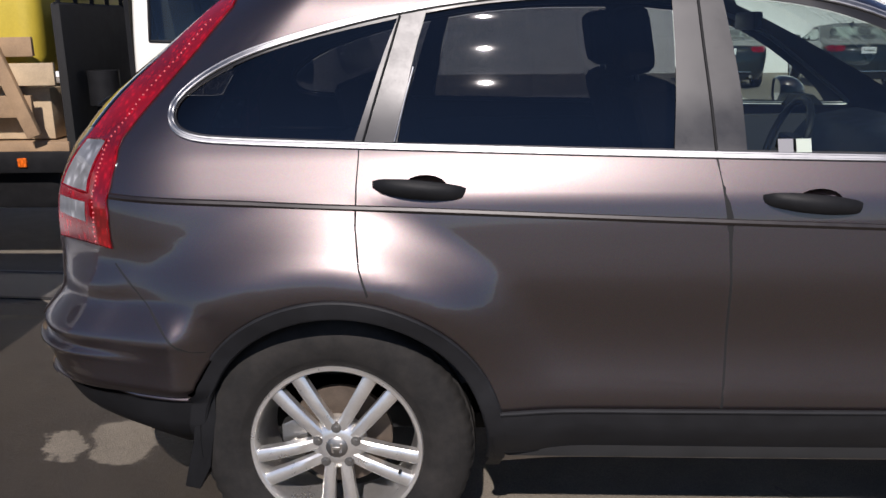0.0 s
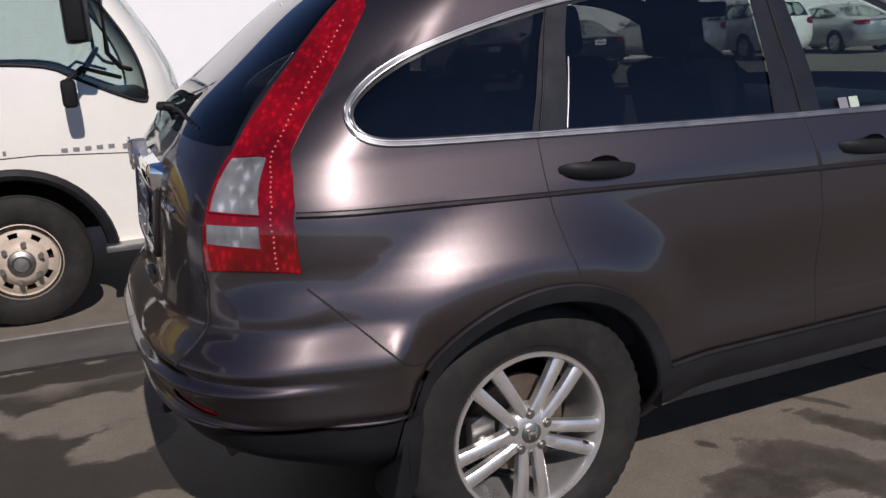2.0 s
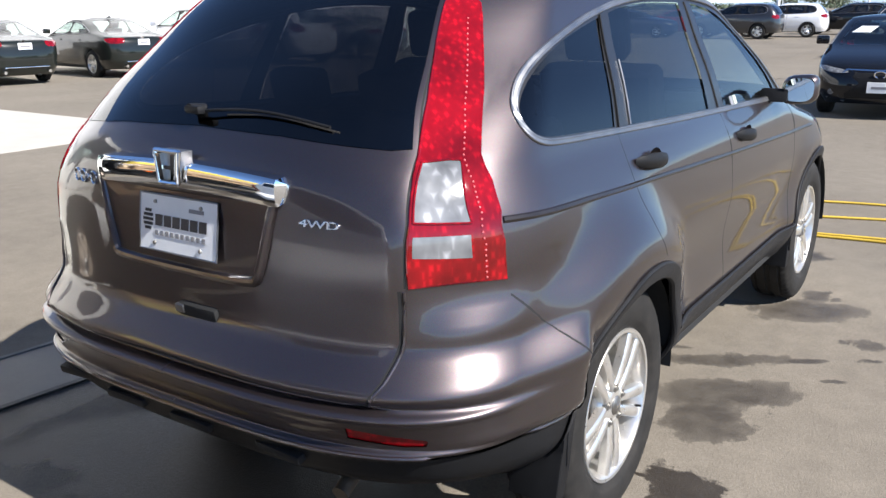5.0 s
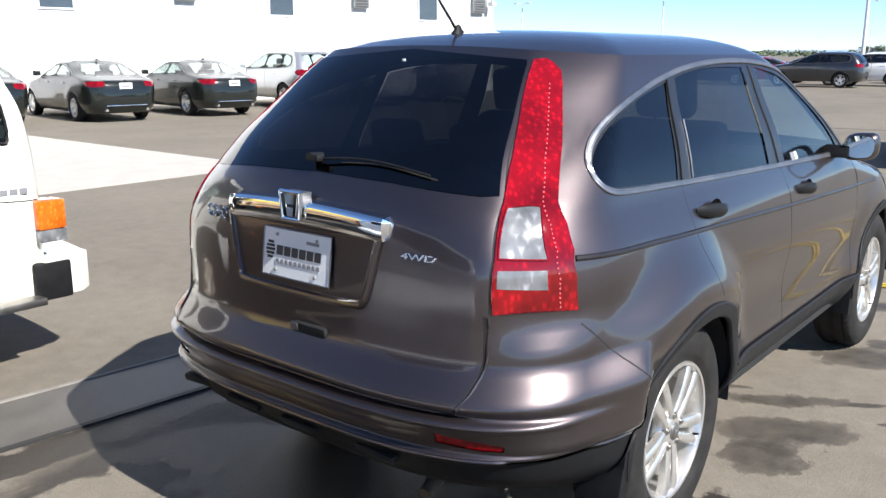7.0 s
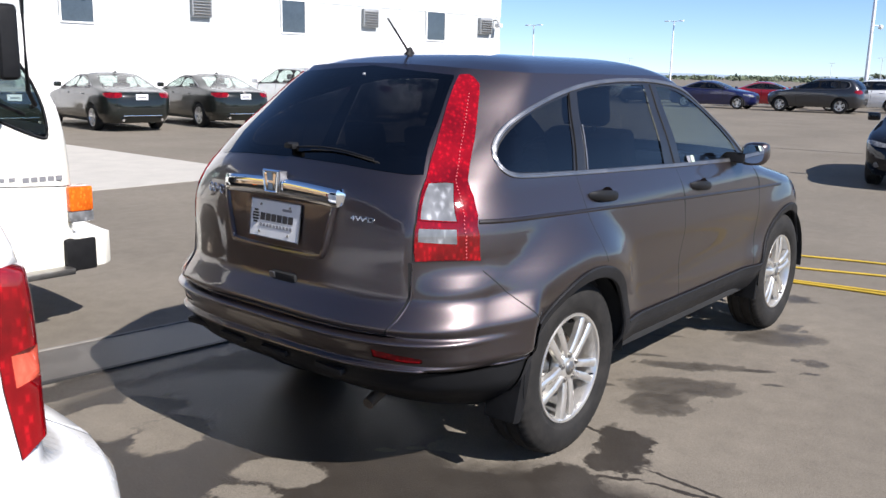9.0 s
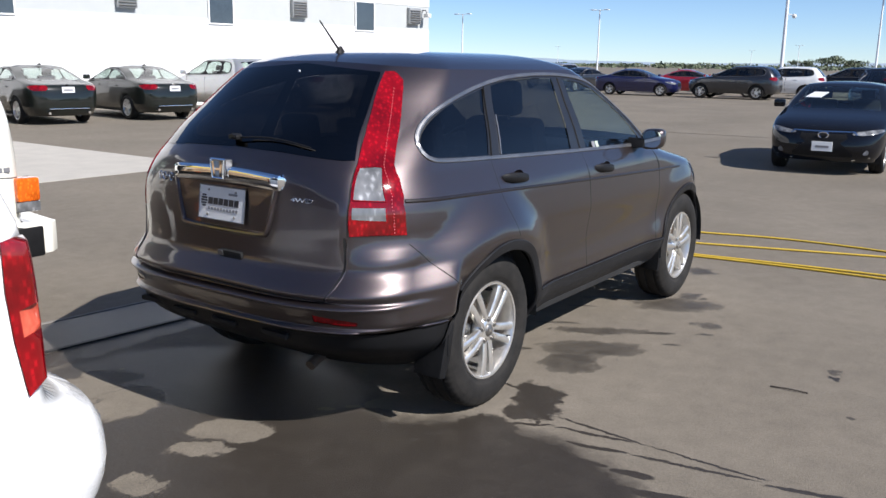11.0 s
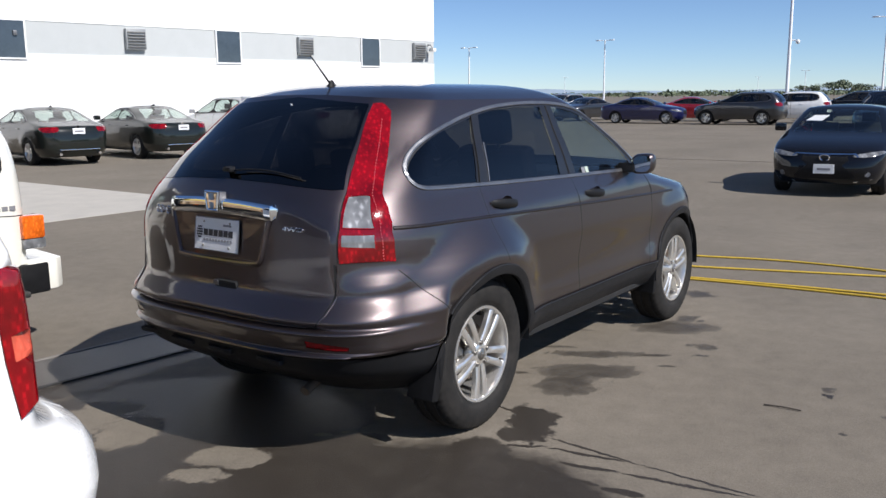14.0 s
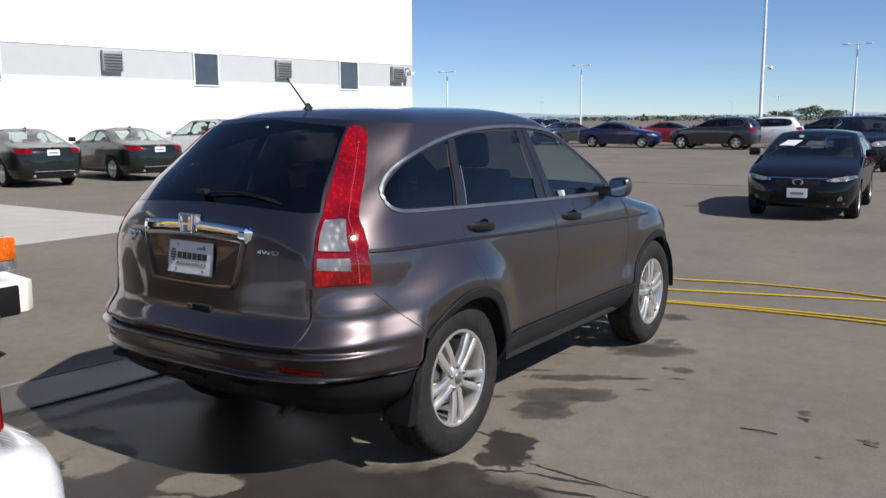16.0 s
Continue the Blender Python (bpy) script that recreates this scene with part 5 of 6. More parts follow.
# ---- other parked vehicles ----
SHAPES = {
    "sedan": dict(wb=2.97, R=.335, r=.225, cy=.78,
                  z=[.20, .32, .45, .60, .75, .88, .96, 1.02, 1.07, 1.15, 1.27, 1.36, 1.42],
                  rear=[-.92, -1.03, -1.08, -1.085, -1.075, -1.05, -1.00, -.80, -.42, -.14, .14, .42, .62],
                  nose=[3.66, 3.76, 3.80, 3.80, 3.76, 3.60, 3.15, 2.72, 2.45, 2.24, 1.92, 1.66, 1.45],
                  w=[.78, .85, .885, .90, .915, .915, .90, .88, .86, .82, .745, .69, .65],
                  rd=[.6, .7, .7, .7, .7, .68, .62, .5, .42, .4, .36, .32, .28], nd=[.9, .95, .95, .95, .95, .95, .9, .7, .5, .42, .38, .34, .3],
                  top=1.40, rise=.065, crown=(.02, 1.05, 1.40),
                  dlo=[(.02, 1.10), (.35, 1.055), (2.28, 1.03), (2.38, 1.045), (1.95, 1.20), (1.62, 1.325), (1.30, 1.365), (.85, 1.36), (.45, 1.27), (.15, 1.15)],
                  panes=[[(.14, 1.105), (.42, 1.075), (1.07, 1.066), (1.03, 1.335), (.86, 1.335), (.52, 1.265), (.28, 1.175)], [(1.15, 1.064), (2.20, 1.05), (1.88, 1.19), (1.58, 1.30), (1.30, 1.338), (1.11, 1.338)]],
                  rear_pane=[(0, 1.08), (.60, 1.075), (.66, 1.09), (.54, 1.33), (.50, 1.365), (0, 1.375)], screen=[(0, 1.07), (.72, 1.06), (.58, 1.34), (0, 1.375)],
                  lamp=[(.50, .86), (.47, .965), (.60, .975), (.84, .965), (.86, .92), (.80, .84), (.62, .84)], head=[(.42, .66), (.46, .74), (.84, .80), (.86, .74), (.62, .64)],
                  grille=[(0, .54), (0, .74), (.26, .74), (.30, .66), (.24, .54)], plate=.86, belt=1.05),
    "hatch": dict(wb=2.60, R=.315, r=.215, cy=.755,
                  z=[.20, .32, .45, .60, .72, .82, .90, .96, 1.02, 1.12, 1.25, 1.36, 1.42],
                  rear=[-.66, -.76, -.80, -.81, -.80, -.78, -.76, -.74, -.70, -.60, -.42, -.20, .0],
                  nose=[3.38, 3.48, 3.52, 3.50, 3.42, 3.20, 2.86, 2.55, 2.30, 2.05, 1.72, 1.42, 1.2],
                  w=[.76, .82, .855, .87, .88, .88, .87, .86, .84, .80, .73, .66, .62],
                  rd=[.6, .65, .65, .65, .65, .65, .62, .58, .52, .45, .38, .3, .26], nd=[.6, .62, .62, .62, .62, .6, .6, .55, .48, .42, .36, .32, .3],
                  top=1.39, rise=.06, crown=(.02, 1.0, 1.39),
                  dlo=[(-.28, 1.14), (.2, 1.04), (1.9, .975), (2.12, .99), (1.75, 1.16), (1.4, 1.30), (1.1, 1.345), (.6, 1.345), (.1, 1.28)],
                  panes=[[(-.12, 1.12), (.25, 1.06), (.80, 1.035), (.78, 1.32), (.55, 1.32), (.15, 1.26)], [(.88, 1.03), (1.98, .995), (1.68, 1.15), (1.38, 1.27), (1.1, 1.315), (.86, 1.32)]],
                  rear_pane=[(0, 1.06), (.55, 1.05), (.50, 1.33), (0, 1.36)], screen=[(0, 1.02), (.70, 1.0), (.56, 1.34), (0, 1.37)],
                  lamp=[(.45, .86), (.42, .97), (.80, 1.0), (.82, .88)], head=[(.40, .655), (.44, .69), (.76, .745), (.84, .74), (.84, .70), (.62, .645)],
                  grille=[(0, .30), (0, .665), (.33, .66), (.36, .60), (.26, .52), (.45, .36), (.44, .30)], plate=.50, belt=1.0),
    "suv": dict(wb=2.93, R=.375, r=.24, cy=.81,
                z=[.28, .40, .55, .70, .85, 1.0, 1.08, 1.14, 1.20, 1.32, 1.48, 1.62, 1.70],
                rear=[-.84, -.92, -.97, -.98, -.97, -.95, -.93, -.91, -.88, -.80, -.66, -.48, -.34],
                nose=[3.62, 3.72, 3.78, 3.79, 3.74, 3.55, 3.15, 2.72, 2.42, 2.15, 1.78, 1.45, 1.25],
                w=[.80, .87, .92, .935, .945, .94, .925, .91, .89, .85, .78, .72, .68],
                rd=[.55, .6, .6, .6, .6, .58, .55, .52, .48, .40, .32, .26, .22], nd=[.8, .9, .9, .9, .9, .85, .75, .6, .45, .38, .34, .3, .28],
                top=1.66, rise=.065, crown=(.02, 1.2, 1.66),
                dlo=[(-.42, 1.30), (-.1, 1.20), (2.2, 1.15), (2.30, 1.17), (1.9, 1.36), (1.6, 1.52), (1.3, 1.60), (.6, 1.62), (-.1, 1.60), (-.35, 1.52)],
                panes=[[(-.34, 1.31), (-.08, 1.225), (.12, 1.22), (.12, 1.59), (-.08, 1.575), (-.28, 1.50)], [(.20, 1.215), (1.02, 1.195), (.98, 1.59), (.2, 1.59)], [(1.10, 1.193), (2.12, 1.175), (1.82, 1.35), (1.55, 1.50), (1.28, 1.575), (1.07, 1.59)]],
                rear_pane=[(0, 1.22), (.62, 1.20), (.54, 1.58), (0, 1.62)], screen=[(0, 1.20), (.74, 1.18), (.60, 1.58), (0, 1.63)],
                lamp=[(.52, .98), (.50, 1.14), (.80, 1.18), (.90, 1.10), (.86, .97)], head=[(.46, .78), (.46, .92), (.82, .97), (.90, .92), (.86, .80)],
                grille=[(0, .66), (0, .92), (.32, .92), (.32, .66)], plate=.88, belt=1.17),
    "van": dict(wb=3.30, R=.38, r=.21, cy=.83,
                z=[.34, .46, .56, .68, .76, .81, .85, 1.05, 1.20, 1.40, 1.65, 1.85, 1.95],
                rear=[-1.24, -1.32, -1.345, -1.33, -1.24, -1.105, -1.09, -1.085, -1.08, -1.03, -.95, -.86, -.78],
                nose=[4.1, 4.2, 4.24, 4.24, 4.2, 4.16, 4.1, 3.9, 3.4, 2.7, 2.1, 1.8, 1.6],
                w=[.92, .97, .99, .99, .99, .988, .986, .984, .975, .93, .85, .79, .75],
                rd=[.36, .40, .42, .42, .38, .16, .10, .10, .10, .12, .14, .16, .16], nd=[.8, .8, .8, .8, .8, .8, .8, .75, .6, .45, .4, .36, .32],
                top=1.90, rise=.06, crown=(.02, 1.3, 1.90),
                dlo=[(-.62, 1.30), (2.3, 1.27), (2.7, 1.28), (2.2, 1.55), (1.85, 1.78), (1.5, 1.81), (-.5, 1.79)],
                panes=[[(-.54, 1.335), (.55, 1.325), (.55, 1.75), (-.42, 1.75)], [(.65, 1.325), (1.40, 1.32), (1.40, 1.76), (.65, 1.755)], [(1.50, 1.32), (2.52, 1.305), (2.1, 1.55), (1.8, 1.735), (1.50, 1.765)]],
                rear_pane=[(0, 1.30), (.70, 1.29), (.64, 1.78), (0, 1.82)], screen=[(0, 1.45), (.78, 1.42), (.66, 1.80), (0, 1.86)],
                lamp=[(.86, .852), (.86, 1.24)], lamp_side=[(-.955, 1.245), (-.950, 1.12), (-.960, 1.0), (-.985, .842)], head=[(.5, .80), (.5, .98), (.86, 1.0), (.9, .82)],
                grille=[(0, .76), (0, 1.0), (.44, 1.0), (.44, .76)], plate=1.1, belt=1.28),
}
SKINS = {}
M["pale_red"] = lens_red("pale_red_lens", (.75, .12, .07), .06, 60.0, 1.05)


def parked_car(name, shape, paint, label, m, group="", plate=True, tinted=True, step=.075, fine=False, pane_mat=None):
    """A parked car of one of the shapes; its rear axle stands at the pose m, its nose points along +x."""
    p = SHAPES[shape]
    car = thing(name, label, "van" if shape == "van" else "car", m, group)
    mids = p["wb"] / 2
    if (shape, step) not in SKINS:
        k = Skin(p["z"], p["rear"], p["nose"], p["w"], p["rd"], p["nd"], 4.2 if shape == "van" else 3.2, 3.3 if shape == "hatch" else 2.6, p["crown"][0], p["crown"][1:], (0, p["wb"]), p["R"], .008, p["R"] + .09, mids, .02)
        v0 = p["z"][0] + .02
        regs = [("front_bumper", k.back(split_poly([(0, .52), (.78, .52), (.78, v0), (0, v0)], .06), True)),
                ("rear_bumper", k.back(split_poly([(0, .56), (.80, .56), (.80, v0), (0, v0)], .06))),
                ("pillar_trim", k.side(smooth_poly(p["dlo"], .06)))]
        for q in p["panes"]:
            regs.append(("side_pane %d" % len(regs), k.side(smooth_poly(q, .06, True, 1))))
        regs += [("rear_window", k.back(split_poly(p["rear_pane"], .05))), ("windscreen", k.back(split_poly(p["screen"], .05), True)),
                 ("tail_lamp", k.back(smooth_poly(p["lamp"], .04, True, 1)) if "lamp_side" not in p else k.back(split_poly(p["lamp"], .04, False)) + k.side(split_poly(p["lamp_side"], .04, False))), ("headlamp", k.back(smooth_poly(p["head"], .04, True, 1), True)),
                 ("grille", k.back(split_poly(p["grille"], .05), True))]
        if shape == "van":
            regs.append(("indicator_lens", k.side(split_poly([(-1.05, 1.0), (-.985, 1.0), (-.98, 1.07), (-1.05, 1.07)], .04))))
        for wx in (0, p["wb"]):
            regs.append(("hole", circle_side(k, wx, p["R"], p["R"] + .045, v0, .06)))
        for i, x in enumerate((p["wb"] * .34, p["wb"] * .72)):
            regs.append(("panel_gap %d" % i, band(k.side(split_poly([(x, .40), (x + .03, .7), (x, p["belt"] - .01)], .06, False)), .008)))
        regs.append(("panel_gap 2", band(k.back(split_poly([(0, .585), (.62, .58), (.64, .62), (.60, p["lamp"][0][1])], .06, False)), .008)))
        SKINS[(shape, step)] = (k, *k.cut(regs, step, v0, p["top"]))
    k, dom, g = SKINS[(shape, step)]
    glass = pane_mat or (M["tint"] if tinted else M["clear"])
    for n, mt, s in (("rest", paint, "b"), ("front_bumper", paint, "b"), ("rear_bumper", paint, "b"), ("rear_window", glass, "b"), ("windscreen", M["clear"], "b"), ("grille", M["trim"], "b"),
                     *[("panel_gap %d" % i, M["seam"], q) for i in range(3) for q in "rl"], ("pillar_trim", M["trim"], "r"), ("pillar_trim", M["trim"], "l"), *[("side_pane %d" % (3 + i), glass, q) for i in range(len(p["panes"])) for q in "rl"],
                     ("tail_lamp", M["red_lens"], "r"), ("tail_lamp", M["red_lens"], "l"), ("headlamp", M["clear_lens"], "r"), ("headlamp", M["clear_lens"], "l"), ("indicator_lens", M["pale_red"], "r"), ("indicator_lens", M["pale_red"], "l")):
        k.panel("body" if n == "rest" else n.split(" ")[0], dom, g.get(n), mt, car, "", s, {"tail_lamp": .006, "headlamp": .006, "indicator_lens": .006}.get(n, 0))
    for s in (1, -1):
        k.edge_bar("window_trim", k.side(smooth_poly(p["dlo"], .08)), .011, M["satin"] if shape != "van" else M["trim"], car, s, .001, "", True)
        for hx in (p["wb"] * .17, p["wb"] * .52):
            hz = p["belt"] - .13
            q = k.at(k.side([(hx, hz)])[0][0], hz)
            part("door_handle", bm_box((hx - .09, s * (q[1]) - .018, hz - .015), (hx + .09, s * (q[1]) + .018, hz + .015), .010), paint, car)
        mx = k.side([(p["wb"] * .76, p["belt"])])[0]
        q = k.at(*mx)
        mir = part("door_mirror", bm_box((q[0] - .06, -s * (abs(q[1]) + .02) - .0 if s < 0 else -abs(q[1]) - .21, p["belt"] + .0), (q[0] + .05, abs(q[1]) + .21 if s < 0 else -abs(q[1]) - .02, p["belt"] + .13), .035, 3), paint, car)
    k.roof("roof", p["top"], p["rise"], paint, car, "", 8, 60)
    part("underbody", bm_box((p["rear"][0] + .25, -.58, p["z"][0] + .01), (p["nose"][0] - .25, .58, p["z"][0] + .32), .04), M["under"], car)
    part("floor_pan", bm_box((p["R"] + .08, -.78, p["z"][0] + .01), (p["wb"] - p["R"] - .08, .78, p["z"][0] + .22), .03), M["under"], car)
    for x, y in ((p["wb"] * .50, .36), (p["wb"] * .50, -.36)):
        st = part("seat", bm_box((x - .30, y - .24, .40), (x + .22, y + .24, p["belt"] - .38), .05), M["cloth"], car)
        part("backrest", moved(bm_box((-.06, -.23, 0), (.06, .23, .60), .04), pose(x - .26, y, p["belt"] - .46, 0, -16, 0)), M["cloth"], st)
        part("headrest", moved(bm_box((-.05, -.12, -.08), (.05, .12, .08), .03), pose(x - .46, y, p["belt"] + .22, 0, -14, 0)), M["cloth"], st)
    rb = part("rear_bench", bm_box((.2, -.6, .40), (.75, .6, p["belt"] - .30), .05), M["cloth"], car)
    part("backrest", moved(bm_box((-.06, -.6, 0), (.06, .6, .5), .04), pose(.22, 0, p["belt"] - .46, 0, -18, 0)), M["cloth"], rb)
    part("dashboard", bm_box((p["wb"] * .70, -.66, .6), (p["wb"] * .82, .66, p["belt"] - .02), .04), M["trim"], car)
    for s in (-1, 1):
        for wx in (0, p["wb"]):
            bm = bmesh.new()
            n, rr = 16, p["R"] + .05
            rows = [[], []]
            for q in range(n + 1):
                a = -.4 + (math.pi + .8) * q / n
                rows[0].append(bm.verts.new((wx + rr * math.cos(a), s * (p["cy"] + .08), p["R"] + rr * math.sin(a))))
                rows[1].append(bm.verts.new((wx + rr * math.cos(a), s * .58, p["R"] + rr * math.sin(a))))
            for q in range(n):
                bm.faces.new((rows[0][q], rows[0][q + 1], rows[1][q + 1], rows[1][q]))
            part("wheel_well", bm, M["under"], car)
    if plate:
        xr = k.tail_x(0, p["plate"])
        pl = part("rear_plate", bm_box((xr - .012, -.155, p["plate"] - .078), (xr + .01, .155, p["plate"] + .078), .003), M["plate"], car, "white dealer plate with plain bars", False)
        part("print_bar", bm_box((xr - .0145, -.11, p["plate"] - .02), (xr - .012, .11, p["plate"] + .02)), M["grey_ink"], pl, "", False)
    if shape == "sedan":
        part("chrome_strip", bm_box((k.tail_x(0, .40) - .012, -.50, .395), (k.tail_x(0, .40) + .03, .50, .415), .004), M["chrome"], car)
        for s in (-1, 1):
            part("tailpipe", bm_cyl((-.90, s * .50, .30), (-1.075, s * .50, .30), .035, None, 14), M["chrome"], car)
        part("emblem", bm_cyl((k.tail_x(0, .97) + .01, 0, .97), (k.tail_x(0, .97) - .012, 0, .97), .038, None, 18), M["chrome"], car)
        part("roof_fin", bm_prism([(.50, 1.44), (.70, 1.45), (.56, 1.50), (.52, 1.50)], .03, 'y', -.015, None, .008), paint, car)
    w = alloy_wheel("wheel", car, p["R"], p["r"], .225, shape != "van", 5 if shape != "van" else 8, False, None, "", 40)
    place_wheels(w, [(0, -1, p["R"]), (p["wb"], -1, p["R"]), (0, 1, p["R"]), (p["wb"], 1, p["R"])], p["cy"])
    return car


def at_rear(x, y, heading):
    return pose(x, y, 0, 0, 0, heading)


# against the building
parked_car("sedan", "sedan", M["green_black_paint"], "greenish black four-door sedan parked nose-in by the white building", at_rear(9.05, 18.15, 82), "cars along the building", tinted=False)
parked_car("sedan", "sedan", M["green_black_paint"], "greenish black four-door sedan beside another one by the building", at_rear(11.95, 17.75, 82), "cars along the building", tinted=False)
parked_car("crossover", "suv", M["silver_paint"], "silver crossover parked nose-in by the white building", at_rear(15.6, 18.0, 81), "cars along the building", tinted=False)
parked_car("crossover", "suv", M["white_car"], "white crossover parked nose-in by the white building", at_rear(18.1, 17.3, 81), "cars along the building", tinted=False)
parked_car("sedan", "sedan", M["silver_paint"], "silver sedan parked nose-in by the white building", at_rear(21.2, 16.9, 81), "cars along the building", tinted=False)

# extra sedan added so the next car's side mirrors dark, not white wall
parked_car("sedan", "sedan", M["green_black_paint"], "greenish black sedan added at the end of the row by the building", at_rear(6.1, 18.6, 82), "cars along the building", tinted=False)

# the black hatchback that faces the SUV
lex = parked_car("hatchback", "hatch", M["black_paint"], "black hatchback standing alone on the open lot", at_rear(14.78, .23, 184.5), "", False, False, .05)
hk = SKINS[("hatch", .05)][0]


def nose_x(k, z):
    return float(k.nose(z))


def nose_patch(name, pts, push, mat, thick=0.0, label=""):
    """A thin piece lying on the hatchback's nose or screen, from points given as y and height."""
    bm = bmesh.new()
    rows = []
    for d in (push, push - .012):
        ring = []
        for y, z in pts:
            s, v = hk.back([(abs(y), z)], True)[0]
            q = hk.at(s, v) + hk.normal(s, v) * d
            ring.append(bm.verts.new((q[0], y, q[2])))
        rows.append(ring)
    n = len(pts)
    bm.faces.new(rows[0]), bm.faces.new(rows[1])
    for a in range(n):
        bm.faces.new((rows[0][a], rows[0][(a + 1) % n], rows[1][(a + 1) % n], rows[1][a]))
    return part(name, bm, mat, lex, label, False)


pl = part("front_plate", bm_box((3.50, -.155, .385), (3.535, .155, .535), .004), M["plate"], lex, "white dealer plate with plain bars", False)
part("print_bar", bm_box((3.535, -.10, .44), (3.538, .10, .475)), M["grey_ink"], pl, "", False)
part("emblem", bm_tube([(3.50 + .01 * math.sin(a), .075 * math.cos(a), .640 + .048 * math.sin(a)) for a in [j * math.tau / 20 for j in range(20)]], .010, 6, closed=True), M["chrome"], lex, "chrome oval emblem")
for s in (-1, 1):
    nose_patch("chrome_strip", [(s * .0, .700), (s * .40, .705), (s * .42, .690), (s * .0, .682)], .008, M["chrome"])
    nose_patch("lamp_edge", [(s * .40, .705), (s * .47, .660), (s * .50, .650), (s * .45, .705)], .012, M["chrome"])
    nose_patch("lamp_lower_edge", [(s * .47, .664), (s * .78, .698), (s * .78, .684), (s * .47, .648)], .013, M["chrome"])
    nose_patch("fog_surround", [(s * .50, .32), (s * .66, .345), (s * .74, .46), (s * .60, .44)], .004, M["trim"])
    q = hk.at(*hk.back([(.63, .385)], True)[0])
    part("fog_lamp", bm_cyl((q[0] - .04, s * .63, .385), (q[0] + .012, s * .63, .385), .042, None, 16), M["clear_lens"], lex)
    nose_patch("bumper_strip", [(s * .44, .262), (s * .70, .31), (s * .70, .298), (s * .44, .250)], .010, M["chrome"])
nose_patch("upper_grille", [(-.34, .672), (.34, .672), (.30, .585), (-.30, .585)], .004, M["trim"])
nose_patch("windscreen_paper", [(-.56, 1.175), (-.30, 1.175), (-.20, 1.265), (-.44, 1.265)], .006, M["plate"], 0, "white paper on the windscreen")

# the far row
far = "cars in the far row"
parked_car("sedan", "sedan", M["navy_paint"], "dark blue sedan in the far row", at_rear(43.65, 18.02, -88), far, False)
parked_car("sedan", "sedan", M["red_paint"], "red sedan in the far row", at_rear(48.02, 16.51, -80), far, False)
parked_car("crossover", "suv", M["grey_paint"], "dark grey crossover in the far row", at_rear(43.43, 9.73, 90), far, False)
parked_car("crossover", "suv", M["white_car"], "white crossover in the far row", at_rear(46.68, 8.22, 97), far, False)
parked_car("crossover", "suv", M["black_paint"], "black crossover parked in the far row", at_rear(51.94, 5.87, 95), far, False)
parked_car("sedan", "sedan", M["grey_paint"], "dark grey sedan in the far row", at_rear(48.58, 21.88, 170), far, False)
parked_car("sedan", "sedan", M["black_paint"], "black sedan in the far row", at_rear(54.18, 15.50, -85), far, False)
parked_car("sedan", "sedan", M["white_car"], "white sedan in the far row", at_rear(56.42, 12.25, -85), far, False)
parked_car("crossover", "suv", M["black_paint"], "black crossover with roof bars on the open lot", at_rear(29.00, 1.55, 183), far, False)
parked_car("sedan", "sedan", M["red_paint"], "red sedan behind the black hatchback", at_rear(33.50, -0.60, 100), far, False)
parked_car("crossover", "suv", M["silver_paint"], "silver crossover in the far row", at_rear(51.94, 25.58, 175), far, False)
parked_car("sedan", "sedan", M["grey_paint"], "grey sedan in the far row", at_rear(58.66, 28.94, 172), far, False)

# the white van behind the SUV
van = parked_car("van", "van", M["white_car"], "white van parked tail to tail with the SUV", at_rear(-3.39, -.045, 180), "", False, True, .05)


# ---- lamp posts ----
def lamp_post(x, y, h, arms, label, camera_z=0.0):
    M.setdefault("galv", worn("galvanised_steel", (.80, .81, .82), .6, 0, 0, .06, 4))
    p = thing("street_lamp", label, "lamp post", pose(x, y, 0), "lamp posts over the lot")
    part("footing", bm_cyl((0, 0, 0), (0, 0, .75), .32, .30, 20), M["concrete"], p)
    part("pole", bm_cyl((0, 0, .75), (0, 0, h), .13, .08, 14), M["galv"], p)
    for a in arms:
        d = Vector((math.cos(radians(a)), math.sin(radians(a)), 0))
        arm = part("arm", bm_tube([Vector((0, 0, h - .1)), d * .5 + Vector((0, 0, h - .02)), d * .9 + Vector((0, 0, h))], .045, 8), M["galv"], p)
        part("lamp_head", moved(bm_box((-.34, -.18, -.07), (.34, .18, .07), .03), Matrix.Translation(d * 1.15 + Vector((0, 0, h))) @ pose(0, 0, 0, 0, 0, a)), M["galv"], p)
    if camera_z:
        part("camera_arm", bm_tube([(0, 0, camera_z), (.1, -.35, camera_z), (.1, -.45, camera_z - .1)], .04, 8), M["galv"], p)
        part("camera_dome", bm_lathe([(.001, .16), (.12, .12), (.16, 0), (.12, -.12), (.001, -.16)], 16, closed=False), M["white_paint"], p).matrix_basis = pose(.1, -.5, camera_z - .1, 90, 0, 0)
    return p


lamp_post(60, 13.0, 12.5, (90, -90), "tall steel lamp post with a camera dome", 5.2)
lamp_post(120, 55.3, 9.7, (90, -90), "steel lamp post with two heads")
lamp_post(110, 73.5, 8.9, (90, -90), "steel lamp post with two heads")
lamp_post(100, 13.4, 9.5, (90, -90), "steel lamp post with two heads")
lamp_post(340, 78, 9.6, (90, -90), "distant steel lamp post over the lot")
lamp_post(370, 194, 9.6, (90, -90), "distant steel lamp post over the lot")
lamp_post(420, 118, 9.0, (90, -90), "distant steel lamp post over the lot")


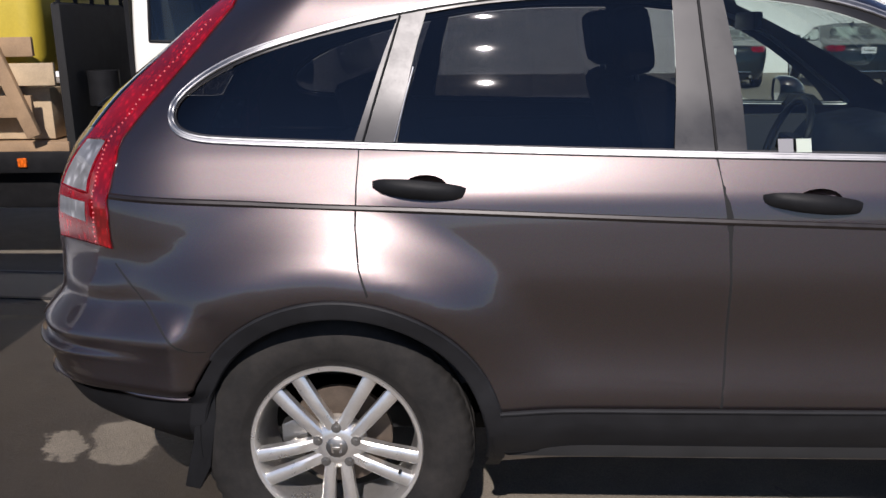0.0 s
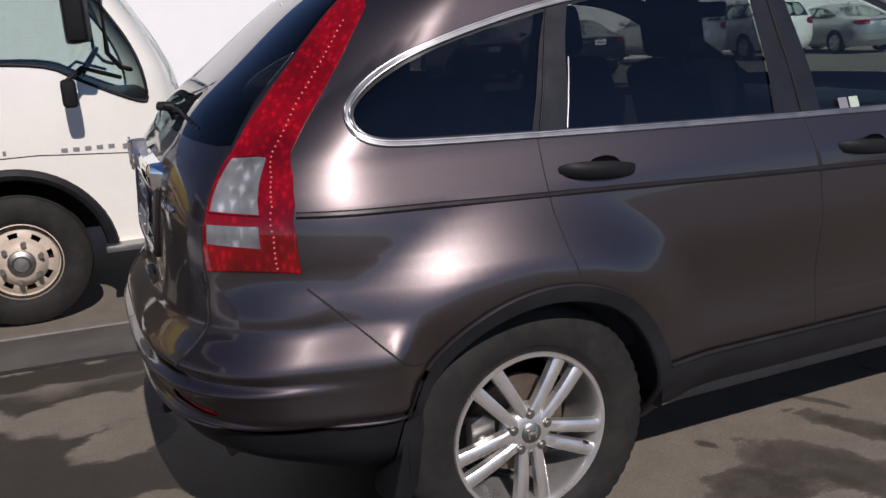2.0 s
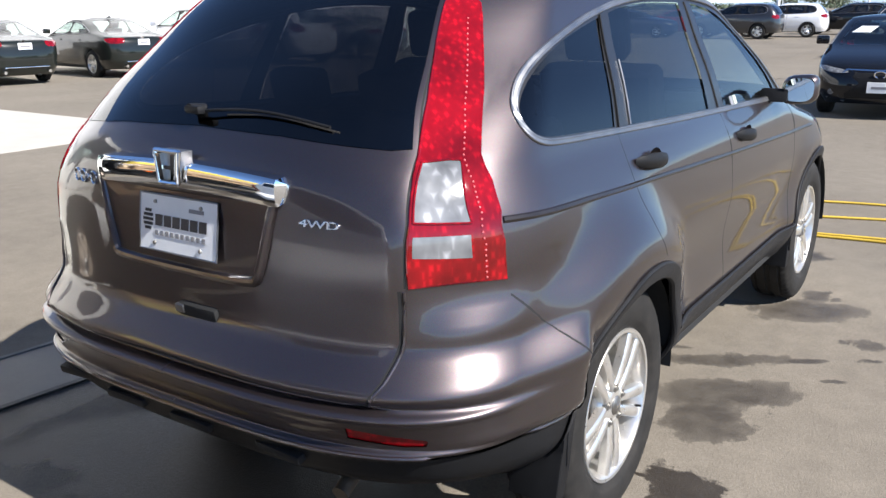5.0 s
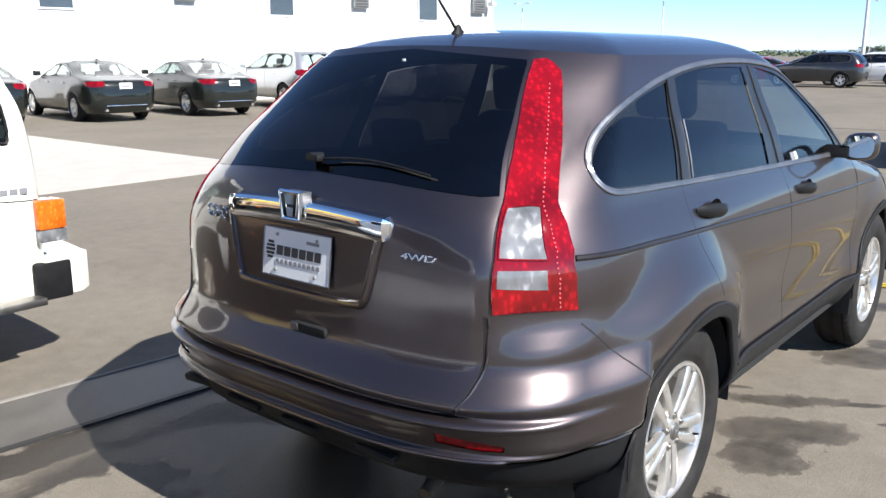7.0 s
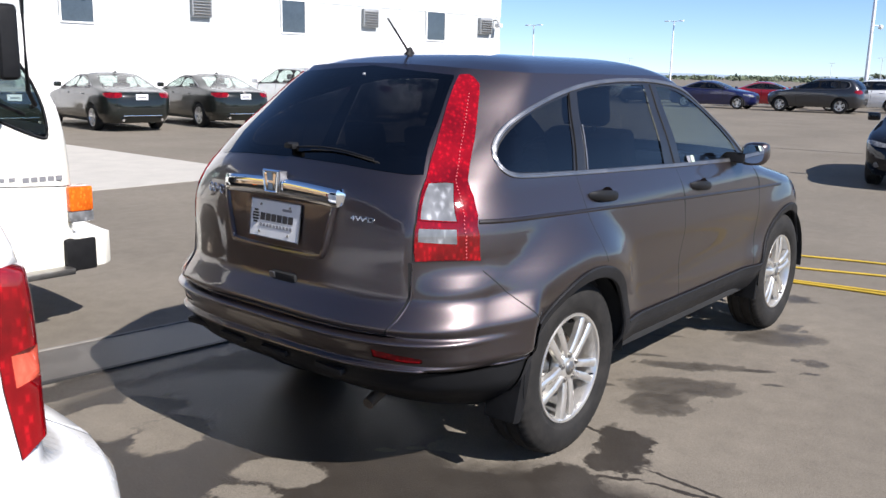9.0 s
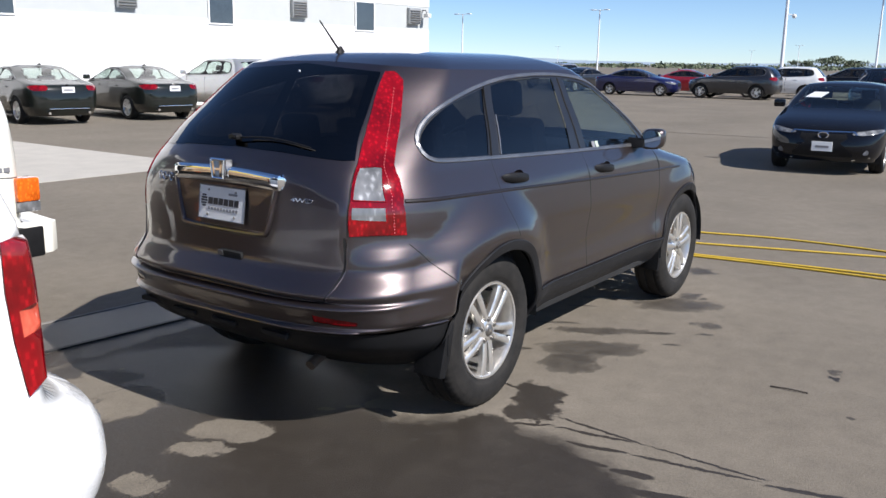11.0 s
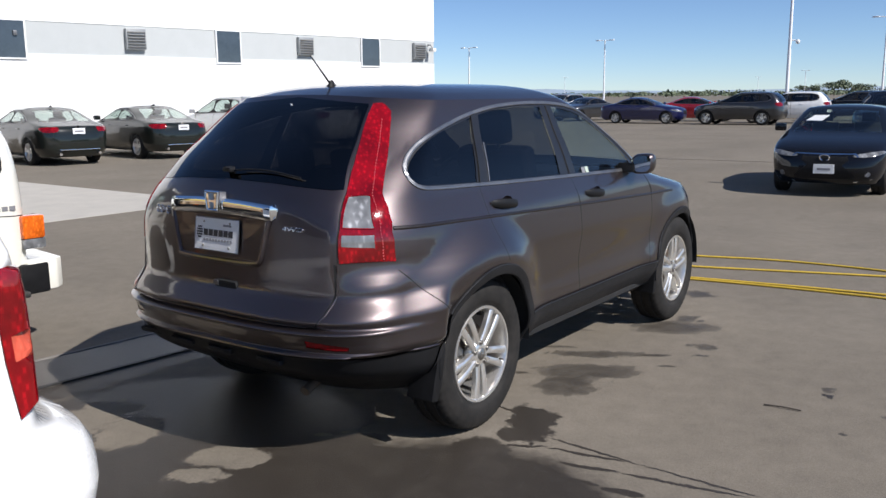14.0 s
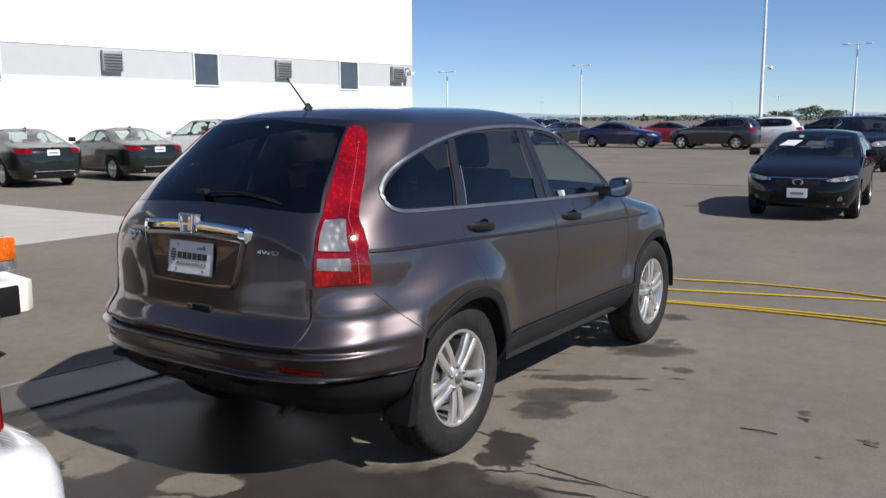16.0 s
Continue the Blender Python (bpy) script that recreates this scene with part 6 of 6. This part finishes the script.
# ---- trees and hills ----
def leaf_clumps(bm, centre, radii, count, size, rng):
    for _ in range(count):
        d = Vector((rng.gauss(0, 1), rng.gauss(0, 1), rng.gauss(0, 1))).normalized() * rng.random() ** .4
        c = Vector(centre) + Vector((d.x * radii[0], d.y * radii[1], d.z * radii[2]))
        s = size * (.5 + rng.random())
        a, b = Vector((rng.gauss(0, 1), rng.gauss(0, 1), rng.gauss(0, 1))).normalized(), Vector((rng.gauss(0, 1), rng.gauss(0, 1), rng.gauss(0, 1))).normalized()
        b = (b - a * a.dot(b)).normalized()
        vs = [bm.verts.new(c + a * s * x + b * s * y) for x, y in ((-1, -.3), (-.2, -.8), (.9, -.2), (.4, .7), (-.5, .6))]
        bm.faces.new(vs)


def leaves():
    # paler than plain leaf green: distance haze is mixed into the colour
    m = worn("hazy_leaf_green", (.105, .130, .075), .7, 0, 0, .45, .25)
    return m


M["leaves"] = leaves()
M["bark"] = worn("bark", (.10, .075, .055), .9, 0, 0, .3, 3)
_rng = random.Random(5)
bm = bmesh.new()
for i in range(150):
    a = radians(-8 + 62 * _rng.random())
    d = 430 + 260 * _rng.random()
    x, y = d * math.cos(a) - 3, d * math.sin(a) - 3
    h = 1.7 + 2.4 * _rng.random() ** 2
    w = 4 + 9 * _rng.random()
    leaf_clumps(bm, (x, y, h * .55), (w, w, h * .5), 110, .62, _rng)
tagged(mesh_ob("far_woods", bm, M["leaves"], False), "low line of green trees along the horizon", "trees", "", "stuff")


def tree(x, y, h, w, label):
    t = thing("tree", label, "tree", pose(x, y, 0), "trees beyond the lot")
    b = bm_cyl((0, 0, 0), (0, 0, h * .6), h * .035, h * .02, 10)
    for i in range(6):
        a = i * 1.1
        bm_cyl((0, 0, h * (.3 + .04 * i)), (w * .6 * math.cos(a), w * .6 * math.sin(a), h * (.6 + .04 * i)), h * .015, h * .006, 6, b)
    part("trunk", b, M["bark"], t)
    c = bmesh.new()
    for i in range(9):
        leaf_clumps(c, (_rng.uniform(-.7, .7) * w, _rng.uniform(-.7, .7) * w, h * _rng.uniform(.45, .85)), (w * .5, w * .5, h * .18), 90, h * .05, _rng)
    part("crown", c, M["leaves"], t, "", False)


tree(400, 80, 7.2, 5.5, "rounded green tree beyond the parking lot")
tree(396, 70, 5.6, 6.0, "rounded green tree beyond the parking lot")
tree(405, 92, 5.4, 5.0, "rounded green tree beyond the parking lot")
tree(430, 40, 6.4, 6.5, "rounded green tree beyond the parking lot")


def hills():
    # distance haze is painted into this blue-grey colour
    m = worn("haze_tinted_hills", (.27, .34, .41), 1.0, 0, 0, .08, .002)
    bm = bmesh.new()
    lo, hi, rear_row = [], [], []
    for i in range(121):
        a = radians(-40 + i)
        h = 12 + 16 * noise.fractal(Vector((i * .09, 3.1, 0)), 1.0, 2.0, 5) + 10 * math.exp(-((i - 78) / 14) ** 2)
        c, s = math.cos(a), math.sin(a)
        lo.append(bm.verts.new((3300 * c, 3300 * s, -2)))
        hi.append(bm.verts.new((3450 * c, 3450 * s, max(8, h))))
        rear_row.append(bm.verts.new((3580 * c, 3580 * s, -2)))
    for a, b in ((lo, hi), (hi, rear_row)):
        for i in range(120):
            bm.faces.new((a[i], a[i + 1], b[i + 1], b[i]))
    tagged(mesh_ob("hills", bm, m, True), "low hills along the horizon with blue haze painted in", "hills", "", "structure")


hills()


# ---- the white cab-over truck ----
def cab_truck():
    Y = 3.36
    t = thing("flatbed_truck", "white cab-over truck with a loaded stake bed", "truck", pose(0, Y, 0))
    Z = [.40, .55, .75, .95, 1.15, 1.35, 1.50, 1.75, 2.0, 2.14, 2.22]
    k = Skin(Z, [-1.88] * 8 + [-1.86, -1.80, -1.72], [-.40, -.40, -.40, -.40, -.41, -.44, -.50, -.64, -.80, -.92, -1.0],
             [.98, .985, .99, .99, .985, .975, .96, .92, .875, .845, .80], [.10] * 11, [.30, .30, .30, .30, .30, .30, .30, .30, .30, .28, .26], 2.6, 3.0, .01, (1.5, 2.2), (), .38, 0, .5, -1.1, .0)
    sd = k.side
    R = [("door", sd(split_poly([(-1.83, .60), (-1.83, 2.08), (-1.0, 2.08), (-.74, 1.75), (-.62, 1.5), (-.56, 1.2), (-.56, .44), (-1.0, .44), (-1.04, .9), (-1.2, .97), (-1.78, .97)], .05))),
         ("side_window", sd(smooth_poly([(-1.70, 1.48), (-1.70, 1.48), (-1.18, 1.46), (-1.02, 1.36), (-.72, 1.215), (-.66, 1.22), (-.70, 1.5), (-.86, 1.78), (-1.02, 2.0), (-1.10, 2.02), (-1.70, 2.02), (-1.70, 2.02)], .04, True, 2))),
         ("windscreen", k.back(split_poly([(0, 1.27), (.80, 1.25), (.84, 1.30), (.76, 1.95), (0, 2.0)], .06), True)),
         ("grille", k.back(split_poly([(0, .86), (.50, .86), (.50, 1.02), (0, 1.02)], .06), True)),
         ("headlamp", k.back(smooth_poly([(.56, .68), (.56, .84), (.86, .84), (.86, .68)], .04, True, 1), True)),
         ("wheel_hole", circle_side(k, -1.47, .38, .50, .42, .05)),
         ]
    for line in ([(-1.83, .97), (-1.83, 2.08), (-1.0, 2.08), (-.72, 1.72), (-.57, 1.35), (-.535, 1.1), (-.53, .44)], [(-1.83, .97), (-1.3, .97), (-.53, .915)]):
        R.append(("panel_gap", band(sd(split_poly(line, .05, False)), .007)))
    dom, g = k.cut(R, .06, .42, 2.14)
    W = M["cream_paint"] = worn("cream_white_paint", (.80, .78, .69), .32, 0, 1.0, .05, 3)
    for n, m, s in (("rest", W, "b"), ("door", W, "r"), ("door", W, "l"), ("side_window", M["clear"], "r"), ("side_window", M["clear"], "l"), ("windscreen", M["clear"], "b"), ("grille", M["trim"], "b"),
                    ("headlamp", M["clear_lens"], "r"), ("headlamp", M["clear_lens"], "l"), ("panel_gap", M["seam"], "r"), ("panel_gap", M["seam"], "l")):
        k.panel("cab" if n == "rest" else n, dom, g.get(n), m, t, "", s)
    k.roof("cab_roof", 2.14, .07, W, t, "", 8, 60)
    part("cab_floor", bm_box((-1.86, -.93, .86), (-.55, .93, .94)), M["under"], t)
    part("cab_back", bm_box((-1.86, -.93, .5), (-1.83, .93, 2.08)), M["trim"], t, "", False)
    for y in (-.5, .5):
        st = part("seat", bm_box((-1.72, y - .26, .94), (-1.15, y + .26, 1.2), .05), M["cloth"], t)
        part("backrest", moved(bm_box((-.07, -.25, 0), (.07, .25, .72), .05), pose(-1.62, y, 1.14, 0, -8, 0)), M["cloth"], st)
    part("dashboard", bm_box((-.86, -.86, .95), (-.58, .86, 1.24), .05), M["trim"], t)
    ring = [(-.98 + .12 * math.sin(a), .45 + .21 * math.cos(a), 1.36 + .16 * math.sin(a)) for a in [j * math.tau / 24 for j in range(24)]]
    part("steering_wheel", bm_tube(ring, .016, 8, closed=True), M["trim"], t)
    for s in (-1, 1):
        part("window_seal", bm_tube([tuple(np.array(k.at(a, b)) * np.array([1, -s * -1 if s > 0 else 1, 1]) * (np.array([1, -1, 1]) if s > 0 else np.array([1, 1, 1]))) for a, b in sd(smooth_poly([(-1.70, 1.48), (-1.70, 1.48), (-1.18, 1.46), (-1.02, 1.36), (-.72, 1.215), (-.66, 1.22), (-.70, 1.5), (-.86, 1.78), (-1.02, 2.0), (-1.10, 2.02), (-1.70, 2.02), (-1.70, 2.02)], .04, True, 2))], .010, 6, closed=True), M["trim"], t)
        # handle, lock and mirror
        part("door_handle", bm_box((-1.70, s * .985 - .012, 1.115), (-1.52, s * .985 + .012, 1.185), .010), M["trim"], t, "black recessed door handle")
        part("door_lock", bm_cyl((-1.70, s * .97, 1.06), (-1.70, s * 1.0, 1.06), .014, None, 12), M["steel"], t)
        arm = part("mirror_arm", bm_tube([(-.74, s * .95, 1.40), (-.80, s * 1.12, 1.42), (-.86, s * 1.18, 1.5), (-.86, s * 1.18, 2.05), (-.9, s * .95, 2.08)], .014, 8), M["trim"], t)
        part("mirror_head", moved(bm_box((-.06, -.11, -.20), (.05, .11, .20), .035, 3), pose(-.98, s * 1.20, 1.76, 0, 0, s * 8)), M["trim"], t, "tall black truck mirror")
        part("mirror_small", moved(bm_box((-.04, -.075, -.075), (.04, .075, .075), .03, 3), pose(-1.08, s * 1.13, 1.30)), M["trim"], t)
        part("mirror_bracket", bm_tube([(-.80, s * .97, 1.36), (-1.0, s * 1.1, 1.43), (-1.08, s * 1.13, 1.37)], .012, 8), M["trim"], t)
        # corner lamp and bumper
        c = part("indicator", moved(bm_box((-.10, -.075, -.07), (.055, .05, .085), .016), pose(-.475, s * .925, .828)), M["amber"], t, "orange corner indicator")
        part("position_lamp", moved(bm_box((-.10, -.075, -.065), (.055, .05, .002), .012), pose(-.475, s * .925, .756)), M["clear_lens"], c)
        part("step", bm_box((-1.02, s * .98 - .10, .385), (-.60, s * .98 + .015, .425), .01), M["steel"], t)
        arch = [(-1.47 + .50 * math.cos(a), s * (.985), .38 + .50 * math.sin(a)) for a in [.1 + j * (math.pi - .2) / 24 for j in range(25)]]
        part("wheel_arch", bm_tube(arch, .035, 8), M["trim"], t, "black wheel arch lip")
        bm = bmesh.new()
        rows = [[], []]
        for q in range(21):
            a = math.pi * q / 20
            rows[0].append(bm.verts.new((-1.47 + .49 * math.cos(a), s * .97, .38 + .49 * math.sin(a))))
            rows[1].append(bm.verts.new((-1.47 + .49 * math.cos(a), s * .55, .38 + .49 * math.sin(a))))
        for q in range(20):
            bm.faces.new((rows[0][q], rows[0][q + 1], rows[1][q + 1], rows[1][q]))
        part("wheel_well", bm, M["under"], t)
        # lettering bars low on the door
        for i in range(12):
            part("print_bar", bm_box((-1.815 + i * .032, s * .9935 - .002, .990), (-1.799 + i * .032, s * .9935 + .002, 1.012)), M["grey_ink"], t, "", False)
        for i in range(5):
            part("badge_bar", bm_box((-1.17 + i * .062, s * .9925 - .002, .974), (-1.136 + i * .062, s * .9925 + .002, .996)), M["grey_ink"], t, "", False)
        for i in range(5):
            part("badge_bar", bm_box((-.845 + i * .05, s * .989 - .003, .960), (-.806 + i * .05, s * .989 + .003, .990)), M["grey_ink"], t, "", False)
    bum = part("front_bumper", bm_prism([(-.56, 1.0), (-.36, .995), (-.285, .93), (-.25, .55), (-.25, -.55), (-.285, -.93), (-.36, -.995), (-.56, -1.0), (-.60, -.90), (-.46, -.88), (-.40, -.5), (-.40, .5), (-.46, .88), (-.60, .90)], .21, 'z', .395, None, .02), W, t, "white front bumper")
    for s in (-1, 1):
        part("bumper_guard", bm_box((-.62, s * .955 - .055, .385), (-.42, s * .955 + .055, .590), .02), M["trim"], bum, "black bumper corner guard")
    # frame, bed and load
    for y in (-.38, .38):
        part("frame_rail", bm_box((-6.6, y - .04, .52), (-.6, y + .04, .72), .01), M["under"], t)
    part("engine_cover", bm_box((-1.8, -.35, .40), (-.62, .35, .9), .05), M["under"], t)
    part("fuel_tank", bm_box((-3.4, -.95, .40), (-2.4, -.50, .78), .06), M["trim"], t, "black fuel tank")
    part("air_tank", bm_cyl((-2.15, -.72, .62), (-1.93, -.72, .62), .16, None, 20), M["white_paint"], t)
    part("air_cleaner", bm_cyl((-2.08, -.84, 1.08), (-2.08, -.84, 1.30), .10, None, 20), M["trim"], t)
    part("air_pipe", bm_tube([(-2.08, -.84, .78), (-2.08, -.84, 1.1)], .06, 12), M["trim"], t)
    M["wood"] = worn("weathered_board", (.30, .20, .115), .8, 0, 0, .35, 7, .3, 60)
    M["pale_wood"] = worn("pale_board", (.46, .35, .22), .8, 0, 0, .3, 7, .3, 60)
    part("bed_floor", bm_box((-6.8, -1.02, .78), (-2.28, 1.02, .86), .01), M["wood"], t, "worn wooden bed floor")
    part("bed_beam", bm_box((-6.8, -1.04, .66), (-2.26, -.98, .80), .01), M["trim"], t)
    hb = part("headboard", bm_box((-2.30, -1.0, .80), (-2.24, 1.0, 1.72), .01), M["under"], t, "black headboard behind the cab")
    for i in range(9):
        part("mesh_bar", bm_tube([(-2.27, -.95 + i * .24, 1.7), (-2.27, -.95 + i * .24, 2.3)], .016, 6), M["trim"], hb)
    for i in range(7):
        part("mesh_rung", bm_tube([(-2.27, -1.0, 1.72 + i * .097), (-2.27, 1.0, 1.72 + i * .097)], .010, 6), M["trim"], hb)
    part("amber_marker", bm_box((-2.62, -1.055, .70), (-2.56, -1.03, .76), .008), M["amber"], t, "small amber side marker")
    for s in (-1,):
        for x in (-3.0, -4.2, -5.4):
            part("stake", bm_box((x - .04, -1.03, .84), (x + .04, -.97, 1.55), .008), M["wood"], t)
        for z0, z1, mt, dx in ((1.40, 1.52, "wood", 0), (1.22, 1.36, "pale_wood", .12), (1.02, 1.16, "wood", -.05)):
            part("board", bm_box((-6.6, -1.06, z0), (-2.42 + dx, -1.03, z1), .006), M[mt], t, "weathered side board")
        part("brace", moved(bm_box((-.045, -.02, -.34), (.045, .02, .34), .006), pose(-2.58, -1.08, 1.22, 0, -20, 0)), M["wood"], t)
    for i in range(4):
        part("crate", bm_box((-2.95 - i * .62, -.94, .87), (-2.40 - i * .62, -.40, 1.20 + .05 * (i % 2)), .012), M["pale_wood"], t, "pale wooden crate on the bed")
    M["tarp"] = worn("yellow_tarp", (.50, .38, .04), .5, 0, 0, .15, 5, .3, 30)
    bm = bm_box((-4.6, -.90, 1.28), (-2.46, .60, 1.95), .12, 4)
    for v in bm.verts:
        v.co += Vector((0, .03 * noise.noise(v.co * 4), .03 * noise.noise(v.co * 5)))
    part("yellow_tank", bm, M["tarp"], t, "large yellow tank on the bed")
    # wheels: white steel discs with hand holes
    def steel_wheel():
        tyre = part("wheel", tyre_bm(.378, .215, .215, 48), M["rubber"], t)
        M["disc"] = worn("dirty_white_steel", (.50, .42, .33), .55, .1, .1, .3, 9, .1, 80)
        h = -.0775
        part("rim", bm_lathe([(.215, h - .02), (.222, h - .015), (.222, h), (.205, h + .01), (.19, h + .03), (.185, .08), (.21, .09), (.215, .09)], 40), M["disc"], tyre)
        # the disc, pierced by eight holes
        bm = bmesh.new()
        n = 96
        rs = [(.075, h - .05), (.10, h - .045), (.125, h - .020), (.140, h - .002), (.168, h + .004), (.192, h + .022)]
        rings = [[bm.verts.new((r * math.cos(j * math.tau / n), o, r * math.sin(j * math.tau / n))) for j in range(n)] for r, o in rs]
        for i, (a, b) in enumerate(zip(rings, rings[1:])):
            for j in range(n):
                if i == 3 and (j % 12) < 5:
                    continue
                bm.faces.new((a[j], a[(j + 1) % n], b[(j + 1) % n], b[j]))
        part("disc", bm, M["disc"], tyre, "dirty white steel wheel disc")
        part("hub", bm_lathe([(.001, h - .09), (.04, h - .088), (.048, h - .07), (.072, h - .06), (.078, h - .03), (.001, h - .03)], 24, closed=False), M["steel"], tyre)
        for i in range(6):
            a = i * math.tau / 6 + .3
            part("lug_nut", bm_cyl((.107 * math.cos(a), h - .03, .107 * math.sin(a)), (.107 * math.cos(a), h - .065, .107 * math.sin(a)), .018, .016, 6), M["steel"], tyre)
        part("brake_drum", bm_lathe([(.02, h + .05), (.17, h + .05), (.17, .08), (.02, .08)], 30), M["under"], tyre)
        return tyre
    w = steel_wheel()
    place_wheels(w, [(-1.47, -1, .378), (-1.47, 1, .378), (-5.3, -1, .378), (-5.3, 1, .378)], .865)
    return t


cab_truck()
